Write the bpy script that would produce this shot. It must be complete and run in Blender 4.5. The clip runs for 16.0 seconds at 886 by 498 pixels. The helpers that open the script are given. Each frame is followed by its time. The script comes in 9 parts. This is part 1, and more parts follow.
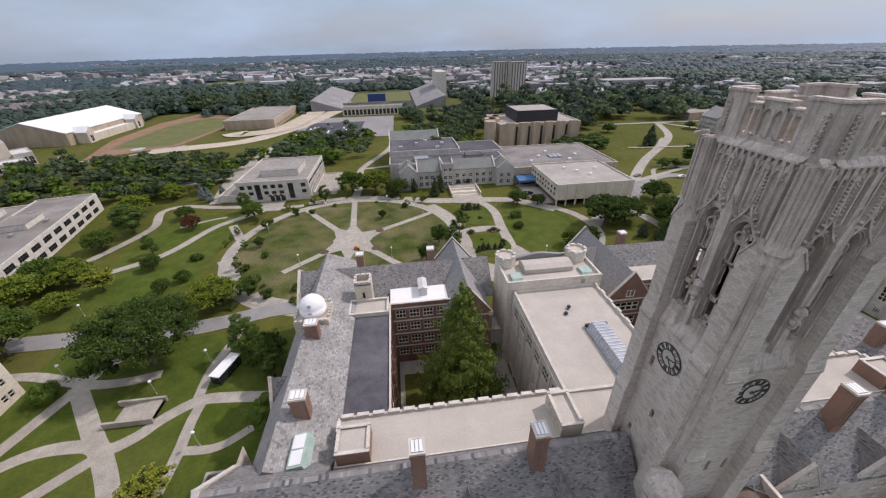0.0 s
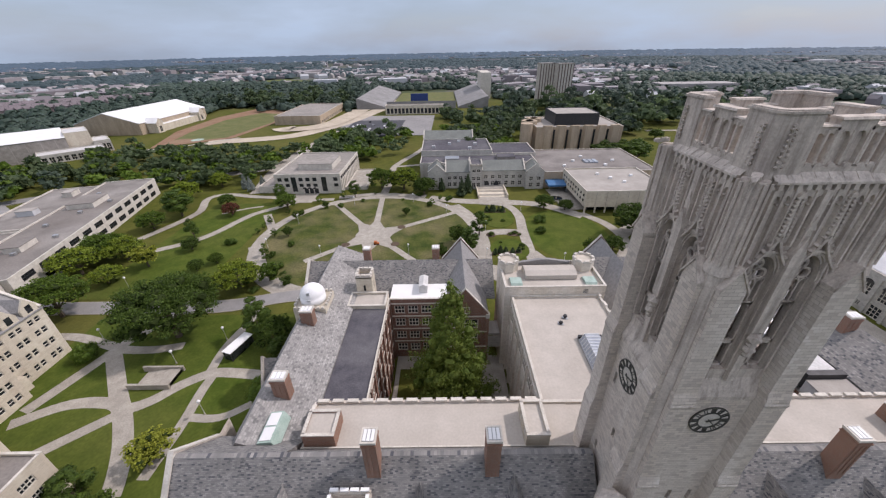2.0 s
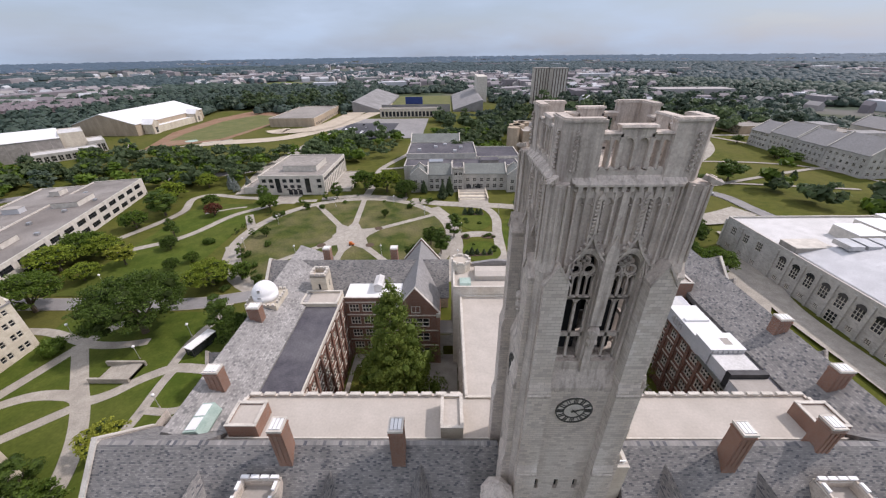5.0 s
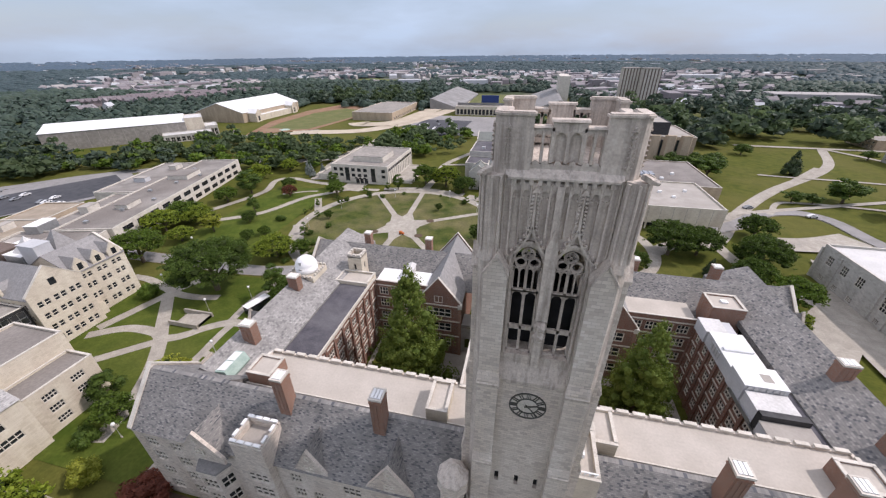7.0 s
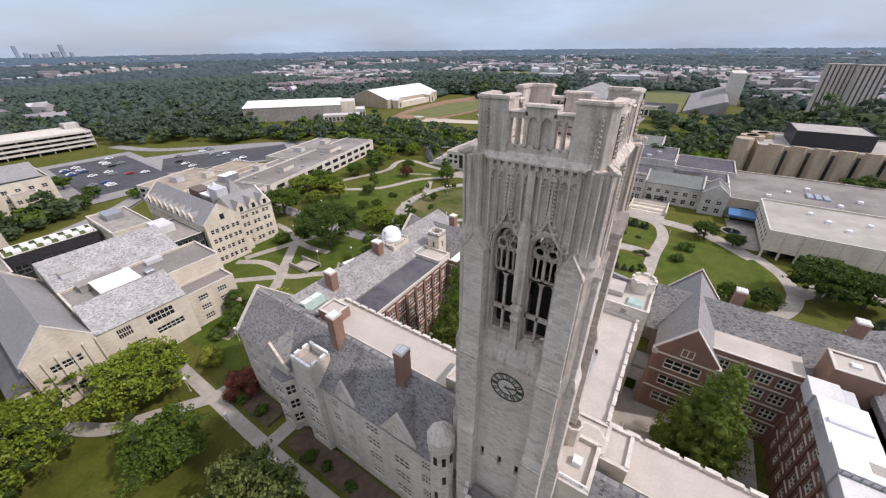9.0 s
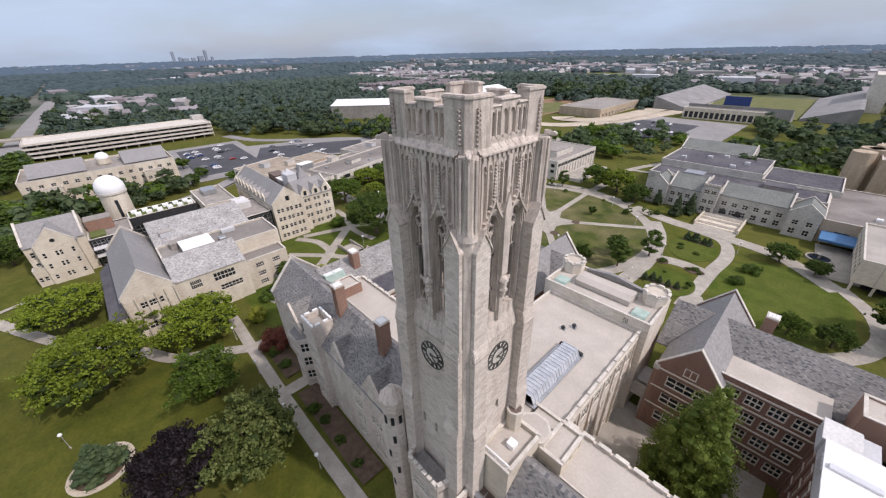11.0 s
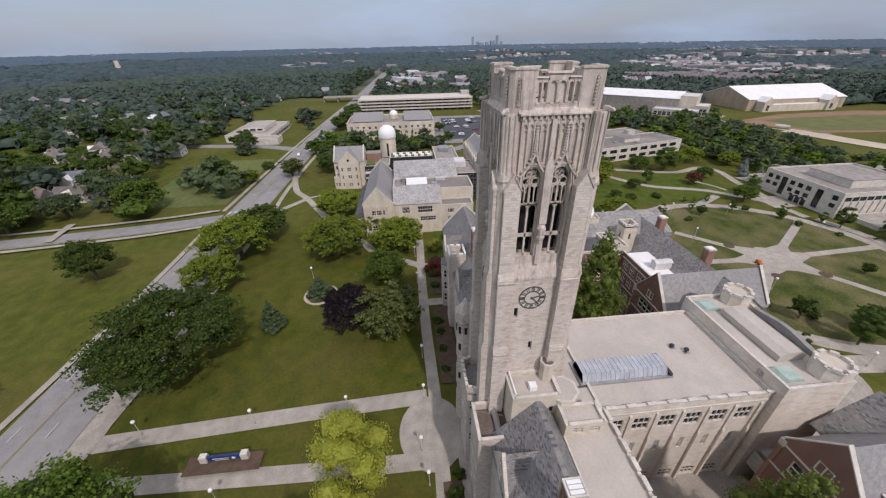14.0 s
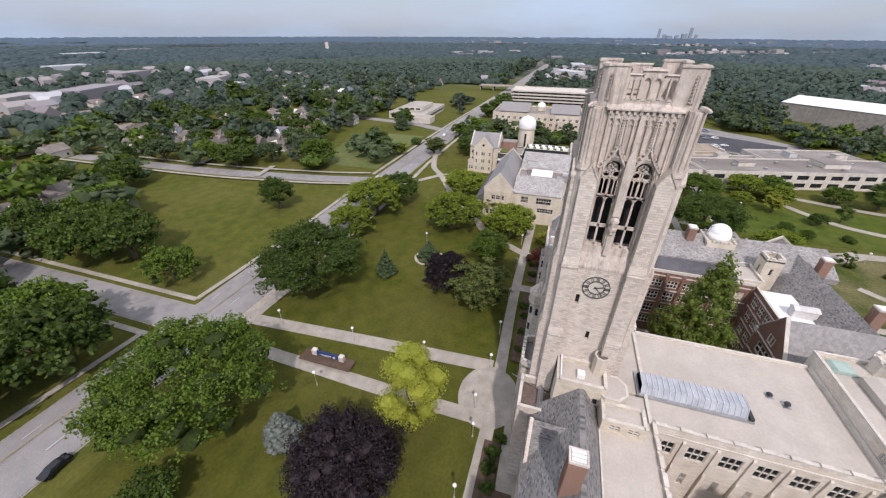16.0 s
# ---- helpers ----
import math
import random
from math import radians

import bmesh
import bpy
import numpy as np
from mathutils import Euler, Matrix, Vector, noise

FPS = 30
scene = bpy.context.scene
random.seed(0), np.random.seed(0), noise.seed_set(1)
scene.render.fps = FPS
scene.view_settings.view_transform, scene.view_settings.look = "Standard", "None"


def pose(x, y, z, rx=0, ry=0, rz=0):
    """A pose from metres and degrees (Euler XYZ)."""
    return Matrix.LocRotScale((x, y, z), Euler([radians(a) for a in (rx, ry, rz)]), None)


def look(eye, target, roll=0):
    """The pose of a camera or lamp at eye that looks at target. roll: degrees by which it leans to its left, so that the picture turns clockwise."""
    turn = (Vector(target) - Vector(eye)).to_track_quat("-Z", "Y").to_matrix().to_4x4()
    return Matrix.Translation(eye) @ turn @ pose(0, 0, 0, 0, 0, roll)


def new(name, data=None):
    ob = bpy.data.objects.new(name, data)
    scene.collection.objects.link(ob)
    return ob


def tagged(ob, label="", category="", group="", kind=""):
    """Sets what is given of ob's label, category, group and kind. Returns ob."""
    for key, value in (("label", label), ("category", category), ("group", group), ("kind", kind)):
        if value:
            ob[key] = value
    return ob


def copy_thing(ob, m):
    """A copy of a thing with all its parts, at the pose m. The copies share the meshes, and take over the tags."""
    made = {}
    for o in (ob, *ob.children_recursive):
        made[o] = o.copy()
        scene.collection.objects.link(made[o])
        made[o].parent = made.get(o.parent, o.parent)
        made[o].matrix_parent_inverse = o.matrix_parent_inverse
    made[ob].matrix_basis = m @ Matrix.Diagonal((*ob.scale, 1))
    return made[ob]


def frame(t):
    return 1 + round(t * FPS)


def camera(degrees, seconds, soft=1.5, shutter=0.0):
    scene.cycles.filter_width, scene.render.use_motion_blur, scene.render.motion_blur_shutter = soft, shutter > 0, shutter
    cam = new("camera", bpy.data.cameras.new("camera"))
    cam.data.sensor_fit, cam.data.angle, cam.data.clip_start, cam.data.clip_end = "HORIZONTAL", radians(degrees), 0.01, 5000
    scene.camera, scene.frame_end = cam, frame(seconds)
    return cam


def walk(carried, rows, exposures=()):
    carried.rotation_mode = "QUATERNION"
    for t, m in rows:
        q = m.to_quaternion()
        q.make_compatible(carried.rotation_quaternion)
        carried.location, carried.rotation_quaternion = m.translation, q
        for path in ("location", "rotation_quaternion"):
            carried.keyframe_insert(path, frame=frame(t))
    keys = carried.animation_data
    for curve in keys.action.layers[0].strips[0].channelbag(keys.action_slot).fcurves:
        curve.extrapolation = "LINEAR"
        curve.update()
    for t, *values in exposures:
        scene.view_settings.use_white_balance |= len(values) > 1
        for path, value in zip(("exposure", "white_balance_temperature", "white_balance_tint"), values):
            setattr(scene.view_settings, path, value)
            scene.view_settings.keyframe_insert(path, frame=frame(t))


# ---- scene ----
cam = camera(102.1, 16.0, 1.25)
PATH = [
    (0, (-2.791, 0.068, 65.637), (-2.587, 1.796, 64.651), -1.4),
    (0.5, (-0.861, -0.235, 65.664), (-0.857, 1.505, 64.679), -1.5),
    (1, (1.216, -0.558, 65.616), (1.063, 1.179, 64.637), -1.4),
    (1.5, (3.308, -0.814, 65.525), (3.225, 0.929, 64.548), -1.1),
    (2, (5.357, -1.054, 65.581), (5.344, 0.689, 64.601), -1.1),
    (2.5, (7.265, -1.392, 65.728), (7.279, 0.352, 64.749), -0.9),
    (3, (9.036, -1.761, 65.851), (9.055, -0.016, 64.876), -0.5),
    (3.5, (10.757, -2.119, 65.877), (10.759, -0.37, 64.906), -0.4),
    (4, (12.559, -2.399, 65.963), (12.557, -0.649, 64.995), -0.2),
    (4.2, (13.308, -2.495, 65.964), (13.295, -0.744, 64.997), -0.4),
    (6.3, (21.999, -3.703, 65.73), (21.958, -1.952, 64.764), -1.1),
    (6.5, (22.888, -3.821, 65.712), (22.798, -2.072, 64.744), -1.0),
    (7, (25.434, -4.169, 65.612), (25.034, -2.465, 64.644), -0.6),
    (7.5, (27.898, -4.507, 65.437), (27.307, -2.859, 64.47), -0.6),
    (8, (30.557, -4.689, 65.341), (29.771, -3.136, 64.356), -0.4),
    (8.5, (33.067, -4.31, 65.278), (32.219, -2.78, 64.308), -0.8),
    (9, (35.723, -3.595, 65.209), (34.752, -2.152, 64.22), -0.7),
    (9.2, (36.869, -3.218, 65.167), (35.863, -1.792, 64.191), -0.8),
    (11.3, (50.617, 1.839, 64.994), (49.268, 2.939, 64.009), -1.5),
    (11.5, (51.854, 2.287, 64.964), (50.454, 3.318, 63.975), -1.5),
    (12, (55.142, 3.414, 64.98), (53.642, 4.302, 63.999), -1.3),
    (12.5, (58.257, 4.71, 64.919), (56.684, 5.452, 63.933), -1.1),
    (13, (61.025, 6.149, 64.813), (59.388, 6.727, 63.82), -1.2),
    (13.5, (63.773, 7.7, 64.661), (62.09, 8.103, 63.657), -1.0),
    (14, (66.247, 9.545, 64.523), (64.525, 9.701, 63.517), -1.2),
    (14.5, (68.581, 11.476, 64.546), (66.857, 11.381, 63.537), -1.2),
    (15, (70.426, 13.359, 64.67), (68.767, 12.932, 63.638), -0.9),
    (15.5, (71.871, 14.733, 64.838), (70.231, 14.217, 63.817), -0.3),
    (16, (73.056, 15.767, 64.901), (71.425, 15.254, 63.863), 0.2),
]
EXPOSURES = [(t, e, 6460, 21.5) for t, e in ((0, -0.19), (2, -0.15), (4.2, -0.1), (6.5, 0.04), (9, 0.09), (11.5, -0.07), (12.5, -0.23), (13.5, -0.37), (14.5, -0.27), (15.5, -0.02), (16, 0.02))]
walk(cam, [(t, look(eye, target, roll)) for t, eye, target, roll in PATH], EXPOSURES)

# ---- world, sun ----
SUN_EL, SUN_AZ = radians(48), radians(71)  # azimuth from +y towards +x
world = bpy.data.worlds.new("world")
scene.world = world
world.use_nodes = True
wn, wl = world.node_tree.nodes, world.node_tree.links
wn.clear()
sky = wn.new("ShaderNodeTexSky")
sky.sky_type = "NISHITA"
sky.sun_disc = False
sky.sun_elevation, sky.sun_rotation = SUN_EL, SUN_AZ
sky.air_density, sky.dust_density, sky.ozone_density = 1.4, 0.8, 2.5
wcoord = wn.new("ShaderNodeTexCoord")
wmap = wn.new("ShaderNodeMapping")
wmap.inputs["Scale"].default_value = (1.2, 1.2, 5.0)
wl.new(wcoord.outputs["Generated"], wmap.inputs["Vector"])
cloud = wn.new("ShaderNodeTexNoise")
cloud.inputs["Scale"].default_value, cloud.inputs["Detail"].default_value, cloud.inputs["Roughness"].default_value = 2.2, 6.0, 0.55
wl.new(wmap.outputs["Vector"], cloud.inputs["Vector"])
cramp = wn.new("ShaderNodeValToRGB")
cramp.color_ramp.elements[0].position, cramp.color_ramp.elements[0].color = 0.36, (0.66, 0.66, 0.66, 1)
cramp.color_ramp.elements[1].position, cramp.color_ramp.elements[1].color = 0.72, (0.97, 0.97, 0.97, 1)
wl.new(cloud.outputs["Fac"], cramp.inputs["Fac"])
wmix = wn.new("ShaderNodeMixRGB")
wsep = wn.new("ShaderNodeSeparateXYZ")
wl.new(wcoord.outputs["Generated"], wsep.inputs[0])
wgrad = wn.new("ShaderNodeValToRGB")   # thin haze low down, brighter broken cloud overhead
wgrad.color_ramp.elements[0].position, wgrad.color_ramp.elements[0].color = 0.0, (0.325, 0.445, 0.59, 1)
wgrad.color_ramp.elements[1].position, wgrad.color_ramp.elements[1].color = 0.65, (0.90, 0.95, 1.0, 1)
mid = wgrad.color_ramp.elements.new(0.22)
mid.color = (0.435, 0.548, 0.682, 1)
wl.new(wsep.outputs["Z"], wgrad.inputs["Fac"])
wten = wn.new("ShaderNodeMixRGB")
wten.blend_type, wten.inputs["Fac"].default_value, wten.inputs["Color2"].default_value = "MULTIPLY", 1.0, (10, 10, 10, 1)
wpuff = wn.new("ShaderNodeValToRGB")
wpuff.color_ramp.elements[0].position, wpuff.color_ramp.elements[0].color = 0.40, (9.2, 9.3, 9.5, 1)
wpuff.color_ramp.elements[1].position, wpuff.color_ramp.elements[1].color = 0.68, (12.2, 11.9, 11.4, 1)
wl.new(cloud.outputs["Fac"], wpuff.inputs["Fac"])
wl.new(wpuff.outputs["Color"], wten.inputs["Color2"])
wl.new(wgrad.outputs["Color"], wten.inputs["Color1"])
wl.new(wten.outputs["Color"], wmix.inputs["Color2"])
wl.new(cramp.outputs["Color"], wmix.inputs["Fac"])
wl.new(sky.outputs["Color"], wmix.inputs["Color1"])
wbg = wn.new("ShaderNodeBackground")
wbg.inputs["Strength"].default_value = 0.118
wl.new(wmix.outputs["Color"], wbg.inputs["Color"])
wout = wn.new("ShaderNodeOutputWorld")
wl.new(wbg.outputs["Background"], wout.inputs["Surface"])

sun = new("sun", bpy.data.lights.new("sun", "SUN"))
sun.data.energy, sun.data.angle, sun.data.color = 2.95, radians(1.5), (1.0, 0.95, 0.88)
sdir = Vector((math.sin(SUN_AZ) * math.cos(SUN_EL), math.cos(SUN_AZ) * math.cos(SUN_EL), math.sin(SUN_EL)))
sun.matrix_basis = look(sdir * 300, (0, 0, 0))


# ---- materials ----
def mat(name, c1, c2, scale=1.0, rough=0.85, metal=0.0, fine=8.0, bump=0.15, c3=None, big=0.08, contrast=(0.35, 0.65), spec=0.3, objrand=0.0, bump_dist=0.05, grain=0.35):
    """Two colours mixed by noise, a large-scale tint, fine grain and bump."""
    m = bpy.data.materials.new(name)
    m.use_nodes = True
    n, l = m.node_tree.nodes, m.node_tree.links
    b = n["Principled BSDF"]
    b.inputs["Roughness"].default_value, b.inputs["Metallic"].default_value = rough, metal
    b.inputs["Specular IOR Level"].default_value = spec
    geo = n.new("ShaderNodeNewGeometry")
    t1 = n.new("ShaderNodeTexNoise")
    t1.inputs["Scale"].default_value, t1.inputs["Detail"].default_value = scale, 5.0
    t2 = n.new("ShaderNodeTexNoise")
    t2.inputs["Scale"].default_value, t2.inputs["Detail"].default_value = fine, 3.0
    t3 = n.new("ShaderNodeTexNoise")
    t3.inputs["Scale"].default_value, t3.inputs["Detail"].default_value = big, 3.0
    for t in (t1, t2, t3):
        l.new(geo.outputs["Position"], t.inputs["Vector"])
    r = n.new("ShaderNodeValToRGB")
    r.color_ramp.elements[0].position, r.color_ramp.elements[1].position = contrast
    r.color_ramp.elements[0].color, r.color_ramp.elements[1].color = (*c1, 1), (*c2, 1)
    l.new(t1.outputs["Fac"], r.inputs["Fac"])
    r3 = n.new("ShaderNodeValToRGB")
    r3.color_ramp.elements[0].position, r3.color_ramp.elements[1].position = 0.4, 0.68
    r3.color_ramp.elements[0].color, r3.color_ramp.elements[1].color = (0, 0, 0, 1), (1, 1, 1, 1)
    l.new(t3.outputs["Fac"], r3.inputs["Fac"])
    mx = n.new("ShaderNodeMixRGB")
    mx.inputs["Color2"].default_value = (*(c3 or c1), 1)
    mul = n.new("ShaderNodeMath")
    mul.operation, mul.inputs[1].default_value = "MULTIPLY", 0.55
    l.new(r3.outputs["Color"], mul.inputs[0])
    l.new(mul.outputs[0], mx.inputs["Fac"])
    l.new(r.outputs["Color"], mx.inputs["Color1"])
    g = n.new("ShaderNodeMixRGB")
    g.blend_type, g.inputs["Fac"].default_value = "OVERLAY", grain
    l.new(mx.outputs["Color"], g.inputs["Color1"])
    l.new(t2.outputs["Fac"], g.inputs["Color2"])
    out = g.outputs["Color"]
    if objrand:
        oi = n.new("ShaderNodeObjectInfo")
        hsv = n.new("ShaderNodeHueSaturation")
        mr = n.new("ShaderNodeMapRange")
        mr.inputs["To Min"].default_value, mr.inputs["To Max"].default_value = 1 - objrand, 1 + objrand
        l.new(oi.outputs["Random"], mr.inputs["Value"])
        l.new(mr.outputs["Result"], hsv.inputs["Value"])
        l.new(out, hsv.inputs["Color"])
        out = hsv.outputs["Color"]
    l.new(out, b.inputs["Base Color"])
    bp = n.new("ShaderNodeBump")
    bp.inputs["Strength"].default_value, bp.inputs["Distance"].default_value = bump, bump_dist
    l.new(t2.outputs["Fac"], bp.inputs["Height"])
    l.new(bp.outputs["Normal"], b.inputs["Normal"])
    return m


def coursed(name, colours, joint, size, rough=0.85, squash=0.5, bump=0.4, wall=True, mortar=0.03):
    """Coursed pieces (ashlar, brick, slate): colour varies piece by piece. size: (length, height)."""
    m = bpy.data.materials.new(name)
    m.use_nodes = True
    n, l = m.node_tree.nodes, m.node_tree.links
    b = n["Principled BSDF"]
    b.inputs["Roughness"].default_value = rough
    b.inputs["Specular IOR Level"].default_value = 0.3
    geo = n.new("ShaderNodeNewGeometry")
    sep = n.new("ShaderNodeSeparateXYZ")
    l.new(geo.outputs["Position"], sep.inputs[0])
    nrm = n.new("ShaderNodeSeparateXYZ")
    l.new(geo.outputs["True Normal"], nrm.inputs[0])
    ab = n.new("ShaderNodeMath")
    ab.operation = "ABSOLUTE"
    l.new(nrm.outputs["X"], ab.inputs[0])
    aby = n.new("ShaderNodeMath")
    aby.operation = "ABSOLUTE"
    l.new(nrm.outputs["Y"], aby.inputs[0])
    gt = n.new("ShaderNodeMath")
    gt.operation = "GREATER_THAN"
    l.new(aby.outputs[0], gt.inputs[1])
    l.new(ab.outputs[0], gt.inputs[0])
    mixu = n.new("ShaderNodeMix")
    l.new(gt.outputs[0], mixu.inputs["Factor"])
    l.new(sep.outputs["X"], mixu.inputs["A"])
    l.new(sep.outputs["Y"], mixu.inputs["B"])
    com = n.new("ShaderNodeCombineXYZ")
    l.new(mixu.outputs["Result"], com.inputs["X"])
    l.new(sep.outputs["Z"], com.inputs["Y"])
    br = n.new("ShaderNodeTexBrick")
    br.inputs["Color1"].default_value, br.inputs["Color2"].default_value = (0, 0, 0, 1), (1, 1, 1, 1)
    br.inputs["Mortar"].default_value = (0.5, 0.5, 0.5, 1)
    br.inputs["Scale"].default_value = 1.0
    br.inputs["Mortar Size"].default_value = mortar
    br.inputs["Brick Width"].default_value, br.inputs["Row Height"].default_value = size
    l.new(com.outputs[0], br.inputs["Vector"])
    r = n.new("ShaderNodeValToRGB")
    while len(r.color_ramp.elements) < len(colours):
        r.color_ramp.elements.new(0.5)
    for i, c in enumerate(colours):
        r.color_ramp.elements[i].position, r.color_ramp.elements[i].color = i / (len(colours) - 1), (*c, 1)
    l.new(br.outputs["Color"], r.inputs["Fac"])
    mj = n.new("ShaderNodeMixRGB")
    mj.inputs["Color2"].default_value = (*joint, 1)
    l.new(br.outputs["Fac"], mj.inputs["Fac"])
    l.new(r.outputs["Color"], mj.inputs["Color1"])
    t = n.new("ShaderNodeTexNoise")
    t.inputs["Scale"].default_value, t.inputs["Detail"].default_value = 0.35, 6.0
    mp = n.new("ShaderNodeMapping")
    mp.inputs["Scale"].default_value = (1, 1, 0.25)
    l.new(geo.outputs["Position"], mp.inputs["Vector"])
    l.new(mp.outputs["Vector"], t.inputs["Vector"])
    ov = n.new("ShaderNodeMixRGB")
    ov.blend_type, ov.inputs["Fac"].default_value = "OVERLAY", 0.4
    l.new(mj.outputs["Color"], ov.inputs["Color1"])
    l.new(t.outputs["Fac"], ov.inputs["Color2"])
    l.new(ov.outputs["Color"], b.inputs["Base Color"])
    t2 = n.new("ShaderNodeTexNoise")
    t2.inputs["Scale"].default_value = 6.0
    l.new(geo.outputs["Position"], t2.inputs["Vector"])
    sub = n.new("ShaderNodeMath")
    sub.operation = "SUBTRACT"
    l.new(t2.outputs["Fac"], sub.inputs[0])
    l.new(br.outputs["Fac"], sub.inputs[1])
    bp = n.new("ShaderNodeBump")
    bp.inputs["Strength"].default_value, bp.inputs["Distance"].default_value = bump, 0.04
    l.new(sub.outputs[0], bp.inputs["Height"])
    l.new(bp.outputs["Normal"], b.inputs["Normal"])
    return m


M = {}
def weathered(name, c1, c2, dirt):
    """Carved limestone: mottled, with dark rain streaks that run down from the ledges."""
    m = mat(name, c1, c2, 1.4, fine=7, bump=0.35, c3=tuple(0.78 * q for q in c1), big=0.3)
    n, l = m.node_tree.nodes, m.node_tree.links
    b = n["Principled BSDF"]
    col = b.inputs["Base Color"].links[0].from_socket
    geo = n.new("ShaderNodeNewGeometry")
    mp = n.new("ShaderNodeMapping")
    mp.inputs["Scale"].default_value = (2.2, 2.2, 0.16)
    l.new(geo.outputs["Position"], mp.inputs["Vector"])
    t = n.new("ShaderNodeTexNoise")
    t.inputs["Scale"].default_value, t.inputs["Detail"].default_value, t.inputs["Roughness"].default_value = 1.0, 6.0, 0.62
    l.new(mp.outputs["Vector"], t.inputs["Vector"])
    r = n.new("ShaderNodeValToRGB")
    r.color_ramp.elements[0].position, r.color_ramp.elements[0].color = 0.46, (0, 0, 0, 1)
    r.color_ramp.elements[1].position, r.color_ramp.elements[1].color = 0.72, (0.75, 0.75, 0.75, 1)
    l.new(t.outputs["Fac"], r.inputs["Fac"])
    mx = n.new("ShaderNodeMixRGB")
    mx.inputs["Color2"].default_value = (*dirt, 1)
    l.new(r.outputs["Color"], mx.inputs["Fac"])
    l.new(col, mx.inputs["Color1"])
    l.new(mx.outputs["Color"], b.inputs["Base Color"])
    return m


M["limestone"] = coursed("limestone", [(0.475, 0.418, 0.362), (0.655, 0.587, 0.512), (0.57, 0.508, 0.44)], (0.43, 0.382, 0.332), (0.62, 0.30), mortar=0.014, bump=0.9)
M["carved_stone"] = weathered("carved_stone", (0.51, 0.45, 0.392), (0.63, 0.562, 0.492), (0.21, 0.176, 0.152))
M["pale_stone"] = coursed("pale_stone", [(0.52, 0.46, 0.36), (0.60, 0.54, 0.44), (0.56, 0.50, 0.40)], (0.46, 0.41, 0.33), (0.9, 0.4), mortar=0.012, bump=0.3)
M["grey_stone"] = coursed("grey_stone", [(0.36, 0.345, 0.31), (0.48, 0.46, 0.42), (0.42, 0.40, 0.365)], (0.34, 0.33, 0.30), (0.9, 0.4), mortar=0.012, bump=0.3)
M["slate"] = coursed("slate", [(0.075, 0.079, 0.09), (0.184, 0.179, 0.172), (0.21, 0.202, 0.192), (0.225, 0.216, 0.204), (0.29, 0.277, 0.261)], (0.16, 0.155, 0.15), (0.40, 0.14), rough=0.75, bump=0.45, mortar=0.012)
M["pale_slate"] = coursed("pale_slate", [(0.20, 0.195, 0.19), (0.30, 0.293, 0.283), (0.35, 0.342, 0.33), (0.37, 0.36, 0.345), (0.45, 0.44, 0.42)], (0.28, 0.272, 0.263), (0.40, 0.14), rough=0.75, bump=0.4, mortar=0.012)
M["cream_stone"] = coursed("cream_stone", [(0.58, 0.525, 0.445), (0.70, 0.64, 0.55), (0.64, 0.58, 0.495)], (0.50, 0.45, 0.38), (0.9, 0.4), mortar=0.014, bump=0.5)
M["wing_slate"] = coursed("wing_slate", [(0.16, 0.157, 0.153), (0.25, 0.242, 0.232), (0.28, 0.27, 0.258), (0.295, 0.285, 0.272), (0.36, 0.348, 0.33)], (0.22, 0.213, 0.205), (0.40, 0.14), rough=0.75, bump=0.4, mortar=0.012)
M["slate_plain"] = mat("slate_plain", (0.215, 0.21, 0.207), (0.295, 0.287, 0.28), 1.5, rough=0.7, fine=5, bump=0.2)
M["membrane"] = mat("membrane", (0.425, 0.388, 0.342), (0.49, 0.45, 0.40), 0.25, rough=0.9, fine=3, bump=0.02, c3=(0.40, 0.365, 0.32), big=0.12, grain=0.15)
M["dull_membrane"] = mat("dull_membrane", (0.33, 0.305, 0.275), (0.40, 0.37, 0.335), 0.2, rough=0.9, fine=3, bump=0.02, c3=(0.28, 0.26, 0.235), big=0.08, grain=0.15)
M["bleacher"] = mat("bleacher", (0.20, 0.195, 0.19), (0.28, 0.275, 0.27), 0.1, fine=1.2, bump=0.1)
M["zinc"] = mat("zinc", (0.46, 0.465, 0.475), (0.56, 0.565, 0.575), 0.5, rough=0.55, fine=3, bump=0.02, c3=(0.38, 0.385, 0.395), big=0.25, grain=0.15)
M["dull_roof"] = mat("dull_roof", (0.15, 0.135, 0.125), (0.23, 0.21, 0.195), 0.12, rough=0.95, fine=2, bump=0.05, c3=(0.28, 0.26, 0.24), big=0.05)
M["court_grass"] = mat("court_grass", (0.048, 0.076, 0.010), (0.080, 0.106, 0.017), 0.25, rough=0.95, fine=1.6, bump=0.3, c3=(0.098, 0.105, 0.026), big=0.04, spec=0.1)
M["stained_roof"] = mat("stained_roof", (0.185, 0.170, 0.155), (0.31, 0.29, 0.268), 0.12, rough=0.95, fine=2, bump=0.05, c3=(0.115, 0.095, 0.082), big=0.06)
M["white_membrane"] = mat("white_membrane", (0.72, 0.72, 0.71), (0.80, 0.80, 0.79), 0.3, rough=0.7, fine=3, bump=0.02, c3=(0.66, 0.66, 0.65), big=0.1, grain=0.1)
M["dark_membrane"] = mat("dark_membrane", (0.066, 0.064, 0.075), (0.104, 0.100, 0.113), 0.5, rough=0.9, fine=4, bump=0.05, c3=(0.17, 0.165, 0.17), big=0.08, spec=0.2)
M["green_slate"] = mat("green_slate", (0.155, 0.168, 0.155), (0.215, 0.228, 0.21), 1.5, rough=0.85, fine=5, bump=0.2, c3=(0.13, 0.138, 0.13), big=0.2, spec=0.3)
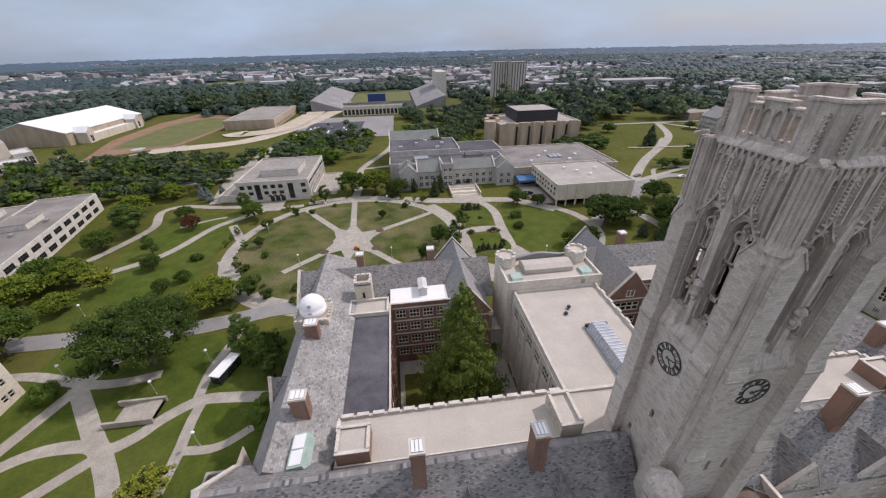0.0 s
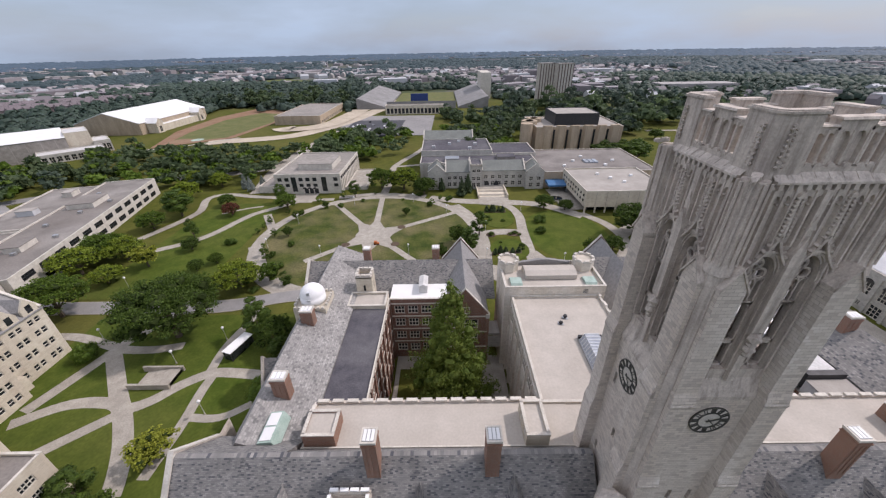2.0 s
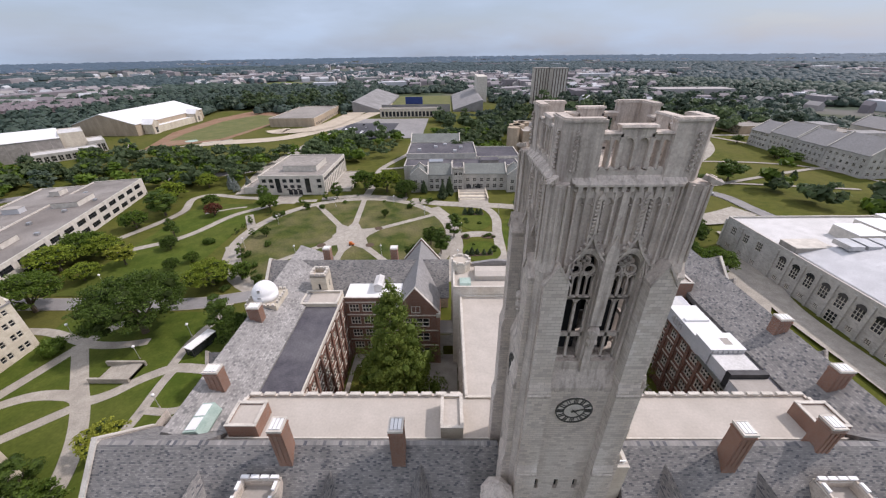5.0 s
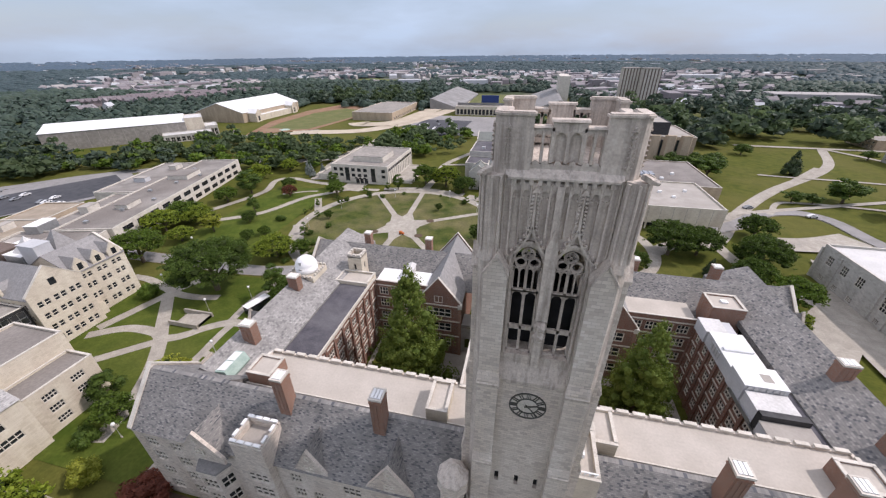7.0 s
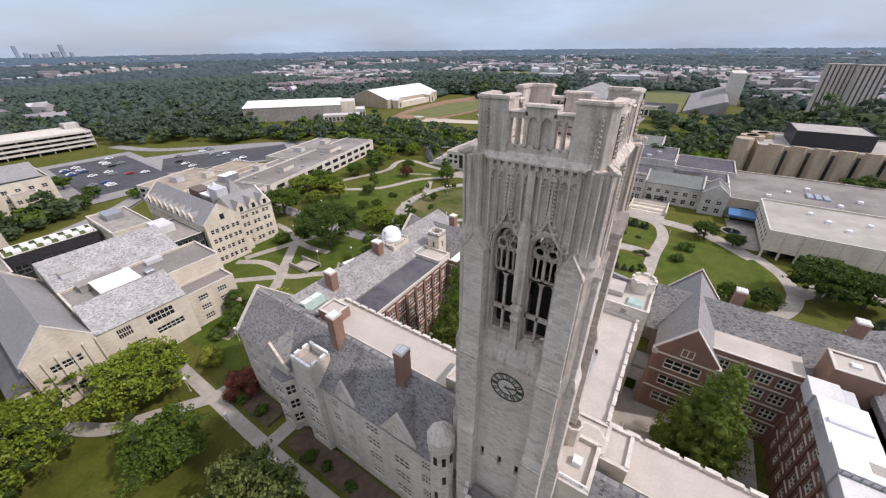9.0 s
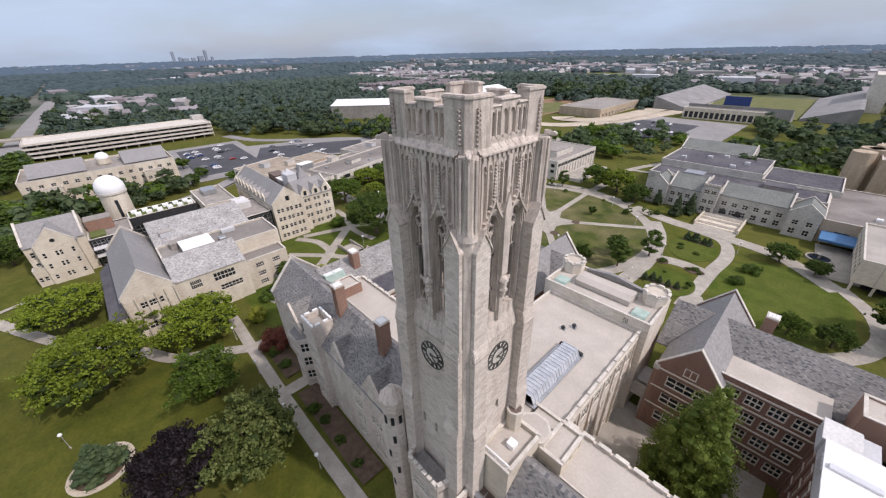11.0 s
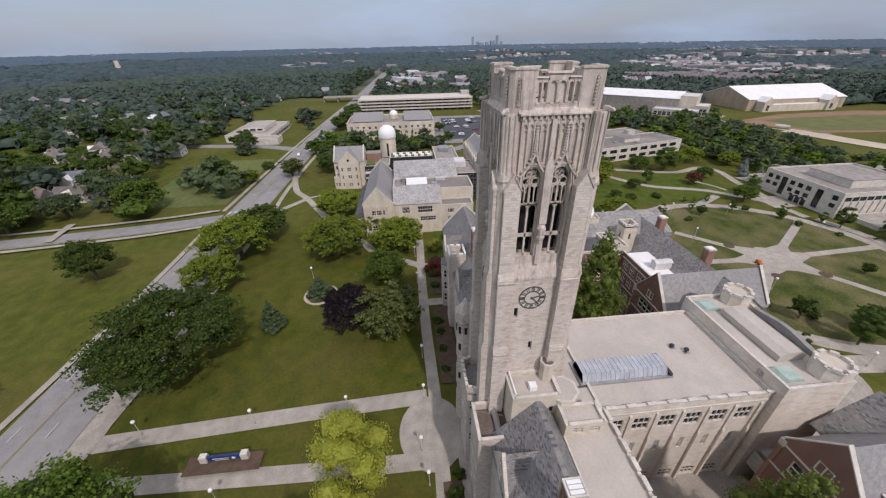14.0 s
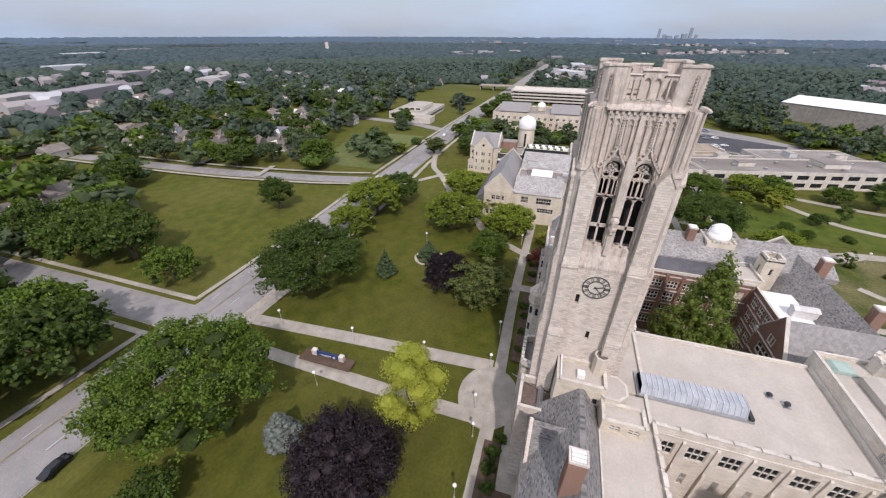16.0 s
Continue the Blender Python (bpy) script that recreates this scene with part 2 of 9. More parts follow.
M["gravel_roof"] = mat("gravel_roof", (0.24, 0.22, 0.195), (0.34, 0.315, 0.285), 0.5, fine=6, bump=0.15, c3=(0.19, 0.175, 0.16), big=0.06)
M["brick"] = coursed("brick", [(0.15, 0.062, 0.04), (0.23, 0.10, 0.065), (0.19, 0.08, 0.055)], (0.24, 0.2, 0.17), (0.24, 0.08), mortar=0.012, bump=0.2)
M["chimney_brick"] = coursed("chimney_brick", [(0.20, 0.095, 0.062), (0.30, 0.15, 0.10), (0.25, 0.122, 0.082)], (0.28, 0.23, 0.19), (0.24, 0.08), mortar=0.012, bump=0.3)
M["tan_brick"] = coursed("tan_brick", [(0.34, 0.27, 0.19), (0.42, 0.34, 0.25), (0.38, 0.30, 0.22)], (0.35, 0.30, 0.23), (0.6, 0.3), mortar=0.01, bump=0.15)
M["coping"] = mat("coping", (0.54, 0.505, 0.445), (0.64, 0.60, 0.535), 1.0, fine=6, bump=0.15, c3=(0.40, 0.37, 0.325), big=0.4)
M["white_paint"] = mat("white_paint", (0.76, 0.76, 0.75), (0.82, 0.82, 0.81), 1.0, rough=0.5, bump=0.03)
M["white_metal"] = mat("white_metal", (0.66, 0.67, 0.68), (0.74, 0.75, 0.76), 0.8, rough=0.35, metal=0.6, bump=0.02)
M["steel"] = mat("steel", (0.40, 0.41, 0.42), (0.50, 0.51, 0.52), 1.0, rough=0.4, metal=0.8, bump=0.02)
M["dark_metal"] = mat("dark_metal", (0.035, 0.035, 0.037), (0.055, 0.055, 0.058), 1.0, rough=0.5, metal=0.3, bump=0.03)
M["copper_green"] = mat("copper_green", (0.30, 0.40, 0.35), (0.40, 0.50, 0.45), 1.0, rough=0.7, bump=0.05)
M["glass"] = mat("glass", (0.016, 0.018, 0.021), (0.030, 0.034, 0.038), 0.7, rough=0.08, spec=0.6, bump=0.0)
M["sky_glass"] = mat("sky_glass", (0.31, 0.335, 0.375), (0.44, 0.465, 0.50), 0.8, rough=0.15, spec=0.6, bump=0.0)
M["frame_stone"] = mat("frame_stone", (0.56, 0.52, 0.45), (0.64, 0.60, 0.53), 2.0, bump=0.05)
M["lush_grass"] = mat("lush_grass", (0.051, 0.063, 0.009), (0.083, 0.088, 0.014), 0.25, rough=0.95, fine=1.6, bump=0.3, c3=(0.098, 0.090, 0.026), big=0.04, spec=0.1)
M["grass"] = mat("grass", (0.060, 0.074, 0.012), (0.094, 0.101, 0.018), 0.25, rough=0.95, fine=1.6, bump=0.3, c3=(0.126, 0.113, 0.036), big=0.025, spec=0.1)
M["dry_grass"] = mat("dry_grass", (0.040, 0.060, 0.013), (0.088, 0.098, 0.026), 0.2, rough=0.95, fine=1.6, bump=0.3, c3=(0.21, 0.170, 0.098), big=0.07, spec=0.1, grain=0.6)
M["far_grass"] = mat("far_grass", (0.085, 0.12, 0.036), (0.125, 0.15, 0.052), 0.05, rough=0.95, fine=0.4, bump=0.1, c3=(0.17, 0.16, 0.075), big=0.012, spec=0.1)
M["lobby_white"] = mat("lobby_white", (0.52, 0.515, 0.50), (0.62, 0.61, 0.60), 0.3, rough=0.7, fine=3, bump=0.02)
# dark green for crown interiors: their shade is put into the colour
M["crown_shade"] = mat("crown_shade", (0.022, 0.034, 0.009), (0.040, 0.056, 0.016), 2.0, rough=0.95, fine=9, bump=0.4, spec=0.1)
M["clay"] = mat("clay", (0.20, 0.108, 0.064), (0.265, 0.158, 0.098), 0.12, fine=2, bump=0.05, c3=(0.25, 0.185, 0.115), big=0.05)
M["tan_gravel"] = mat("tan_gravel", (0.27, 0.225, 0.17), (0.36, 0.305, 0.24), 0.2, fine=4, bump=0.1, c3=(0.22, 0.19, 0.155), big=0.07)
M["concrete"] = mat("concrete", (0.312, 0.286, 0.244), (0.405, 0.374, 0.322), 0.5, fine=5, bump=0.06, c3=(0.26, 0.238, 0.205), big=0.1, grain=0.5)
M["road_surface"] = mat("road_surface", (0.20, 0.195, 0.19), (0.26, 0.25, 0.245), 0.3, fine=5, bump=0.06, c3=(0.30, 0.29, 0.28), big=0.04)
M["asphalt"] = mat("asphalt", (0.045, 0.047, 0.054), (0.07, 0.072, 0.08), 0.3, fine=5, bump=0.06, c3=(0.09, 0.09, 0.098), big=0.05)
M["soil"] = mat("soil", (0.075, 0.05, 0.034), (0.12, 0.085, 0.06), 1.0, fine=6, bump=0.3)
M["gravel"] = mat("gravel", (0.42, 0.36, 0.28), (0.54, 0.47, 0.37), 0.2, fine=3, bump=0.2, c3=(0.34, 0.29, 0.22), big=0.05)
M["turf"] = mat("turf", (0.098, 0.112, 0.030), (0.145, 0.142, 0.05), 0.1, fine=2, bump=0.1)
M["bark"] = mat("bark", (0.09, 0.07, 0.05), (0.15, 0.12, 0.09), 3.0, fine=12, bump=0.5)
M["louvre_dark"] = mat("louvre_dark", (0.012, 0.012, 0.013), (0.022, 0.022, 0.024), 1.0, rough=0.8, bump=0.05)
M["blue_paint"] = mat("blue_paint", (0.02, 0.04, 0.14), (0.03, 0.055, 0.18), 1.0, rough=0.5, bump=0.02)
M["orange_paint"] = mat("orange_paint", (0.45, 0.12, 0.03), (0.52, 0.15, 0.04), 1.0, rough=0.5, bump=0.02)
M["sky_blue_canopy"] = mat("sky_blue_canopy", (0.06, 0.16, 0.32), (0.08, 0.20, 0.38), 1.0, rough=0.4, bump=0.02)
M["dial_stone"] = mat("dial_stone", (0.50, 0.47, 0.41), (0.58, 0.545, 0.48), 2.0, fine=9, bump=0.15)
M["bronze"] = mat("bronze", (0.085, 0.085, 0.078), (0.13, 0.13, 0.12), 2.0, rough=0.55, metal=0.5, bump=0.05)
M["brown_roof"] = mat("brown_roof", (0.12, 0.09, 0.075), (0.17, 0.13, 0.11), 0.7, fine=4, bump=0.1)
# concrete of the city towers with blue distance haze put into its colour
M["haze_concrete"] = mat("haze_concrete", (0.22, 0.26, 0.31), (0.26, 0.30, 0.35), 0.02, bump=0.0)
M["line_white"] = mat("line_white", (0.5, 0.5, 0.48), (0.62, 0.62, 0.6), 0.4, bump=0.0)
M["line_yellow"] = mat("line_yellow", (0.34, 0.29, 0.17), (0.40, 0.34, 0.21), 0.4, bump=0.0)
M["row_wall"] = mat("row_wall", (0.25, 0.20, 0.20), (0.31, 0.25, 0.25), 0.2, fine=1, bump=0.05)
M["row_roof"] = mat("row_roof", (0.17, 0.145, 0.155), (0.23, 0.20, 0.21), 0.2, fine=1, bump=0.05)
M["house_roof"] = mat("house_roof", (0.15, 0.13, 0.115), (0.23, 0.205, 0.185), 0.3, fine=2, bump=0.1, objrand=0.35)
M["house_wall"] = mat("house_wall", (0.50, 0.47, 0.42), (0.58, 0.55, 0.50), 0.3, fine=2, bump=0.05, objrand=0.3)


def leaf(name, c1, c2, trans=0.3, rand=0.18):
    m = bpy.data.materials.new(name)
    m.use_nodes = True
    n, l = m.node_tree.nodes, m.node_tree.links
    b = n["Principled BSDF"]
    b.inputs["Roughness"].default_value, b.inputs["Specular IOR Level"].default_value = 0.6, 0.25
    geo = n.new("ShaderNodeNewGeometry")
    r = n.new("ShaderNodeValToRGB")
    r.color_ramp.elements[0].color, r.color_ramp.elements[1].color = (*c1, 1), (*c2, 1)
    l.new(geo.outputs["Random Per Island"], r.inputs["Fac"])
    oi = n.new("ShaderNodeObjectInfo")
    hsv = n.new("ShaderNodeHueSaturation")
    mr = n.new("ShaderNodeMapRange")
    mr.inputs["To Min"].default_value, mr.inputs["To Max"].default_value = 1 - rand, 1 + rand
    l.new(oi.outputs["Random"], mr.inputs["Value"])
    l.new(mr.outputs["Result"], hsv.inputs["Value"])
    l.new(r.outputs["Color"], hsv.inputs["Color"])
    l.new(hsv.outputs["Color"], b.inputs["Base Color"])
    tr = n.new("ShaderNodeBsdfTranslucent")
    l.new(hsv.outputs["Color"], tr.inputs["Color"])
    mx = n.new("ShaderNodeMixShader")
    mx.inputs["Fac"].default_value = trans
    l.new(b.outputs[0], mx.inputs[1])
    l.new(tr.outputs[0], mx.inputs[2])
    l.new(mx.outputs[0], n["Material Output"].inputs["Surface"])
    return m


def far_leaf(name, c1, c2, spread=1.0):
    """Canopy seen from afar: crowns differ in tone and are broken up into clumps."""
    m = leaf(name, c1, c2, 0.1, 0.0)
    n, l = m.node_tree.nodes, m.node_tree.links
    b = n["Principled BSDF"]
    col = b.inputs["Base Color"].links[0].from_socket
    geo = n.new("ShaderNodeNewGeometry")
    t = n.new("ShaderNodeTexNoise")
    t.inputs["Scale"].default_value, t.inputs["Detail"].default_value, t.inputs["Roughness"].default_value = 0.22, 6.0, 0.65
    l.new(geo.outputs["Position"], t.inputs["Vector"])
    mr = n.new("ShaderNodeMapRange")
    mr.inputs["From Min"].default_value, mr.inputs["From Max"].default_value = 0.32, 0.68
    mr.inputs["To Min"].default_value, mr.inputs["To Max"].default_value = 1 - spread * 0.45, 1 + spread * 0.5
    l.new(t.outputs["Fac"], mr.inputs["Value"])
    mu = n.new("ShaderNodeVectorMath")
    mu.operation = "SCALE"
    l.new(col, mu.inputs[0])
    l.new(mr.outputs["Result"], mu.inputs["Scale"])
    l.new(mu.outputs["Vector"], b.inputs["Base Color"])
    bp = n.new("ShaderNodeBump")
    bp.inputs["Strength"].default_value, bp.inputs["Distance"].default_value = 0.6, 1.8
    l.new(t.outputs["Fac"], bp.inputs["Height"])
    l.new(bp.outputs["Normal"], b.inputs["Normal"])
    return m


LEAF = {
    "green": leaf("leaf_green", (0.036, 0.068, 0.010), (0.092, 0.142, 0.022)),
    "bright": leaf("leaf_bright", (0.19, 0.222, 0.025), (0.34, 0.355, 0.05)),
    "mid": leaf("leaf_mid", (0.056, 0.104, 0.010), (0.124, 0.188, 0.024)),
    # greyed blue-green: the haze over distant trees is part of this colour
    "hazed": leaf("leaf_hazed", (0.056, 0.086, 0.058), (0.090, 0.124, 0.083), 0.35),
    "conifer": leaf("leaf_conifer", (0.074, 0.115, 0.018), (0.16, 0.205, 0.036)),
    "fresh": leaf("leaf_fresh", (0.108, 0.160, 0.012), (0.235, 0.290, 0.030)),
    "olive": leaf("leaf_olive", (0.080, 0.108, 0.026), (0.165, 0.190, 0.056)),
    "purple": leaf("leaf_purple", (0.010, 0.0075, 0.009), (0.026, 0.0175, 0.021), 0.1),
    "needle": leaf("leaf_needle", (0.032, 0.055, 0.024), (0.075, 0.105, 0.042), 0.15),
    "blue": leaf("leaf_blue", (0.13, 0.155, 0.135), (0.21, 0.235, 0.21), 0.15),
    "red": leaf("leaf_red", (0.10, 0.03, 0.02), (0.19, 0.06, 0.035), 0.2),
    # paler green for distant trees, with some haze mixed into the colour
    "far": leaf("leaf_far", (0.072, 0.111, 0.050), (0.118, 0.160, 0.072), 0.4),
    # three distance bands: haze is put into these colours, bluer farther out
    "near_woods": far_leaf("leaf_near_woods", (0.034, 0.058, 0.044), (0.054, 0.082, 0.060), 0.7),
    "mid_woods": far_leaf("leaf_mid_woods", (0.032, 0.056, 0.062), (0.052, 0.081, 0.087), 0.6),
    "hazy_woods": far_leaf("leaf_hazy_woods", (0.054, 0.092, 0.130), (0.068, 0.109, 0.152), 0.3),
}


def land_material():
    """Mown grass on the campus, giving way to lots, yards and rough land of the town farther out."""
    m = mat("land", (0.060, 0.074, 0.012), (0.094, 0.101, 0.018), 0.25, rough=0.95, fine=1.6, bump=0.3, c3=(0.126, 0.113, 0.036), big=0.025, spec=0.1)
    n, l = m.node_tree.nodes, m.node_tree.links
    b = n["Principled BSDF"]
    col = b.inputs["Base Color"].links[0].from_socket
    geo = n.new("ShaderNodeNewGeometry")
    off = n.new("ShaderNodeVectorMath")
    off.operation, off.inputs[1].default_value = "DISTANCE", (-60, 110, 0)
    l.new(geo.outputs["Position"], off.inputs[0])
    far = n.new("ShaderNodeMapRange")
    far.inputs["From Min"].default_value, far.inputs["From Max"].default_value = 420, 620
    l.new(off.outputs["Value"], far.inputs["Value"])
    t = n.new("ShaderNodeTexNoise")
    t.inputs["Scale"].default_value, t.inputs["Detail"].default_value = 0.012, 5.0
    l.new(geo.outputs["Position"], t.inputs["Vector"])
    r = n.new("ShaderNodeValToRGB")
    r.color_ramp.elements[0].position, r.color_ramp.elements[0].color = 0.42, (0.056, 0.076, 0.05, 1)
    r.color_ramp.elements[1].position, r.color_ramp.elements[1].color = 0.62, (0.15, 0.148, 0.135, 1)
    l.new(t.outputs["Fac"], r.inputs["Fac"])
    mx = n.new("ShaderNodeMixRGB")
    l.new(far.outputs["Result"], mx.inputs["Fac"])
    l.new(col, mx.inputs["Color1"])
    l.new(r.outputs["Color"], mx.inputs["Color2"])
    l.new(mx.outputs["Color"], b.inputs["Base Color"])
    return m


M["land"] = land_material()


# ---- building helpers ----
def wmat(ob):
    m = Matrix()
    while ob is not None:
        m = ob.matrix_basis @ m
        ob = ob.parent
    return m


def thing(name, label, category, at=(0, 0, 0), rz=0.0, group="", kind=""):
    ob = new(name)
    ob.matrix_basis = pose(*at, 0, 0, rz)
    ob.empty_display_size = 0.2
    return tagged(ob, label, category, group, kind)


def part(name, bm, material, parent=None, label="", local=False, smooth=False):
    """Links a bmesh, in world coordinates unless local, as one mesh object under a thing."""
    if parent is not None and not local:
        bmesh.ops.transform(bm, matrix=wmat(parent).inverted(), verts=bm.verts)
    me = bpy.data.meshes.new(name)
    bm.to_mesh(me)
    bm.free()
    me.materials.append(M[material] if isinstance(material, str) else material)
    if smooth:
        me.shade_smooth()
    ob = new(name, me)
    ob.parent = parent
    if label:
        ob["label"] = label
    return ob


def shared(name, me, parent, m):
    ob = new(name, me)
    ob.parent = parent
    ob.matrix_basis = m
    return ob


def box(bm, x0, x1, y0, y1, z0, z1, m=None):
    v = [bm.verts.new(((x0, x1)[i & 1], (y0, y1)[i >> 1 & 1], (z0, z1)[i >> 2 & 1])) for i in range(8)]
    if m is not None:
        for q in v:
            q.co = m @ q.co
    for f in ((0, 2, 3, 1), (4, 5, 7, 6), (0, 1, 5, 4), (1, 3, 7, 5), (3, 2, 6, 7), (2, 0, 4, 6)):
        bm.faces.new([v[i] for i in f])
    return bm


def prism(bm, pts, axis, a0, a1, m=None):
    """A polygon (u, w) drawn across an axis and extruded from a0 to a1: axis 'x' takes (y, z), 'y' (x, z), 'z' (x, y)."""
    def at(u, w, a):
        c = {"x": (a, u, w), "y": (u, a, w), "z": (u, w, a)}[axis]
        return m @ Vector(c) if m is not None else c
    A = [bm.verts.new(at(u, w, a0)) for u, w in pts]
    B = [bm.verts.new(at(u, w, a1)) for u, w in pts]
    k = len(pts)
    fs = [bm.faces.new(A), bm.faces.new(B[::-1])]
    for i in range(k):
        fs.append(bm.faces.new([A[i], B[i], B[(i + 1) % k], A[(i + 1) % k]]))
    bmesh.ops.recalc_face_normals(bm, faces=fs)
    return bm


def ngon(cx, cy, r, k, turn=0.0):
    return [(cx + r * math.cos(turn + 2 * math.pi * i / k), cy + r * math.sin(turn + 2 * math.pi * i / k)) for i in range(k)]


def cone(bm, cx, cy, z0, z1, r0, r1, k=8, turn=0.0, m=None):
    A = [bm.verts.new((x, y, z0)) for x, y in ngon(cx, cy, r0, k, turn)]
    B = [bm.verts.new((x, y, z1)) for x, y in ngon(cx, cy, max(r1, 0.001), k, turn)]
    if m is not None:
        for q in A + B:
            q.co = m @ q.co
    bm.faces.new(A[::-1])
    bm.faces.new(B)
    for i in range(k):
        bm.faces.new([A[i], A[(i + 1) % k], B[(i + 1) % k], B[i]])
    return bm


def wall_panel(bm, a, b, z0, z1, holes=(), depth=0.3, m=None):
    """An upright wall from a to b (outside to the right), with openings (u0, u1, v0, v1) and their reveals."""
    L = math.dist(a, b)
    d = ((b[0] - a[0]) / L, (b[1] - a[1]) / L)
    n = (d[1], -d[0])
    us = sorted({round(q, 2) for q in (0.0, *[h[0] for h in holes], *[h[1] for h in holes]) if q < L - 0.006} | {L})
    holes = [tuple(round(q, 2) for q in h) for h in holes]
    vs = sorted({z0, z1, *[h[2] for h in holes], *[h[3] for h in holes]})
    cache = {}

    def V(u, v, k=0.0):
        key = (round(u, 4), round(v, 4), k)
        if key not in cache:
            c = Vector((a[0] + d[0] * u - n[0] * k, a[1] + d[1] * u - n[1] * k, v))
            cache[key] = bm.verts.new(m @ c if m is not None else c)
        return cache[key]

    for i in range(len(us) - 1):
        for j in range(len(vs) - 1):
            cu, cv = (us[i] + us[i + 1]) / 2, (vs[j] + vs[j + 1]) / 2
            if any(h[0] < cu < h[1] and h[2] < cv < h[3] for h in holes):
                continue
            bm.faces.new([V(us[i], vs[j]), V(us[i + 1], vs[j]), V(us[i + 1], vs[j + 1]), V(us[i], vs[j + 1])])
    for u0, u1, v0, v1 in holes:
        ring = [(u0, v0), (u1, v0), (u1, v1), (u0, v1)]
        for i in range(4):
            p, q = ring[i], ring[(i + 1) % 4]
            bm.faces.new([V(*q), V(*p), V(*p, depth), V(*q, depth)])
    return bm


WINDOW = {}


def window_meshes(w, h, nx, ny, frame_mat, bar, glass):
    key = (round(w, 2), round(h, 2), nx, ny, frame_mat, bar, glass)
    if key not in WINDOW:
        bm = bmesh.new()
        cw, chh = (w - bar * (nx + 1)) / nx, (h - bar * (ny + 1)) / ny
        lights = [(bar + i * (cw + bar), bar + i * (cw + bar) + cw, bar + j * (chh + bar), bar + j * (chh + bar) + chh) for i in range(nx) for j in range(ny)]
        wall_panel(bm, (0, -0.06), (w, -0.06), 0, h, lights, 0.16)
        f = bpy.data.meshes.new("window")
        bm.to_mesh(f)
        bm.free()
        f.materials.append(M[frame_mat])
        bm = bmesh.new()
        box(bm, 0.01, w - 0.01, 0.11, 0.15, 0.01, h - 0.01)
        p = bpy.data.meshes.new("pane")
        bm.to_mesh(p)
        bm.free()
        p.materials.append(M[glass])
        WINDOW[key] = f, p
    return WINDOW[key]


def windows(parent, a, b, holes, depth=0.3, div=(2, 2), frame_mat="frame_stone", bar=0.1, glass="glass"):
    """A window with its pane in each opening of a wall from a to b."""
    L = math.dist(a, b)
    ang = math.degrees(math.atan2(b[1] - a[1], b[0] - a[0]))
    inv = wmat(parent).inverted()
    for u0, u1, v0, v1 in holes:
        f, p = window_meshes(u1 - u0, v1 - v0, *div, frame_mat, bar, glass)
        m = pose(a[0], a[1], 0, 0, 0, ang) @ pose(u0, depth - 0.16, v0)
        ob = shared("window", f, parent, inv @ m)
        shared("pane", p, ob, Matrix())


def rows(L, n, w, levels, m0=1.2, m1=None):
    """Openings: n of width w evenly along a wall of length L, at each level (v0, v1)."""
    m1 = m0 if m1 is None else m1
    step = (L - m0 - m1) / n
    return [(m0 + step * (i + 0.5) - w / 2, m0 + step * (i + 0.5) + w / 2, v0, v1) for i in range(n) for v0, v1 in levels]


def sides(x0, x1, y0, y1):
    return {"S": ((x0, y0), (x1, y0)), "E": ((x1, y0), (x1, y1)), "N": ((x1, y1), (x0, y1)), "W": ((x0, y1), (x0, y0))}


def storey_block(parent, x0, x1, y0, y1, z0, z1, wall_mat, roof_mat, holes=None, div=(2, 2), frame_mat="frame_stone", parapet=0.6, depth=0.3, bar=0.1, cap="coping", roof_name="roof", glass="glass"):
    """A flat-roofed block: wall with openings, roof slab, parapet with coping."""
    holes = holes or {}
    bm = bmesh.new()
    for s, (a, b) in sides(x0, x1, y0, y1).items():
        wall_panel(bm, a, b, z0, z1, holes.get(s, ()), depth)
    bmesh.ops.remove_doubles(bm, verts=bm.verts, dist=0.001)
    part("wall", bm, wall_mat, parent)
    zr = z1 - parapet
    part(roof_name, box(bmesh.new(), x0 + 0.3, x1 - 0.3, y0 + 0.3, y1 - 0.3, zr - 0.3, zr), roof_mat, parent)
    if parapet > 0:
        bm = bmesh.new()
        t = 0.35
        for q in ((x0, x1, y0, y0 + t), (x0, x1, y1 - t, y1), (x0, x0 + t, y0 + t, y1 - t), (x1 - t, x1, y0 + t, y1 - t)):
            box(bm, q[0] - 0.05, q[1] + 0.05, q[2] - 0.05, q[3] + 0.05, z1 - 0.002, z1 + 0.14)
        part("coping", bm, cap, parent)
        bm = bmesh.new()
        for q in ((x0 + 0.3, x1 - 0.3, y0 + 0.28, y0 + t), (x0 + 0.3, x1 - 0.3, y1 - t, y1 - 0.28), (x0 + 0.28, x0 + t, y0 + t, y1 - t), (x1 - t, x1 - 0.28, y0 + t, y1 - t)):
            box(bm, *q, zr - 0.05, z1)
        part("parapet", bm, wall_mat, parent)
    for s, hs in holes.items():
        windows(parent, *sides(x0, x1, y0, y1)[s], hs, depth, div, frame_mat, bar, glass)


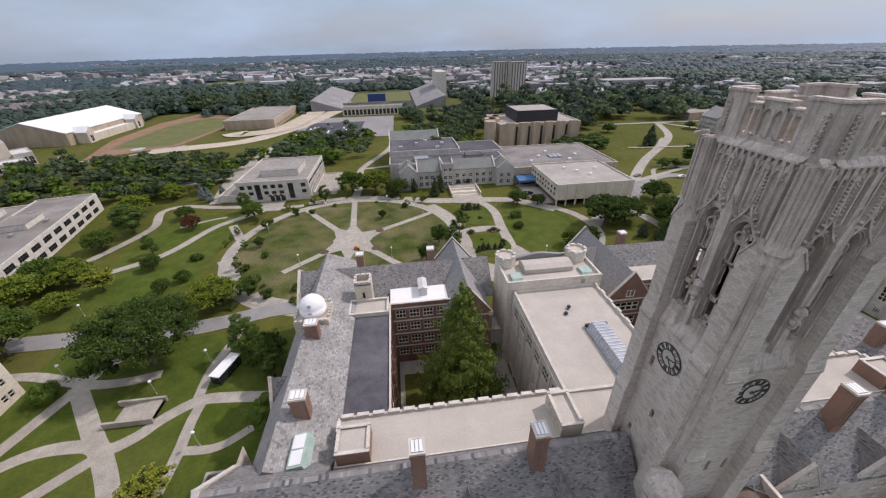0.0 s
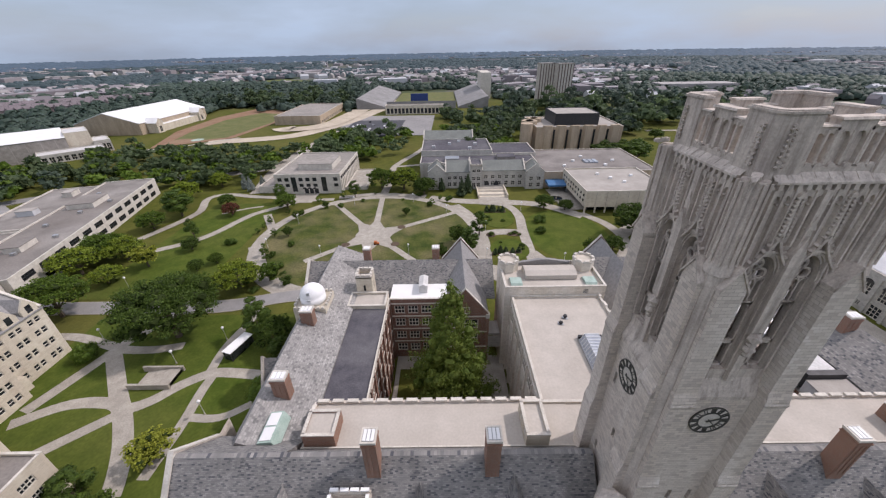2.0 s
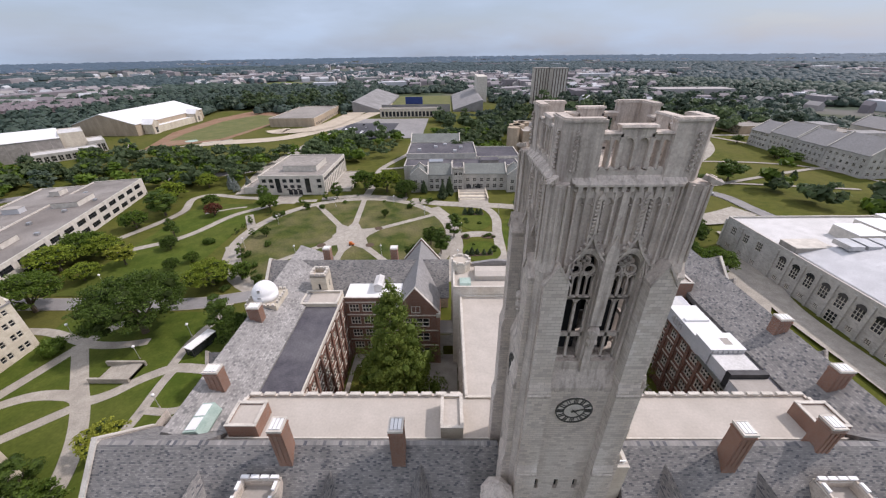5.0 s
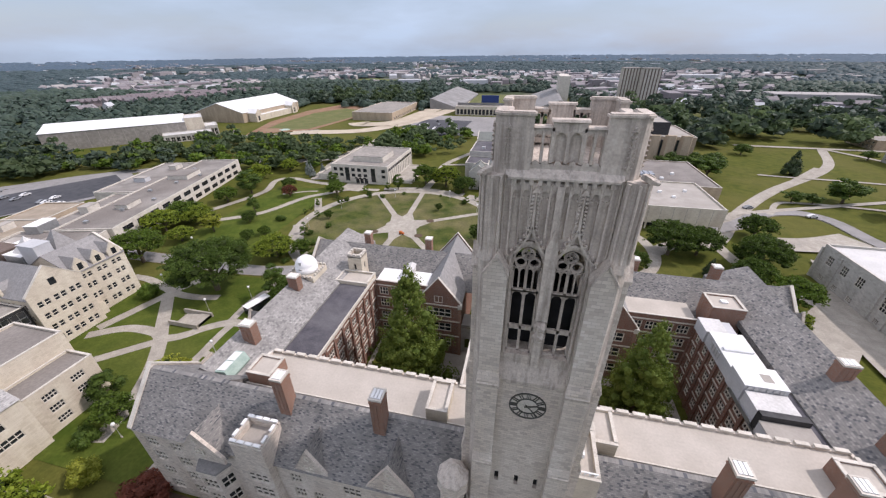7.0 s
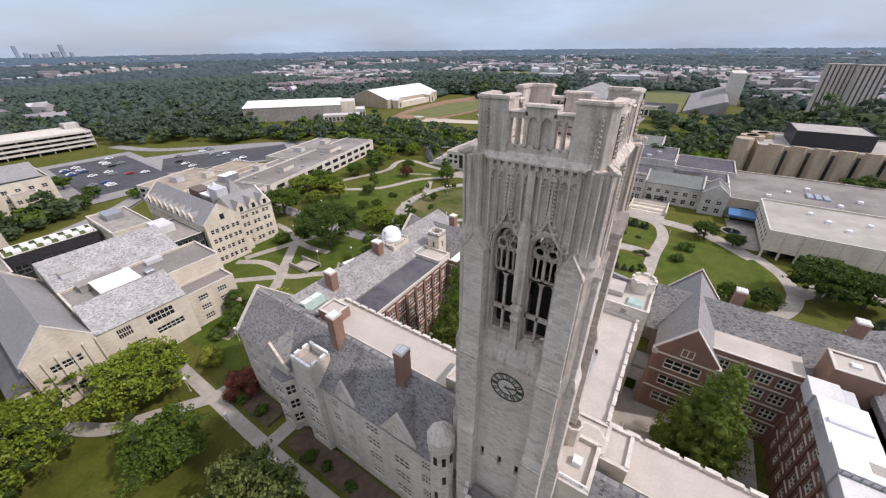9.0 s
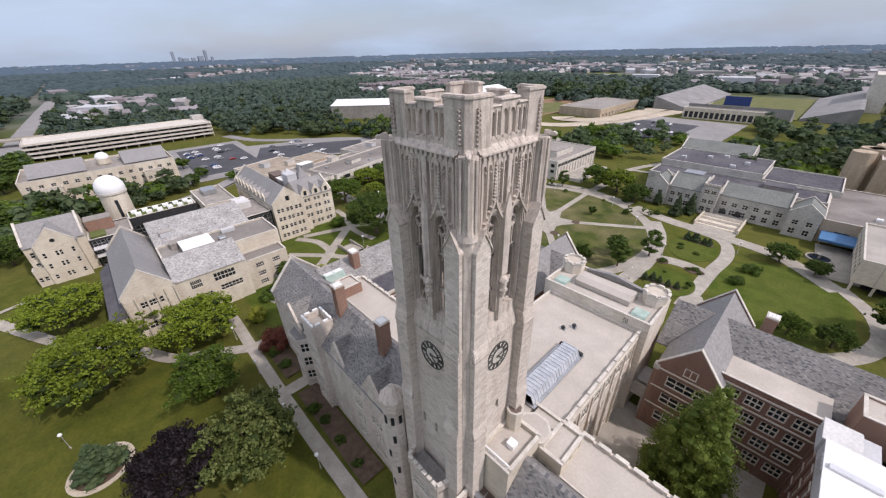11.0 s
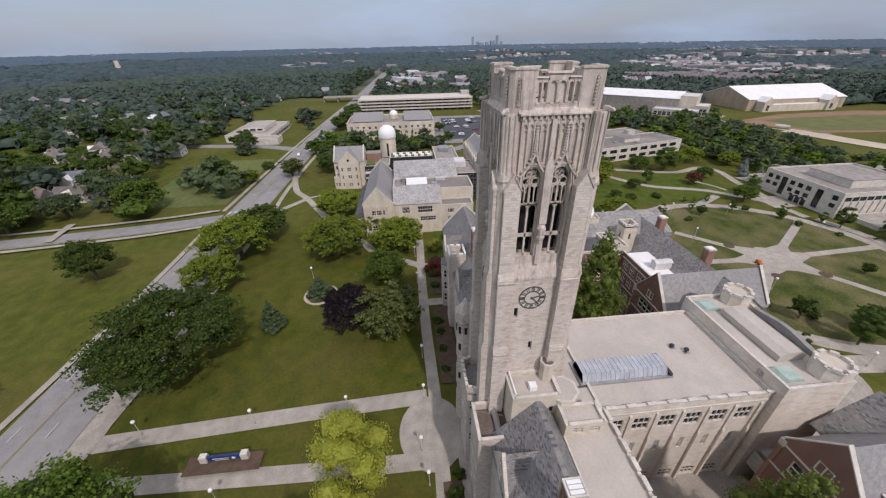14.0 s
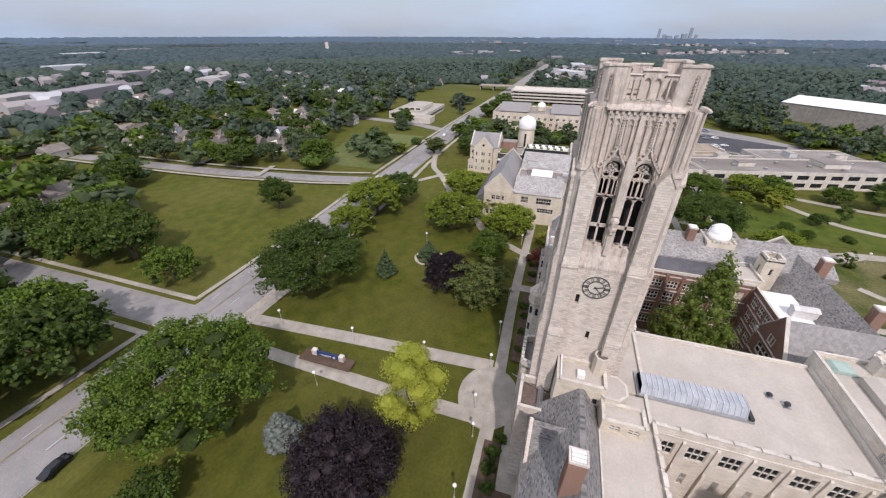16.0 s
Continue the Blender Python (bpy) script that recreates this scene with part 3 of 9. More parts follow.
def gable_roof(parent, x0, x1, y0, y1, ze, zr, axis, wall_mat="limestone", roof_mat="slate", ends=(True, True), over=0.4, name="roof", parapets=(False, False), thick=0.25):
    """A pitched roof over a rectangle, ridge along axis; gable walls at the ends, raised with a coping where parapets say so."""
    if axis == "x":
        lo, hi, a0, a1 = y0, y1, x0, x1
    else:
        lo, hi, a0, a1 = x0, x1, y0, y1
    mid = (lo + hi) / 2
    slope = (zr - ze) / (mid - lo)
    zo = ze - over * slope
    bm = bmesh.new()
    e0 = 0 if parapets[0] else over * 0.6
    e1 = 0 if parapets[1] else over * 0.6
    prism(bm, [(lo - over, zo), (mid, zr), (mid, zr + thick), (lo - over, zo + thick)], axis, a0 - e0, a1 + e1)
    prism(bm, [(mid, zr), (hi + over, zo), (hi + over, zo + thick), (mid, zr + thick)], axis, a0 - e0, a1 + e1)
    part(name, bm, roof_mat, parent)
    for on, pp, a in ((ends[0], parapets[0], a0), (ends[1], parapets[1], a1)):
        if not on:
            continue
        s = -1 if a == a0 else 1
        up = 0.55 if pp else -0.02
        bm = bmesh.new()
        prism(bm, [(lo, ze - 0.3), (hi, ze - 0.3), (hi, ze + up), (mid, zr + up + 0.1), (lo, ze + up)], axis, a - s * 0.45, a + s * 0.004)
        part("gable_wall", bm, wall_mat, parent)
        if pp:
            bm = bmesh.new()
            k = up + 0.1
            prism(bm, [(lo - 0.15, ze + up - 0.12), (mid, zr + k), (mid, zr + k + 0.22), (lo - 0.15, ze + up + 0.14)], axis, a - s * 0.55, a + s * 0.08)
            prism(bm, [(mid, zr + k), (hi + 0.15, ze + up - 0.12), (hi + 0.15, ze + up + 0.14), (mid, zr + k + 0.22)], axis, a - s * 0.55, a + s * 0.08)
            part("coping", bm, "coping", parent)

# ---- ground ----
def disc(name, cx, cy, r, z, material, k=48, ry=None, label="", kind="structure", category=""):
    bm = bmesh.new()
    ry = r if ry is None else ry
    prism(bm, [(cx + r * math.cos(2 * math.pi * i / k), cy + ry * math.sin(2 * math.pi * i / k)) for i in range(k)], "z", -0.05, z)
    return tagged(part(name, bm, material), label, category, kind=kind)


def ribbon(pts, width, z, bm, smooth=6):
    """A flat strip along a smoothed line of points."""
    P = [Vector((x, y, 0)) for x, y in pts]
    if len(P) > 2 and smooth:
        Q = [P[0]]
        for i in range(len(P) - 1):
            p0, p1, p2, p3 = P[max(i - 1, 0)], P[i], P[i + 1], P[min(i + 2, len(P) - 1)]
            L = (p2 - p1).length
            m1, m2 = (p2 - p0).normalized() * L, (p3 - p1).normalized() * L
            for s in range(1, smooth + 1):
                t = s / smooth
                Q.append((2 * t ** 3 - 3 * t * t + 1) * p1 + (t ** 3 - 2 * t * t + t) * m1 + (3 * t * t - 2 * t ** 3) * p2 + (t ** 3 - t * t) * m2)
        P = Q
    A, B = [], []
    for i, p in enumerate(P):
        d = (P[min(i + 1, len(P) - 1)] - P[max(i - 1, 0)]).normalized()
        nrm = Vector((d.y, -d.x, 0)) * width / 2
        A.append(bm.verts.new((p.x + nrm.x, p.y + nrm.y, z)))
        B.append(bm.verts.new((p.x - nrm.x, p.y - nrm.y, z)))
    for i in range(len(P) - 1):
        f = bm.faces.new([A[i], A[i + 1], B[i + 1], B[i]])
        f.normal_update()
        if f.normal.z < 0:
            f.normal_flip()
    return bm


bm = bmesh.new()
prism(bm, ngon(-100, 150, 4800, 96), "z", -0.6, 0.0)
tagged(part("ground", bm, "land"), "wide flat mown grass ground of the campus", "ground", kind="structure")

LAYER = [0.02]


def layer():
    LAYER[0] += 0.004
    return LAYER[0]


def path(name, pts, width, material="concrete", label="", category="path", smooth=6):
    bm = ribbon(pts, width, layer(), bmesh.new(), smooth)
    return tagged(part(name, bm, material), label or "pale concrete footpath across the lawns", category, kind="structure")


def kerb_road(name, pts, width, material, label):
    """A roadway with raised kerbs along both edges."""
    z = layer()
    ob = tagged(part(name, ribbon(pts, width, z, bmesh.new()), material), label, "road", kind="structure")
    for s in (-1, 1):
        P = [Vector((x, y, 0)) for x, y in pts]
        off = []
        for i, p in enumerate(P):
            d = (P[min(i + 1, len(P) - 1)] - P[max(i - 1, 0)]).normalized()
            off.append((p.x + d.y * s * (width / 2 + 0.1), p.y - d.x * s * (width / 2 + 0.1)))
        bm = ribbon(off, 0.3, 0.15, bmesh.new())
        r = bmesh.ops.extrude_face_region(bm, geom=bm.faces[:])
        bmesh.ops.translate(bm, vec=(0, 0, -0.15), verts=[v for v in r["geom"] if isinstance(v, bmesh.types.BMVert)])
        bmesh.ops.recalc_face_normals(bm, faces=bm.faces)
        part("kerb", bm, "concrete", ob)
    return ob


# dry lawns of the oval
disc("lawn", -25, 127.5, 41, 0.012, "dry_grass", 64, label="patchy dry lawn inside the round walk", category="lawn")
# round walk and its spokes
path("footpath", [(-25 + 43 * math.cos(a), 127.5 + 43 * math.sin(a)) for a in [2 * math.pi * i / 48 for i in range(49)]], 4.2, smooth=0, label="broad concrete walk ringing the round lawn")
for q in ((-26, 171), (-48, 163), (11, 150), (-45, 108), (-4, 105), (-25, 88)):
    path("footpath", [(-23.4, 128), q], 2.6)
    d = Vector((q[0] + 23.4, q[1] - 128)).normalized()
    bm = prism(bmesh.new(), [(-23.4 + d.x * 5 - d.y * 4.2, 128 + d.y * 5 + d.x * 4.2), (-23.4 + d.x * 13 - d.y * 1.2, 128 + d.y * 13 + d.x * 1.2), (-23.4 + d.x * 13 + d.y * 1.2, 128 + d.y * 13 - d.x * 1.2), (-23.4 + d.x * 5 + d.y * 4.2, 128 + d.y * 5 - d.x * 4.2)], "z", -0.05, layer())
    tagged(part("plaza", bm, "concrete"), "pale concrete flare where a spoke meets the plaza", "plaza", kind="structure")
disc("plaza", -23.4, 128.3, 7.6, 0.09, "concrete", 10, label="pale concrete plaza where the spokes meet", category="plaza")
for q in ((-33, 120), (-13, 135), (-14, 120)):
    disc("flower_bed", *q, 1.7, 0.12, "soil", 14, label="small brown planting bed beside the plaza", category="bed")
path("lawn", [(-64, -21), (112, -21)], 62, "lush_grass", "dark lush mown front lawn before the hall", "lawn", 0)
# walks round the two beds and the east lawn
path("footpath", [(19, 104), (20, 117), (19, 133), (16, 146), (10, 158)], 5.0)
path("footpath", [(20, 127), (28, 129), (37, 128)], 5.0)
path("footpath", [(36, 104), (36.5, 116), (37, 130), (38, 146), (34, 157), (24, 160)], 4.0)
path("footpath", [(-2, 168), (14, 163), (30, 161), (50, 157), (66, 143)], 6.0)
path("footpath", [(37, 112), (42, 104), (54, 101), (66, 106), (74, 120), (73, 134), (66, 146)], 4.0)
path("footpath", [(74, 124), (84, 133), (99, 137), (117, 165), (150, 205), (208, 262), (236, 316)], 5.5)
path("footpath", [(99, 139), (101, 120), (104, 108), (116, 100)], 4.5)
path("footpath", [(16, 100), (24, 98), (30, 88), (29, 74)], 9.0, label="broad concrete forecourt walk behind the hall")
path("footpath", [(-68, 120), (-52, 96), (-24, 86), (4, 92), (24, 100)], 5.0)
disc("planting_bed", 28.3, 142.8, 7.2, 0.12, "court_grass", 40, 10.2, label="round lawn bed with young conifers", category="bed")
disc("planting_bed", 29.2, 114.6, 7.2, 0.12, "court_grass", 40, 8.0, label="round lawn bed with young conifers", category="bed")
disc("lawn", 54, 127, 16, 0.014, "court_grass", 48, 23, label="lush green round lawn", category="lawn")
# west lawns
path("lawn", [(-92, 48), (-29, 48)], 62, "court_grass", "lush green lawn west of the hall", "lawn", 0)
# paler grass strip: the sunlit look is put into its colour
path("lawn", [(-174, -99), (-98, -99)], 44, "far_grass", "pale lawn between the streets, sunlit look in its colour", "lawn", 0)
path("lawn", [(-90, 87), (-90, 164)], 34, "court_grass", "lush green lawn beside the round walk", "lawn", 0)
for pts, w in (([(-84, 48), (-81.5, 56), (-79.2, 63.6), (-77.6, 69), (-75, 74), (-72.8, 80)], 3.0), ([(-99.5, 71), (-92, 70.5), (-82.2, 67.6), (-75.9, 65.8), (-68.3, 65.7), (-62, 67)], 2.6), ([(-79.5, 66), (-71.3, 56.8), (-66.2, 51.1), (-61.9, 46.6), (-56.4, 39.4), (-52, 31), (-50, 22)], 3.4), ([(-84, 45), (-76.1, 49.6), (-67.2, 50), (-62.6, 48.6), (-58.5, 50.6), (-55.2, 54.2), (-50.6, 57.4), (-46.8, 58), (-33, 56.5)], 2.8), ([(-74, 37.5), (-66.3, 44.5), (-62, 48.4)], 2.6), ([(-50.2, 57), (-50.8, 66.6), (-49.2, 76), (-49, 84)], 2.2), ([(-48.6, 34), (-48.4, 44.7), (-49.1, 52.9), (-49, 57.4)], 2.2), ([(-48.4, 46.3), (-41.5, 46.2), (-36, 49.6)], 1.8)):
    path("footpath", pts, w)
kerb_road("road", [(-180, 84), (-107, 83), (-91, 83), (-61, 83), (-39, 88), (-24, 86)], 5.5, "road_surface", "narrow grey service road behind the lawns")
# north-west walks
path("footpath", [(-112, 113), (-93, 127), (-83, 150), (-75, 158), (-66, 166), (-50, 168)], 3.4)
path("footpath", [(-120, 122), (-110, 153), (-114, 175), (-90, 173), (-70, 170)], 3.6)
path("footpath", [(-98, 152), (-88, 158), (-82, 160)], 1.6)
path("footpath", [(-68, 136), (-76, 150)], 3.5)
path("footpath", [(-26, 171), (-25, 200), (-26, 223), (-12, 262), (-4, 296)], 4.0)
path("footpath", [(-26, 223), (0, 226), (12, 214)], 3.0)
path("footpath", [(-48, 170), (-30, 174), (-4, 170)], 4.0)
path("forecourt", [(-66, 164), (-66, 176)], 12, label="concrete forecourt before the entrance")
path("forecourt", [(29.5, 158), (29.5, 184)], 14.5, label="pale concrete forecourt before the steps", smooth=0)
st = thing("entrance_steps", "broad pale stone entrance steps with low side walls", "steps", (29.5, 173, 0))
for i in range(7):
    part("step", box(bmesh.new(), 22.6, 36.4, 166.0 + i * 1.5 + (1.4 if i > 3 else 0), 182.4, i * 0.17 - 0.03, (i + 1) * 0.17), "pale_stone" if i % 2 else "concrete", st)
for x in (22.0, 36.4):
    part("side_wall", box(bmesh.new(), x, x + 0.6, 166.2, 182.4, 0, 1.7), "pale_stone", st)
path("forecourt", [(66, 150), (64, 178)], 12, "concrete", "grey paved entrance court")
# front lawn walks
path("footpath", [(120, 17), (28, 17), (24, 14)], 4.5, "concrete")
path("footpath", [(20.5, -56), (18.3, -20), (16.7, 10)], 3.6)
path("footpath", [(28.2, -56), (28.8, -38), (29.8, -9), (30, 11)], 3.2)
path("footpath", [(80, 12), (44, 11.6), (24, 11.8), (-11, 11), (-58, 11.6)], 2.6)
disc("paving", 24.5, 10.5, 7.6, layer(), "concrete", 48, 6.2, label="rounded paved court before the tower portal", category="paving")
disc("planting_bed", -22, -19, 4.9, layer(), "gravel", 32, label="pale gravel ring round a shrub bed", category="bed")
disc("planting_bed", -22, -19, 4.0, layer(), "soil", 32, label="dark mulched bed under the shrub", category="bed")
path("footpath", [(-14.5, 12), (-14.5, 18)], 3.0)
path("footpath", [(-34, 12), (-34, 22)], 2.4)
path("footpath", [(-34, 11), (-40, 2), (-44, -4), (-52, -9), (-68, -22), (-100, -40), (-112, -48), (-150, -58)], 3.0)
path("footpath", [(-100, -40), (-87, -50), (-80, -58)], 3.0)
path("footpath", [(-101, -40), (-104, -30), (-103, -20)], 1.6)
kerb_road("road", [(900, -64), (67, -65.5), (20, -64.6), (-80, -64.2), (-200, -62), (-384, -54), (-900, -32), (-2400, 60)], 15, "road_surface", "wide grey four-lane street")
kerb_road("road", [(25.5, -71.8), (25.5, -90), (25.5, -118), (27, -220)], 9, "road_surface", "grey side street")
kerb_road("road", [(-82, -72), (-76, -100), (-68, -160), (-64, -260)], 8, "road_surface", "grey side street")
kerb_road("road", [(-195, -66), (-210, -100), (-225, -200)], 8, "road_surface", "grey side street")
path("apron", [(8, -54.6), (17, -54.4), (23, -54.6)], 4.6, label="pale concrete apron where the walk meets the street", category="apron")
path("pavement", [(16, -53), (0, -52), (-60, -52)], 1.8, label="concrete pavement beside the street", category="pavement")
for x in (18.7, 33.0):
    path("pavement", [(x, -74), (x, -100), (x, -160)], 1.5, label="narrow concrete pavement beside the side street", category="pavement")
path("pavement", [(120, -78), (60, -77), (33, -75.6)], 1.6, label="narrow concrete pavement beside the street", category="pavement")
path("pavement", [(18.7, -74.2), (0, -73.4), (-42, -73.2), (-70, -74)], 1.6, label="narrow concrete pavement beside the street", category="pavement")
path("pavement", [(-90, -74.5), (-200, -71.5), (-380, -62)], 1.8, label="narrow concrete pavement beside the street", category="pavement")
path("pavement", [(-86, -52), (-120, -53), (-200, -51)], 2.0, label="concrete pavement beside the street", category="pavement")
# parking and far surfaces
path("car_park_apron", [(-302, 61), (-194, 56)], 54, "road_surface", "pale grey lane round the car park", "road", 0)
path("car_park_apron", [(-246, 76), (-232, 112), (-202, 158)], 54, "road_surface", "pale grey lane round the car park", "road", 0)
path("car_park", [(-292, 62), (-206, 58)], 40, "asphalt", "dark asphalt car park with marked bays", "car park", 0)
path("car_park", [(-238, 84), (-226, 112), (-204, 152)], 40, "asphalt", "long dark asphalt car park", "car park", 0)
kerb_road("road", [(-330, 88), (-290, 100), (-258, 130), (-235, 156), (-199, 182), (-161, 203), (-110, 222), (-92, 262)], 8, "road_surface", "grey campus road behind the parking")
path("car_park_apron", [(-50, 316), (-48, 420)], 88, "road_surface", "worn grey lane round the car park", "road", 0)
path("car_park", [(-62, 312), (-60, 392)], 52, "asphalt", "large asphalt car park beside the stadium", "car park", 0)
path("forecourt", [(-190, 300), (-120, 330), (-70, 480), (-60, 560)], 18, "gravel", "pale dusty works ground", "ground")
path("footpath", [(-92, 178), (-100, 230), (-95, 300), (-88, 340)], 10, "concrete")
bm = prism(bmesh.new(), [(-226, 284), (-178, 316), (-168, 395), (-184, 470), (-236, 492), (-252, 430), (-248, 350)], "z", 0, layer())
tagged(part("sports_ground", bm, "clay"), "red-brown clay margin round the sports field", "field", kind="structure")
bm = prism(bmesh.new(), [(-222, 296), (-184, 320), (-173, 392), (-187, 446), (-214, 458), (-233, 415), (-232, 345)], "z", 0, layer() + 0.01)
tagged(part("sports_field", bm, "turf"), "mown yellowish green turf sports field", "field", kind="structure")
for cx, cy, r, mt, words in ((-216, 306, 11, "clay", "orange clay infield at the corner of the field"), (-205, 312, 5, "copper_green", "small teal marked patch on the infield")):
    disc("infield", cx, cy, r, layer() + 0.02, mt, 20, label=words, category="field")
path("footpath", [(-252, 300), (-236, 282), (-214, 282), (-190, 300), (-172, 318)], 3.0)
kerb_road("road", [(104, 150), (116, 158), (134, 174), (153, 174), (158, 152), (160, 137)], 6.5, "road_surface", "grey loop drive")
for pts, w in (([(112, 162), (158, 212), (201, 259)], 3), ([(180, 318), (236, 316), (293, 314)], 5), ([(159, 237), (238, 222), (260, 178)], 2.6), ([(117, 169), (195, 199), (249, 217), (262, 212)], 3), ([(236, 316), (262, 260), (275, 222)], 4), ([(134, 172), (150, 190), (232, 178)], 2.4)):
    path("footpath", pts, w)
# planting along the hall and courtyards
for x0, x1 in ((-28, -18), (-12, 14), (42, 68), (74, 84)):
    path("planting_bed", [(x0, 15.6), (x1, 15.6)], 4.4, "soil", "brown mulched bed at the foot of the hall", "bed", 0)
path("planting_bed", [(34, 13.2), (60, 13.2)], 3, "soil", "brown mulched bed beside the walk", "bed", 0)
path("courtyard_paving", [(6, 34), (6, 62)], 25, "concrete", "pale paved courtyard floor", "paving", 0)
path("courtyard_paving", [(49, 34), (49, 62)], 24, "concrete", "pale paved courtyard floor", "paving", 0)
path("lawn", [(-1, 38), (-1, 58)], 9, "grass", "small green lawn in the courtyard", "lawn", 0)
path("lawn", [(51, 38), (51, 57)], 10, "grass", "small green lawn in the courtyard", "lawn", 0)
# markings of the street
for off, material in ((0.0, "line_yellow"), (0.35, "line_yellow")):
    path("lane_line", [(300, -66.6 - off), (67, -68 - off), (20, -66 - off), (-80, -65 - off), (-200, -62 - off), (-384, -54 - off)], 0.14, material, "painted yellow centre line of the street", "marking")
for off in (-3.4, 3.4):
    for i in range(34):
        x = 130 - i * 14
        y = -66.2 + 0.004 * max(0, 20 - x) if x > -80 else -65 - (x + 80) * 0.025
        path("lane_dash", [(x, y + off), (x - 3.2, y + off + (0.08 if x < -80 else 0))], 0.14, "line_white", "painted white lane dash", "marking", 0)
for i in range(6):
    path("crosswalk_bar", [(-86.5, -70.8 + i * 2.2), (-86.5, -70.0 + i * 2.2)], 3.0, "line_white", "painted white crossing bar", "marking", 0)
# drive and court on the east side, road and yard on the west
path("drive", [(96, 74), (106, 86), (116, 96), (128, 110), (132, 128)], 13, "concrete", "broad pale concrete drive beside the field house", "drive")
path("drive", [(118, 140), (134, 142), (152, 150)], 11, "concrete", "pale concrete court before the field house", "drive")
kerb_road("road", [(-204, 76), (-190, 57), (-176, 40), (-166, 20), (-162, 2), (-164, -20)], 8, "road_surface", "grey service road between the halls")
path("forecourt", [(-150, 360), (-140, 350), (-112, 366), (-100, 420), (-96, 470)], 22, "gravel", "pale dusty works ground", "ground")
path("drive", [(112, 20), (114, 50), (113, 78), (118, 96)], 8, "concrete", "pale concrete drive along the field house", "drive")

# ---- the hall ----
XC = 27.8


def sx(x, s):
    """Mirror an x about the hall's axis for its second half."""
    return x if s > 0 else 2 * XC - x


def span(a, b, s):
    p, q = sx(a, s), sx(b, s)
    return min(p, q), max(p, q)


hall = thing("university_hall", "large gothic limestone hall with slate roofs and two brick courtyards", "building", (XC, 40, 0))


def crenel(parent, a, b, z, step=2.2, w=0.42, h=0.5, cap="coping"):
    """A low parapet with merlons and pale copings from a to b."""
    L = math.dist(a, b)
    m = pose(a[0], a[1], z, 0, 0, math.degrees(math.atan2(b[1] - a[1], b[0] - a[0])))
    bm = bmesh.new()
    box(bm, 0, L, -w / 2, w / 2, -0.3, h * 0.55, m)
    n = max(1, round(L / step))
    wall = part("parapet", bm, "limestone", parent)
    key = ("merlon", step, w, h, cap)
    if key not in WINDOW:
        bm = bmesh.new()
        prism(bm, [(-w / 2, -0.02), (-w / 2, h * 0.45), (-w / 2 - 0.06, h * 0.45), (-w / 2 - 0.06, h * 0.45 + 0.12), (w / 2 + 0.06, h * 0.45 + 0.12), (w / 2 + 0.06, h * 0.45), (w / 2, h * 0.45), (w / 2, -0.02)], "x", -step * 0.37, step * 0.37)
        me = bpy.data.meshes.new("merlon")
        bm.to_mesh(me)
        bm.free()
        me.materials.append(M[cap])
        WINDOW[key] = me
    inv = wmat(parent).inverted()
    for i in range(n):
        shared("merlon", WINDOW[key], wall, inv @ m @ pose(L * (i + 0.5) / n, 0, h * 0.55))


def chimney(x, y, z0, z1, wx=1.9, wy=1.5):
    ch = thing("chimney", "reddish brick chimney with a white cap on the slate roof", "chimney", (x, y, z0), group="chimneys of the hall")
    bm = bmesh.new()
    box(bm, -wx / 2, wx / 2, -wy / 2, wy / 2, -1.5, z1 - z0 - 0.5)
    part("chimney_body", bm, "chimney_brick", ch, local=True)
    part("string_course", box(bmesh.new(), -wx / 2 - 0.08, wx / 2 + 0.08, -wy / 2 - 0.08, wy / 2 + 0.08, z1 - z0 - 1.0, z1 - z0 - 0.8), "chimney_brick", ch, local=True)
    for i in (-1, 0, 1):
        part("rib", box(bmesh.new(), i * wx * 0.33 - 0.12, i * wx * 0.33 + 0.12, -wy / 2 - 0.07, wy / 2 + 0.07, 0.2, z1 - z0 - 1.0), "chimney_brick", ch, local=True)
    bm = bmesh.new()
    h = z1 - z0
    o, i_ = 0.07, 0.13
    for q in ((-wx / 2 - o, wx / 2 + o, -wy / 2 - o, -wy / 2 + i_), (-wx / 2 - o, wx / 2 + o, wy / 2 - i_, wy / 2 + o), (-wx / 2 - o, -wx / 2 + i_, -wy / 2 + i_, wy / 2 - i_), (wx / 2 - i_, wx / 2 + o, -wy / 2 + i_, wy / 2 - i_)):
        box(bm, *q, h - 0.5, h - 0.18)
    part("cap", bm, "coping", ch, "pale weathered cap rim", local=True)
    part("lid", box(bmesh.new(), -wx / 2 + i_, wx / 2 - i_, -wy / 2 + i_, wy / 2 - i_, h - 0.5, h - 0.3), "zinc", ch, local=True)
    cw = (wx - 2 * i_) / 3
    for k in range(3):
        u = -wx / 2 + i_ + cw * (k + 0.5)
        part("flue_cover", box(bmesh.new(), u - cw * 0.4, u + cw * 0.4, -wy / 2 + i_ + 0.08, wy / 2 - i_ - 0.08, h - 0.31, h - 0.12), "white_membrane", ch, "white sheet flue cover", local=True)
    return ch


LEV4 = ((2.2, 4.4), (6.0, 8.2), (9.8, 12.0), (13.4, 15.4))


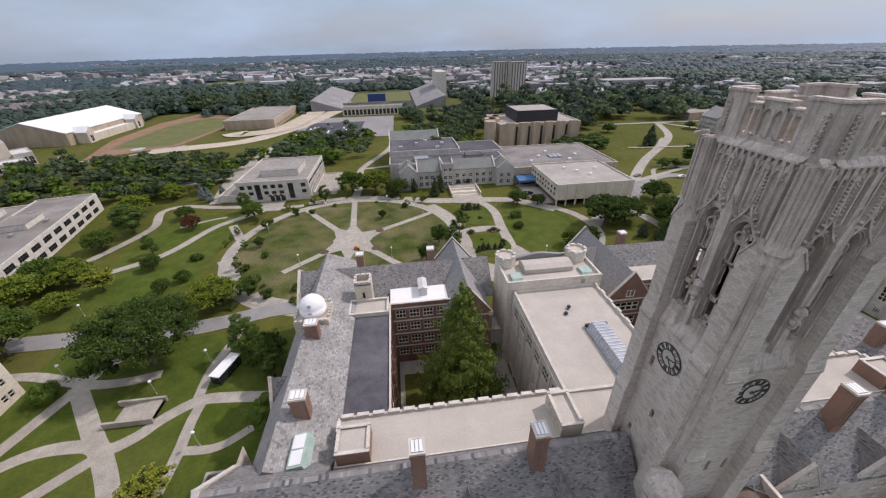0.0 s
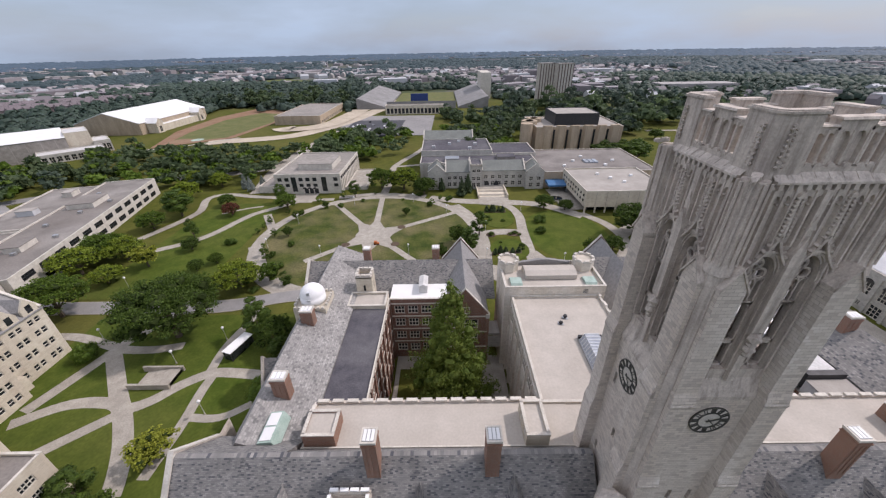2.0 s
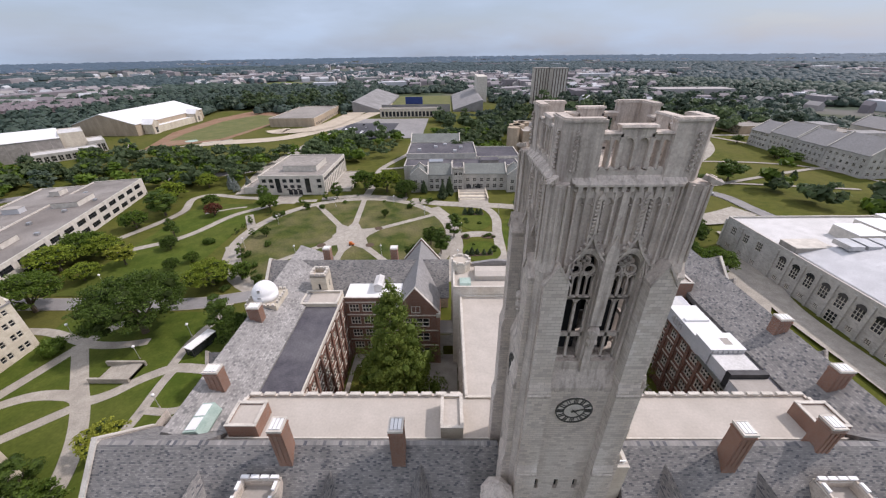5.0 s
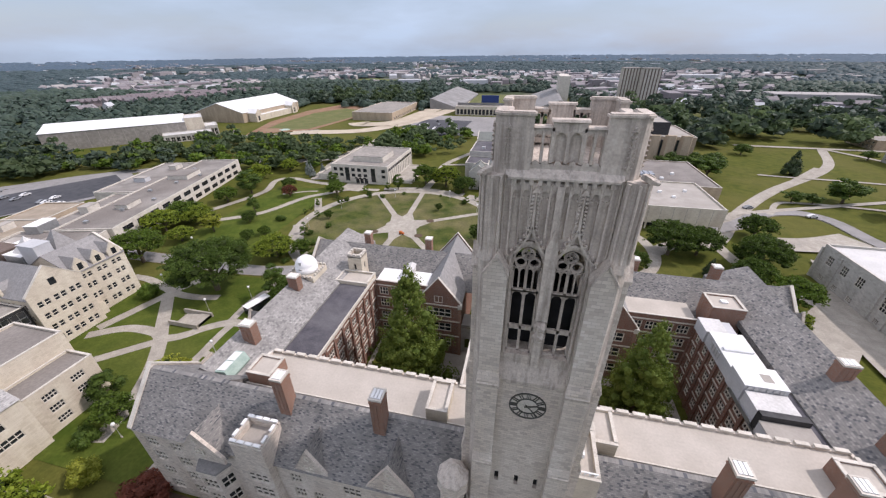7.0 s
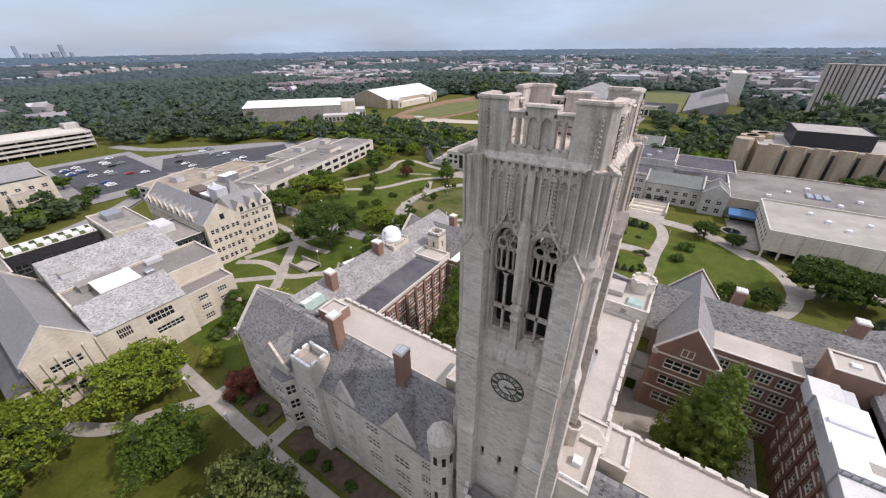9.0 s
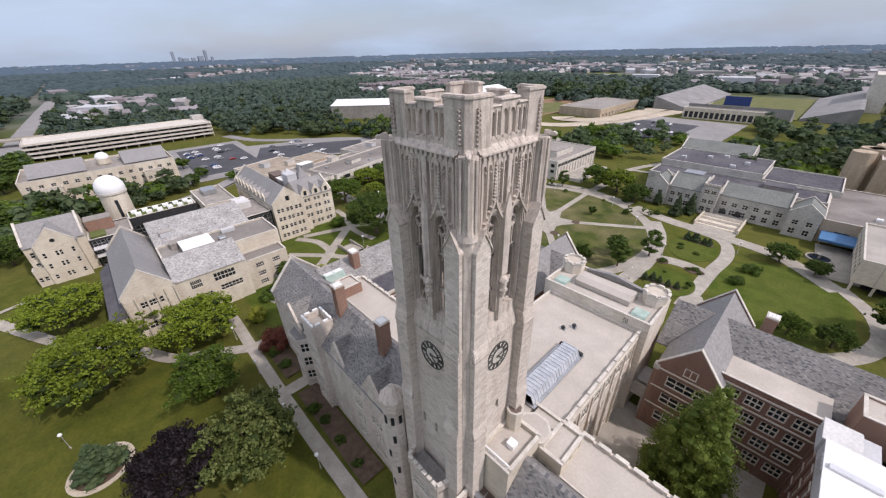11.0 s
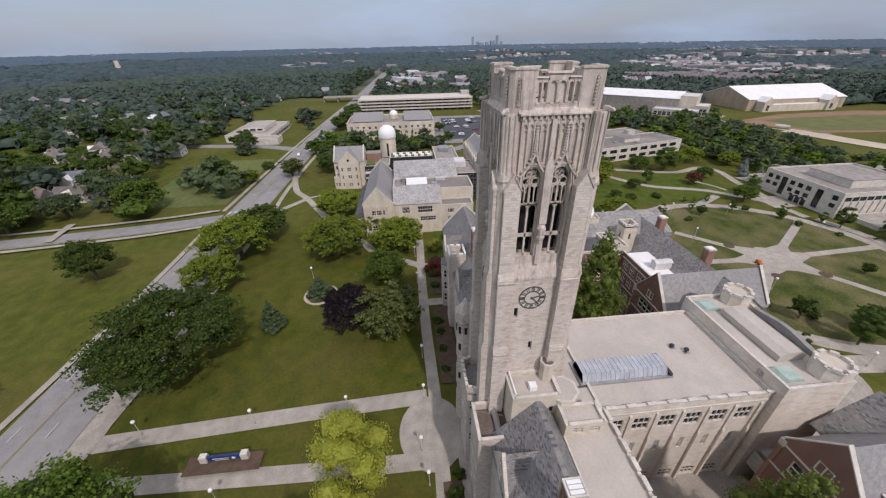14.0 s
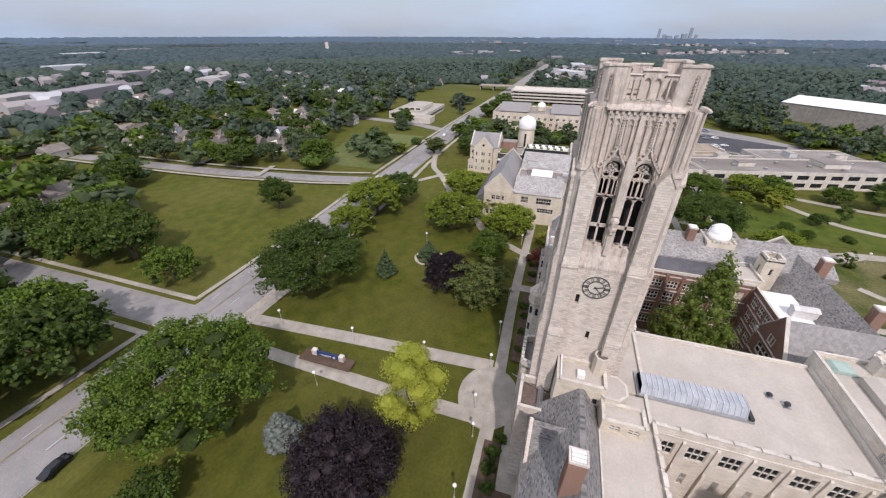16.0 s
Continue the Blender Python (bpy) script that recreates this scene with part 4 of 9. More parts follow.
def wall_dormer(x, y, ze, zt, w, yback):
    """A stone gable rising from the front wall, with its own small slate roof."""
    dm = thing("gable_dormer", "pale stone gable dormer with a small slate roof", "dormer", (x, y, ze), group="gable dormers")
    a, b = (x - w / 2, y), (x + w / 2, y)
    bm = bmesh.new()
    prism(bm, [(x - w / 2, ze - 1), (x + w / 2, ze - 1), (x + w / 2, ze + 0.2), (x, zt), (x - w / 2, ze + 0.2)], "y", y - 0.25, y + 0.1)
    part("gable_wall", bm, "limestone", dm)
    bm = bmesh.new()
    k = 0.16
    prism(bm, [(x - w / 2 - 0.1, ze + 0.1), (x, zt), (x, zt + k), (x - w / 2 - 0.1, ze + 0.1 + k)], "y", y - 0.31, y + 0.13)
    prism(bm, [(x, zt), (x + w / 2 + 0.1, ze + 0.1), (x + w / 2 + 0.1, ze + 0.1 + k), (x, zt + k)], "y", y - 0.31, y + 0.13)
    part("coping", bm, "limestone", dm)
    bm = bmesh.new()
    prism(bm, [(x - w / 2, ze - 0.5), (x, zt - 0.2), (x + w / 2, ze - 0.5)], "y", y + 0.102, yback)
    part("roof", bm, "slate", dm)
    inv = wmat(dm).inverted()
    f, p = window_meshes(1.5, 1.5, 2, 2, "frame_stone", 0.12, "glass")
    o = shared("window", f, dm, inv @ pose(x - 0.75, y - 0.32, ze + 0.3))
    shared("pane", p, o, Matrix())
    f, p = window_meshes(0.7, 0.9, 1, 1, "frame_stone", 0.12, "glass")
    o = shared("window", f, dm, inv @ pose(x - 0.35, y - 0.32, zt - 1.9))
    shared("pane", p, o, Matrix())


def half_hall(s):
    """West half for s > 0, mirrored for s < 0: front range, wing, rear range and courtyard faces."""
    # front range: wall, slate slope, terrace
    x0, x1 = span(-28.0, 22.5, s)
    front = sides(x0, x1, 18.3, 34.0)
    hs = []
    for cx, w, top in ((-25.2, 2.2, 4), (-20.6, 2.2, 4), (-0.9, 1.7, 4), (2.0, 1.5, 3), (7.4, 2.7, 4), (13.0, 3.0, 3), (17.6, 1.6, 4)):
        u = sx(cx, s) - x0
        hs += [(u - w / 2, u + w / 2, *v) for v in LEV4[:top]]
    bm = bmesh.new()
    wall_panel(bm, *front["S"], 0, 17.0, hs, 0.3)
    we = front["W"] if s > 0 else front["E"]
    hw = rows(15.7, 3, 1.8, LEV4, 3, 5)
    wall_panel(bm, *we, 0, 17.0, hw, 0.3)
    part("wall", bm, "limestone", hall)
    windows(hall, *front["S"], hs, 0.3, (3, 2), bar=0.12)
    windows(hall, *we, hw, 0.3, (2, 2), bar=0.12)
    bm = bmesh.new()
    prism(bm, [(18.0, 16.9), (24.0, 23.4), (24.6, 23.4), (24.6, 21.0), (18.6, 16.9)], "x", x0 + 0.4 if s > 0 else 37.0, x1 if s > 0 else x1 - 0.4)
    part("roof", bm, "slate", hall, "mottled grey slate slope")
    xa, xb = span(-27.9, -14.2, s)
    bm = bmesh.new()
    prism(bm, [(24.6, 23.4), (31.0, 17.0), (24.6, 17.0)], "x", xa, xb)
    part("roof", bm, "slate", hall)
    xg0, xg1 = span(-28.0, -27.5, s)
    bm = bmesh.new()
    prism(bm, [(18.2, 16.5), (31.0, 16.5), (31.0, 17.2), (24.4, 24.0), (18.2, 17.2)], "x", xg0, xg1)
    part("gable_wall", bm, "limestone", hall)
    bm = bmesh.new()
    prism(bm, [(18.0, 17.1), (24.4, 23.95), (24.4, 24.25), (18.0, 17.4)], "x", xg0 - 0.1, xg1 + 0.1)
    prism(bm, [(24.4, 23.95), (31.1, 17.1), (31.1, 17.4), (24.4, 24.25)], "x", xg0 - 0.1, xg1 + 0.1)
    part("coping", bm, "coping", hall)
    xa, xb = span(-14.0, 22.5, s)
    part("terrace_roof", box(bmesh.new(), xa, xb, 24.55, 34.0, 19.5, 20.0), "membrane", hall, "flat cream membrane roof terrace")
    bm = bmesh.new()
    prism(bm, [(24.61, 23.38), (27.0, 20.02), (24.61, 20.02)], "x", xa if s > 0 else 37.0, xb)
    part("roof", bm, "slate", hall, "short slate slope behind the ridge")
    part("kerb", box(bmesh.new(), xa, xb, 26.95, 27.15, 19.9, 20.3), "coping", hall)
    # courtyard face of the front range and its crenellated parapet
    cw0, cw1 = span(-14.0, 18.6, s)
    N = ((cw1, 34.2), (cw0, 34.2))
    bm = bmesh.new()
    wall_panel(bm, *N, 0, 20.0, [], 0.3)
    part("wall", bm, "brick", hall)
    crenel(hall, (cw0, 34.0), (cw1, 34.0), 20.0)
    xx = sx(-14.0, s)
    crenel(hall, (xx, 31.0), (xx, 34.0), 20.0)
    # brick penthouse on the terrace
    p0, p1 = span(-13.6, -9.4, s)
    ph = thing("roof_penthouse", "small brick roof penthouse with a cream flat roof on the terrace", "penthouse", ((p0 + p1) / 2, 28, 20))
    storey_block(ph, p0, p1, 27.3, 31.2, 20.0, 22.3, "chimney_brick", "membrane", parapet=0.2)
    # flat-roofed penthouse beside the tower
    p0, p1 = span(15.4, 18.4, s)
    ph = thing("roof_penthouse", "low pale stone penthouse with a cream roof beside the tower", "penthouse", ((p0 + p1) / 2, 29.5, 20))
    side = "E" if s < 0 else "W"
    storey_block(ph, p0, p1, 27.0, 32.3, 20.0, 22.4, "pale_stone", "membrane", {side: [(1.0, 2.4, 20.7, 21.7), (3.2, 4.6, 20.7, 21.7)]}, parapet=0.3)
    # wing: outer wall, slate slopes, flat dark strip, brick courtyard face
    w0, w1 = span(-25.9, -14.0, s)
    out = sides(w0, w1, 31.0, 80.0)["W" if s > 0 else "E"]
    ho = rows(49, 13, 1.9, LEV4[:3], 1, 1)
    bm = bmesh.new()
    wall_panel(bm, *out, 0, 15.7, ho, 0.3)
    part("wall", bm, "limestone", hall)
    windows(hall, *out, ho, 0.3, (2, 2), bar=0.12)
    bm = bmesh.new()
    prism(bm, [(sx(-26.4, s), 15.6), (sx(-22.2, s), 21.6), (sx(-14.2, s), 18.2), (sx(-14.2, s), 17.0), (sx(-26.0, s), 15.3)], "y", 27.0, 80.0)
    part("roof", bm, "slate" if s < 0 else "wing_slate", hall, "long mottled slate slope of the wing")
    for yy in (43.5, 66.0):
        bm = prism(bmesh.new(), [(yy - 2.6, 14.8), (yy + 2.6, 14.8), (yy, 19.6)], "x", *span(-26.1, -22.6, s))
        part("roof", bm, "slate", hall)
        bm = prism(bmesh.new(), [(yy - 2.7, 0), (yy + 2.7, 0), (yy + 2.7, 15.2), (yy, 20.0), (yy - 2.7, 15.2)], "x", *span(-26.6, -26.12, s))
        part("gable_wall", bm, "limestone", hall)
    f0, f1 = span(-14.2, -7.2, s)
    cside = "E" if s > 0 else "W"
    hcw = rows(28, 8, 2.3, LEV4, 1.0, 1.0)
    court = sides(f0, f1, 34.3, 62.3)[cside]
    bm = bmesh.new()
    wall_panel(bm, *court, 0, 17.6, hcw, 0.3)
    part("wall", bm, "brick", hall)
    windows(hall, *court, hcw, 0.3, (3, 2), bar=0.16)
    # stone piers and bands on the brick face
    xo = court[0][0]
    e = 0.28 if cside == "E" else -0.28
    for i in range(9):
        yy = 35.0 + i * 27 / 8
        part("pier", box(bmesh.new(), min(xo, xo + e), max(xo, xo + e), yy - 0.35, yy + 0.35, 0, 17.2), "brick", hall)
    bm = bmesh.new()
    for z in (5.2, 9.0, 12.7, 16.6):
        box(bm, min(xo, xo + e * 0.4), max(xo, xo + e * 0.4), 34.4, 62.2, z - 0.15, z + 0.15)
    part("band", bm, "frame_stone", hall)
    if s > 0:
        part("flat_roof", box(bmesh.new(), f0, f1 - 0.1, 34.4, 62.0, 17.2, 17.8), "dark_membrane", hall, "dark grey flat roof strip")
        bm = bmesh.new()
        box(bm, f1 - 0.1, f1 + 0.15, 34.4, 62.0, 17.5, 18.2)
        part("parapet", bm, "frame_stone", hall)
    else:
        part("flat_roof", box(bmesh.new(), f0 + 0.1, f1, 34.4, 45.0, 17.2, 17.9), "dark_membrane", hall, "dark grey flat roof strip")
        bm = bmesh.new()
        box(bm, f0 - 0.15, f0 + 0.1, 34.4, 62.0, 17.5, 17.9)
        part("parapet", bm, "frame_stone", hall)
    # rear range: slate roof along x, courtyard brick face, gable
    r0, r1 = span(-28.0, 16.5, s)
    gx = sx(9.4, s)
    back = sides(r0, r1, 66.5, 81.0)["N"]
    hb = rows(r1 - r0, 12, 2.0, LEV4[:3], 1.5, 1.5)
    bm = bmesh.new()
    wall_panel(bm, *back, 0, 14.6, hb, 0.3)
    endw = sides(r0, r1, 62.5, 81.0)["W" if s > 0 else "E"]
    wall_panel(bm, *endw, 0, 14.6, [], 0.3)
    part("wall", bm, "limestone", hall)
    windows(hall, *back, hb, 0.3, (3, 2), bar=0.12)
    gable_roof(hall, r0, r1, 66.5, 81.0, 14.6, 20.4, "x", ends=(True, True), parapets=(s > 0, s < 0))
    c0, c1 = span(-7.2, 6.0, s)
    ctop = 16.8
    cf = ((c0, 62.3), (c1, 62.3))
    hcf = rows(c1 - c0, 4, 2.3, ((2.2, 4.4), (6.0, 8.2), (9.8, 12.0), (13.4, 15.6)), 0.6, 0.6)
    bm = bmesh.new()
    wall_panel(bm, *cf, 0, ctop + 0.6, hcf, 0.3)
    part("wall", bm, "brick", hall)
    windows(hall, *cf, hcf, 0.3, (3, 2), bar=0.16)
    bm = bmesh.new()
    for z in (5.2, 9.0, 12.7, 16.2):
        box(bm, c0, c1, 62.18, 62.35, z - 0.15, z + 0.15)
    part("band", bm, "frame_stone", hall)
    part("terrace_roof", box(bmesh.new(), c0, c1, 62.35, 69.5, 16.2, ctop), "white_membrane" if s > 0 else "membrane", hall, "flat pale roof terrace")
    part("coping", box(bmesh.new(), c0, c1, 62.2, 62.6, ctop + 0.6, ctop + 0.75), "coping", hall)
    # projecting brick gable
    g0, g1 = gx - 4.9, gx + 4.9
    gs = sides(g0, g1, 59.2, 82.5)
    hg = [(2.0, 7.8, 11.6, 14.0), (2.0, 7.8, 7.4, 9.8), (2.0, 7.8, 2.8, 5.2)]
    bm = bmesh.new()
    wall_panel(bm, *gs["S"], 0, 15.2, hg, 0.3)
    wall_panel(bm, *gs["E"], 0, 15.2, [], 0.3)
    wall_panel(bm, *gs["W"], 0, 15.2, [], 0.3)
    part("wall", bm, "brick", hall)
    bm = bmesh.new()
    wall_panel(bm, *gs["N"], 0, 15.2, hg, 0.3)
    part("wall", bm, "limestone", hall)
    windows(hall, *gs["S"], hg, 0.3, (4, 2), bar=0.16)
    windows(hall, *gs["N"], hg, 0.3, (4, 2), bar=0.16)
    gable_roof(hall, g0, g1, 59.2, 82.5, 15.2, 21.4, "y", wall_mat="brick", roof_mat="slate_plain", parapets=(True, True), over=0.25)
    f, p = window_meshes(2.0, 1.9, 2, 1, "frame_stone", 0.16, "glass")
    o = shared("window", f, hall, wmat(hall).inverted() @ pose(gx - 1.0, 59.12, 15.6))
    shared("pane", p, o, Matrix())
    for ex in (g0, g1):
        part("kneeler", box(bmesh.new(), ex - 0.45, ex + 0.45, 59.0, 60.0, 14.4, 15.5), "coping", hall)
        part("quoin", box(bmesh.new(), ex - 0.32, ex + 0.32, 59.1, 59.5, 0, 14.4), "chimney_brick", hall)
    bm = bmesh.new()
    for z in (6.2, 10.6, 14.9):
        box(bm, g0, g1, 59.08, 59.25, z - 0.14, z + 0.14)
    part("band", bm, "frame_stone", hall)
    # link arch between the gable and the theatre
    l0, l1 = span(14.3, 18.8, s)
    bm = bmesh.new()
    wall_panel(bm, (l0, 60.6), (l1, 60.6), 0, 8.0, [(0.9, l1 - l0 - 0.9, 0.0, 4.6)], 1.0)
    box(bm, l0, l1, 61.6, 66.0, 7.2, 7.8)
    part("link_arch", bm, "grey_stone", hall, "grey stone arched passage to the courtyard")
    # chimneys
    for cx, cy in ((-3.4, 23.3), (10.4, 23.3)) if s > 0 else ((49.9, 22.9), (61.6, 24.4)):
        chimney(cx, cy, 22.2, 28.7 if cx < 60 else 27.6, 1.6, 1.8)
    for cx, cy, zt in ((-19.3, 35.5, 24.5), (-20.5, 51.2 if s > 0 else 47.4, 24.2)):
        chimney(sx(cx, s), cy, 19.6, zt, 2.2, 1.7)
    chimney(sx(3.0, s), 75.6, 18.8, 23.4, 1.7, 1.7)
    chimney(sx(-13.9, s), 75.6, 18.8, 23.4, 1.7, 1.7)
    # front gables and bays
    wall_dormer(sx(2.0, s), 18.45, 17.0, 21.6, 4.6, 23.6)
    wall_dormer(sx(13.0, s), 18.45, 17.0, 22.2, 6.2, 23.8)
    wall_dormer(sx(-14.2, s), 17.4, 16.8, 21.6, 7.0, 23.6)
    b0, b1 = span(-8.3, -3.6, s)
    bay = thing("bay_tower", "square stone bay tower with white battlements on the front", "bay tower", ((b0 + b1) / 2, 19.4, 0))
    hb = rows(b1 - b0, 1, 3.2, LEV4, 0.4, 0.4)
    storey_block(bay, b0, b1, 17.2, 21.2, 0, 21.4, "limestone", "dull_membrane", {"S": hb}, (3, 2), parapet=1.0, bar=0.12)
    crenel(bay, (b0, 17.4), (b1, 17.4), 21.5, 1.3, 0.26, 0.5, "white_paint")
    crenel(bay, (b0, 21.0), (b1, 21.0), 21.5, 1.3, 0.26, 0.5, "white_paint")
    crenel(bay, (b0 + 0.2, 17.6), (b0 + 0.2, 20.8), 21.5, 1.3, 0.26, 0.5, "white_paint")
    crenel(bay, (b1 - 0.2, 17.6), (b1 - 0.2, 20.8), 21.5, 1.3, 0.26, 0.5, "white_paint")
    # oriel bay under the wide gable
    o0, o1 = span(-17.0, -11.4, s)
    orl = thing("oriel_bay", "canted stone oriel bay with mullioned windows", "bay window", ((o0 + o1) / 2, 17.3, 0))
    pts = [(o0, 18.4), (o0 + 1.2, 16.4), (o1 - 1.2, 16.4), (o1, 18.4)]
    bm = bmesh.new()
    lev = ((2.2, 4.6), (6.0, 8.4), (9.8, 12.2))
    for i in range(3):
        L = math.dist(pts[i], pts[i + 1])
        wall_panel(bm, pts[i], pts[i + 1], 0, 13.6, [(0.3, L - 0.3, *v) for v in lev], 0.3)
    part("wall", bm, "limestone", orl)
    for i in range(3):
        L = math.dist(pts[i], pts[i + 1])
        windows(orl, pts[i], pts[i + 1], [(0.3, L - 0.3, *v) for v in lev], 0.3, (3 if i == 1 else 2, 2), bar=0.12)
    part("roof", prism(bmesh.new(), pts, "z", 13.6, 13.9), "slate_plain", orl)


for s in (1, -1):
    half_hall(s)

# west wing end: dome, stair tower, skylight
dome = thing("roof_dome", "small white observatory dome on the west wing", "dome", (-21.6, 57.6, 18))
bm = bmesh.new()
box(bm, -3.2, 3.2, -3.0, 3.0, -18, 3.2)
part("base", bm, "pale_stone", dome, local=True)
for i in range(-3, 4):
    for j in (-1, 1):
        part("merlon", box(bmesh.new(), i * 0.9 - 0.25, i * 0.9 + 0.25, j * 3.0 - 0.2, j * 3.0 + 0.2, 3.2, 3.7), "coping", dome, local=True)
        if abs(i) < 3:
            part("merlon", box(bmesh.new(), j * 3.1 - 0.2, j * 3.1 + 0.2, i * 0.86 - 0.25, i * 0.86 + 0.25, 3.2, 3.7), "coping", dome, local=True)
bm = bmesh.new()
bmesh.ops.create_uvsphere(bm, u_segments=24, v_segments=12, radius=2.5)
bmesh.ops.bisect_plane(bm, geom=bm.verts[:] + bm.edges[:] + bm.faces[:], plane_co=(0, 0, 0), plane_no=(0, 0, 1), clear_inner=True)
bmesh.ops.translate(bm, vec=(0, 0, 4.5), verts=bm.verts)
cone(bm, 0, 0, 3.1, 4.52, 2.5, 2.5, 24)
part("shell", bm, "white_paint", dome, "white painted metal shell", local=True, smooth=True)
bm = bmesh.new()
box(bm, -0.35, 0.35, -2.56, 0, 4.5, 4.9)
box(bm, -0.3, 0.3, -2.2, -1.4, 5.7, 6.4)
part("shutter", bm, "white_metal", dome, local=True)

stair = thing("stair_tower", "small pale stone stair tower with battlements", "tower", (-12.5, 65.2, 0))
storey_block(stair, -14.3, -10.8, 63.6, 67.0, 0, 22.4, "pale_stone", "membrane", {"S": [(1.4, 2.1, 18.6, 20.4)], "E": [(1.4, 2.1, 18.6, 20.4)]}, (1, 1), parapet=0.8)
for a, b in (((-14.3, 63.8), (-10.8, 63.8)), ((-14.3, 66.8), (-10.8, 66.8)), ((-14.1, 64.0), (-14.1, 66.6)), ((-11.0, 64.0), (-11.0, 66.6))):
    crenel(stair, a, b, 22.4, 1.2, 0.4, 0.5)
land = thing("stair_landing", "flat roofed landing block under the stair tower", "roof block", (-11, 61, 0))
storey_block(land, -15.5, -7.4, 58.6, 63.5, 12, 18.6, "pale_stone", "membrane", parapet=0.4)
mon = thing("roof_monitor", "white boxed roof monitor on the pale terrace", "roof unit", (0.2, 67, 16.8))
part("body", box(bmesh.new(), -0.9, 0.9, -1.6, 2.4, 0, 1.7), "lobby_white", mon, local=True)
part("lid", prism(bmesh.new(), [(-1.05, 1.69), (1.05, 1.69), (1.05, 1.85), (0, 2.3), (-1.05, 1.85)], "y", -1.75, 2.55), "lobby_white", mon, local=True)
sky1 = thing("roof_skylight", "green copper skylight with white panes on the slate slope", "skylight", (-18.2, 29.6, 19))
mS = pose(-18.4, 29.4, 20.5, 0, 23, 0)
part("body", prism(bmesh.new(), [(-1.3, -1.0), (1.5, -1.0), (1.5, 0.1), (0.3, 1.2), (-1.3, 0.25)], "y", -2.3, 2.3, mS), "copper_green", sky1)
for j in (-1, 1):
    part("pane", prism(bmesh.new(), [(-1.15, 0.36), (0.15, 1.12), (0.11, 1.2), (-1.19, 0.44)], "y", j * 1.08 - 0.95, j * 1.08 + 0.95, mS), "white_membrane", sky1)

# roof plant on the east wing
plant = thing("roof_plant_house", "grey metal attic storey with stepped white roofs along the east wing", "roof plant", (64.2, 48, 17))
for x0, x1, y0, y1, z, top in ((61.45, 65.0, 56.2, 60.4, 19.6, "lobby_white"), (61.75, 67.0, 47.2, 56.0, 19.9, "white_membrane"), (61.55, 67.4, 42.8, 47.0, 20.7, "white_membrane"), (61.75, 67.2, 38.8, 42.6, 19.8, "lobby_white"), (61.45, 67.6, 34.6, 37.6, 19.4, "dull_membrane")):
    part("attic_wall", box(bmesh.new(), x0, x1, y0, y1, 17.0, z - 0.12), "zinc", plant)
    bm = box(bmesh.new(), x0 - 0.12, x1 + 0.1, y0 - 0.05, y1 + 0.05, z - 0.14, z)
    bmesh.ops.bevel(bm, geom=bm.edges[:], offset=0.04, segments=1, affect="EDGES")
    part("roof", bm, top, plant)
part("link_wall", box(bmesh.new(), 61.9, 66.8, 34.7, 60.2, 16.9, 19.2), "zinc", plant)
part("step", box(bmesh.new(), 61.5, 67.6, 37.7, 38.7, 17.0, 20.3), "dark_metal", plant)
part("vent_hood", box(bmesh.new(), 62.1, 66.6, 51.0, 51.8, 19.85, 20.25), "white_metal", plant)
part("roof_hatch", box(bmesh.new(), 64.6, 66.0, 44.0, 45.6, 20.6, 20.74), "dull_membrane", plant)
for i in range(6):
    part("louvre", box(bmesh.new(), 61.9 + i * 0.86, 62.5 + i * 0.86, 42.66, 42.8, 19.9, 20.5), "steel", plant)
for i in range(4):
    part("blind_window", box(bmesh.new(), 61.66, 61.78, 51.0 + i * 0.8, 51.6 + i * 0.8, 17.9, 19.2), "white_metal", plant)
part("ridge_duct", box(bmesh.new(), 62.2, 67.4, 54.6, 55.4, 18.4, 19.3), "white_metal", plant)
part("lower_roof", box(bmesh.new(), 61.5, 68.8, 36.5, 45.2, 16.6, 17.4), "steel", plant)
ph = thing("roof_penthouse", "brick lift house with a pale flat roof and hatch", "penthouse", (66.5, 66, 17))
storey_block(ph, 64.6, 70.6, 62.8, 68.0, 15, 20.6, "chimney_brick", "membrane", parapet=0.25)
part("hatch", box(bmesh.new(), 67.0, 68.2, 65.0, 66.0, 20.3, 20.7), "white_paint", ph)

# theatre between the courtyards
th = thing("theatre_block", "flat-roofed limestone theatre block between the courtyards", "building", (XC, 46, 0))
hE = rows(25.5, 6, 2.5, ((14.9, 17.5),), 0.8, 0.8) + rows(25.5, 6, 0.8, ((9.0, 11.6),), 0.8, 0.8) + rows(25.5, 6, 2.2, ((1.0, 2.8),), 0.8, 0.8)
storey_block(th, 19.0, 37.2, 33.5, 59.2, 0, 20.2, "cream_stone", "membrane", {"E": hE, "W": hE}, (3, 2), parapet=0.35, bar=0.11)
for i in range(7):
    yy = 34.3 + i * (25.5 - 1.6) / 6
    for xo, e in ((37.2, 1), (19.0, -1)):
        part("buttress", prism(bmesh.new(), [(xo - e * 0.2, 0), (xo + e * 0.42, 0), (xo + e * 0.42, 12.6), (xo + e * 0.22, 13.1), (xo + e * 0.22, 18.2), (xo - e * 0.2, 18.8)], "y", yy - 0.18, yy + 0.18), "cream_stone", th)
for xo, e in ((37.2, 1), (19.0, -1)):
    part("string_course", box(bmesh.new(), min(xo, xo + e * 0.14), max(xo, xo + e * 0.14), 33.6, 59.1, 18.75, 18.95), "coping", th)
for i in range(9):
    part("merlon", box(bmesh.new(), 36.85, 37.35, 34.2 + i * 3.0, 35.6 + i * 3.0, 20.3, 20.56), "coping", th)
fb = thing("theatre_front_block", "raised front block with battlemented corner turrets behind the theatre", "building", (XC, 64, 0))
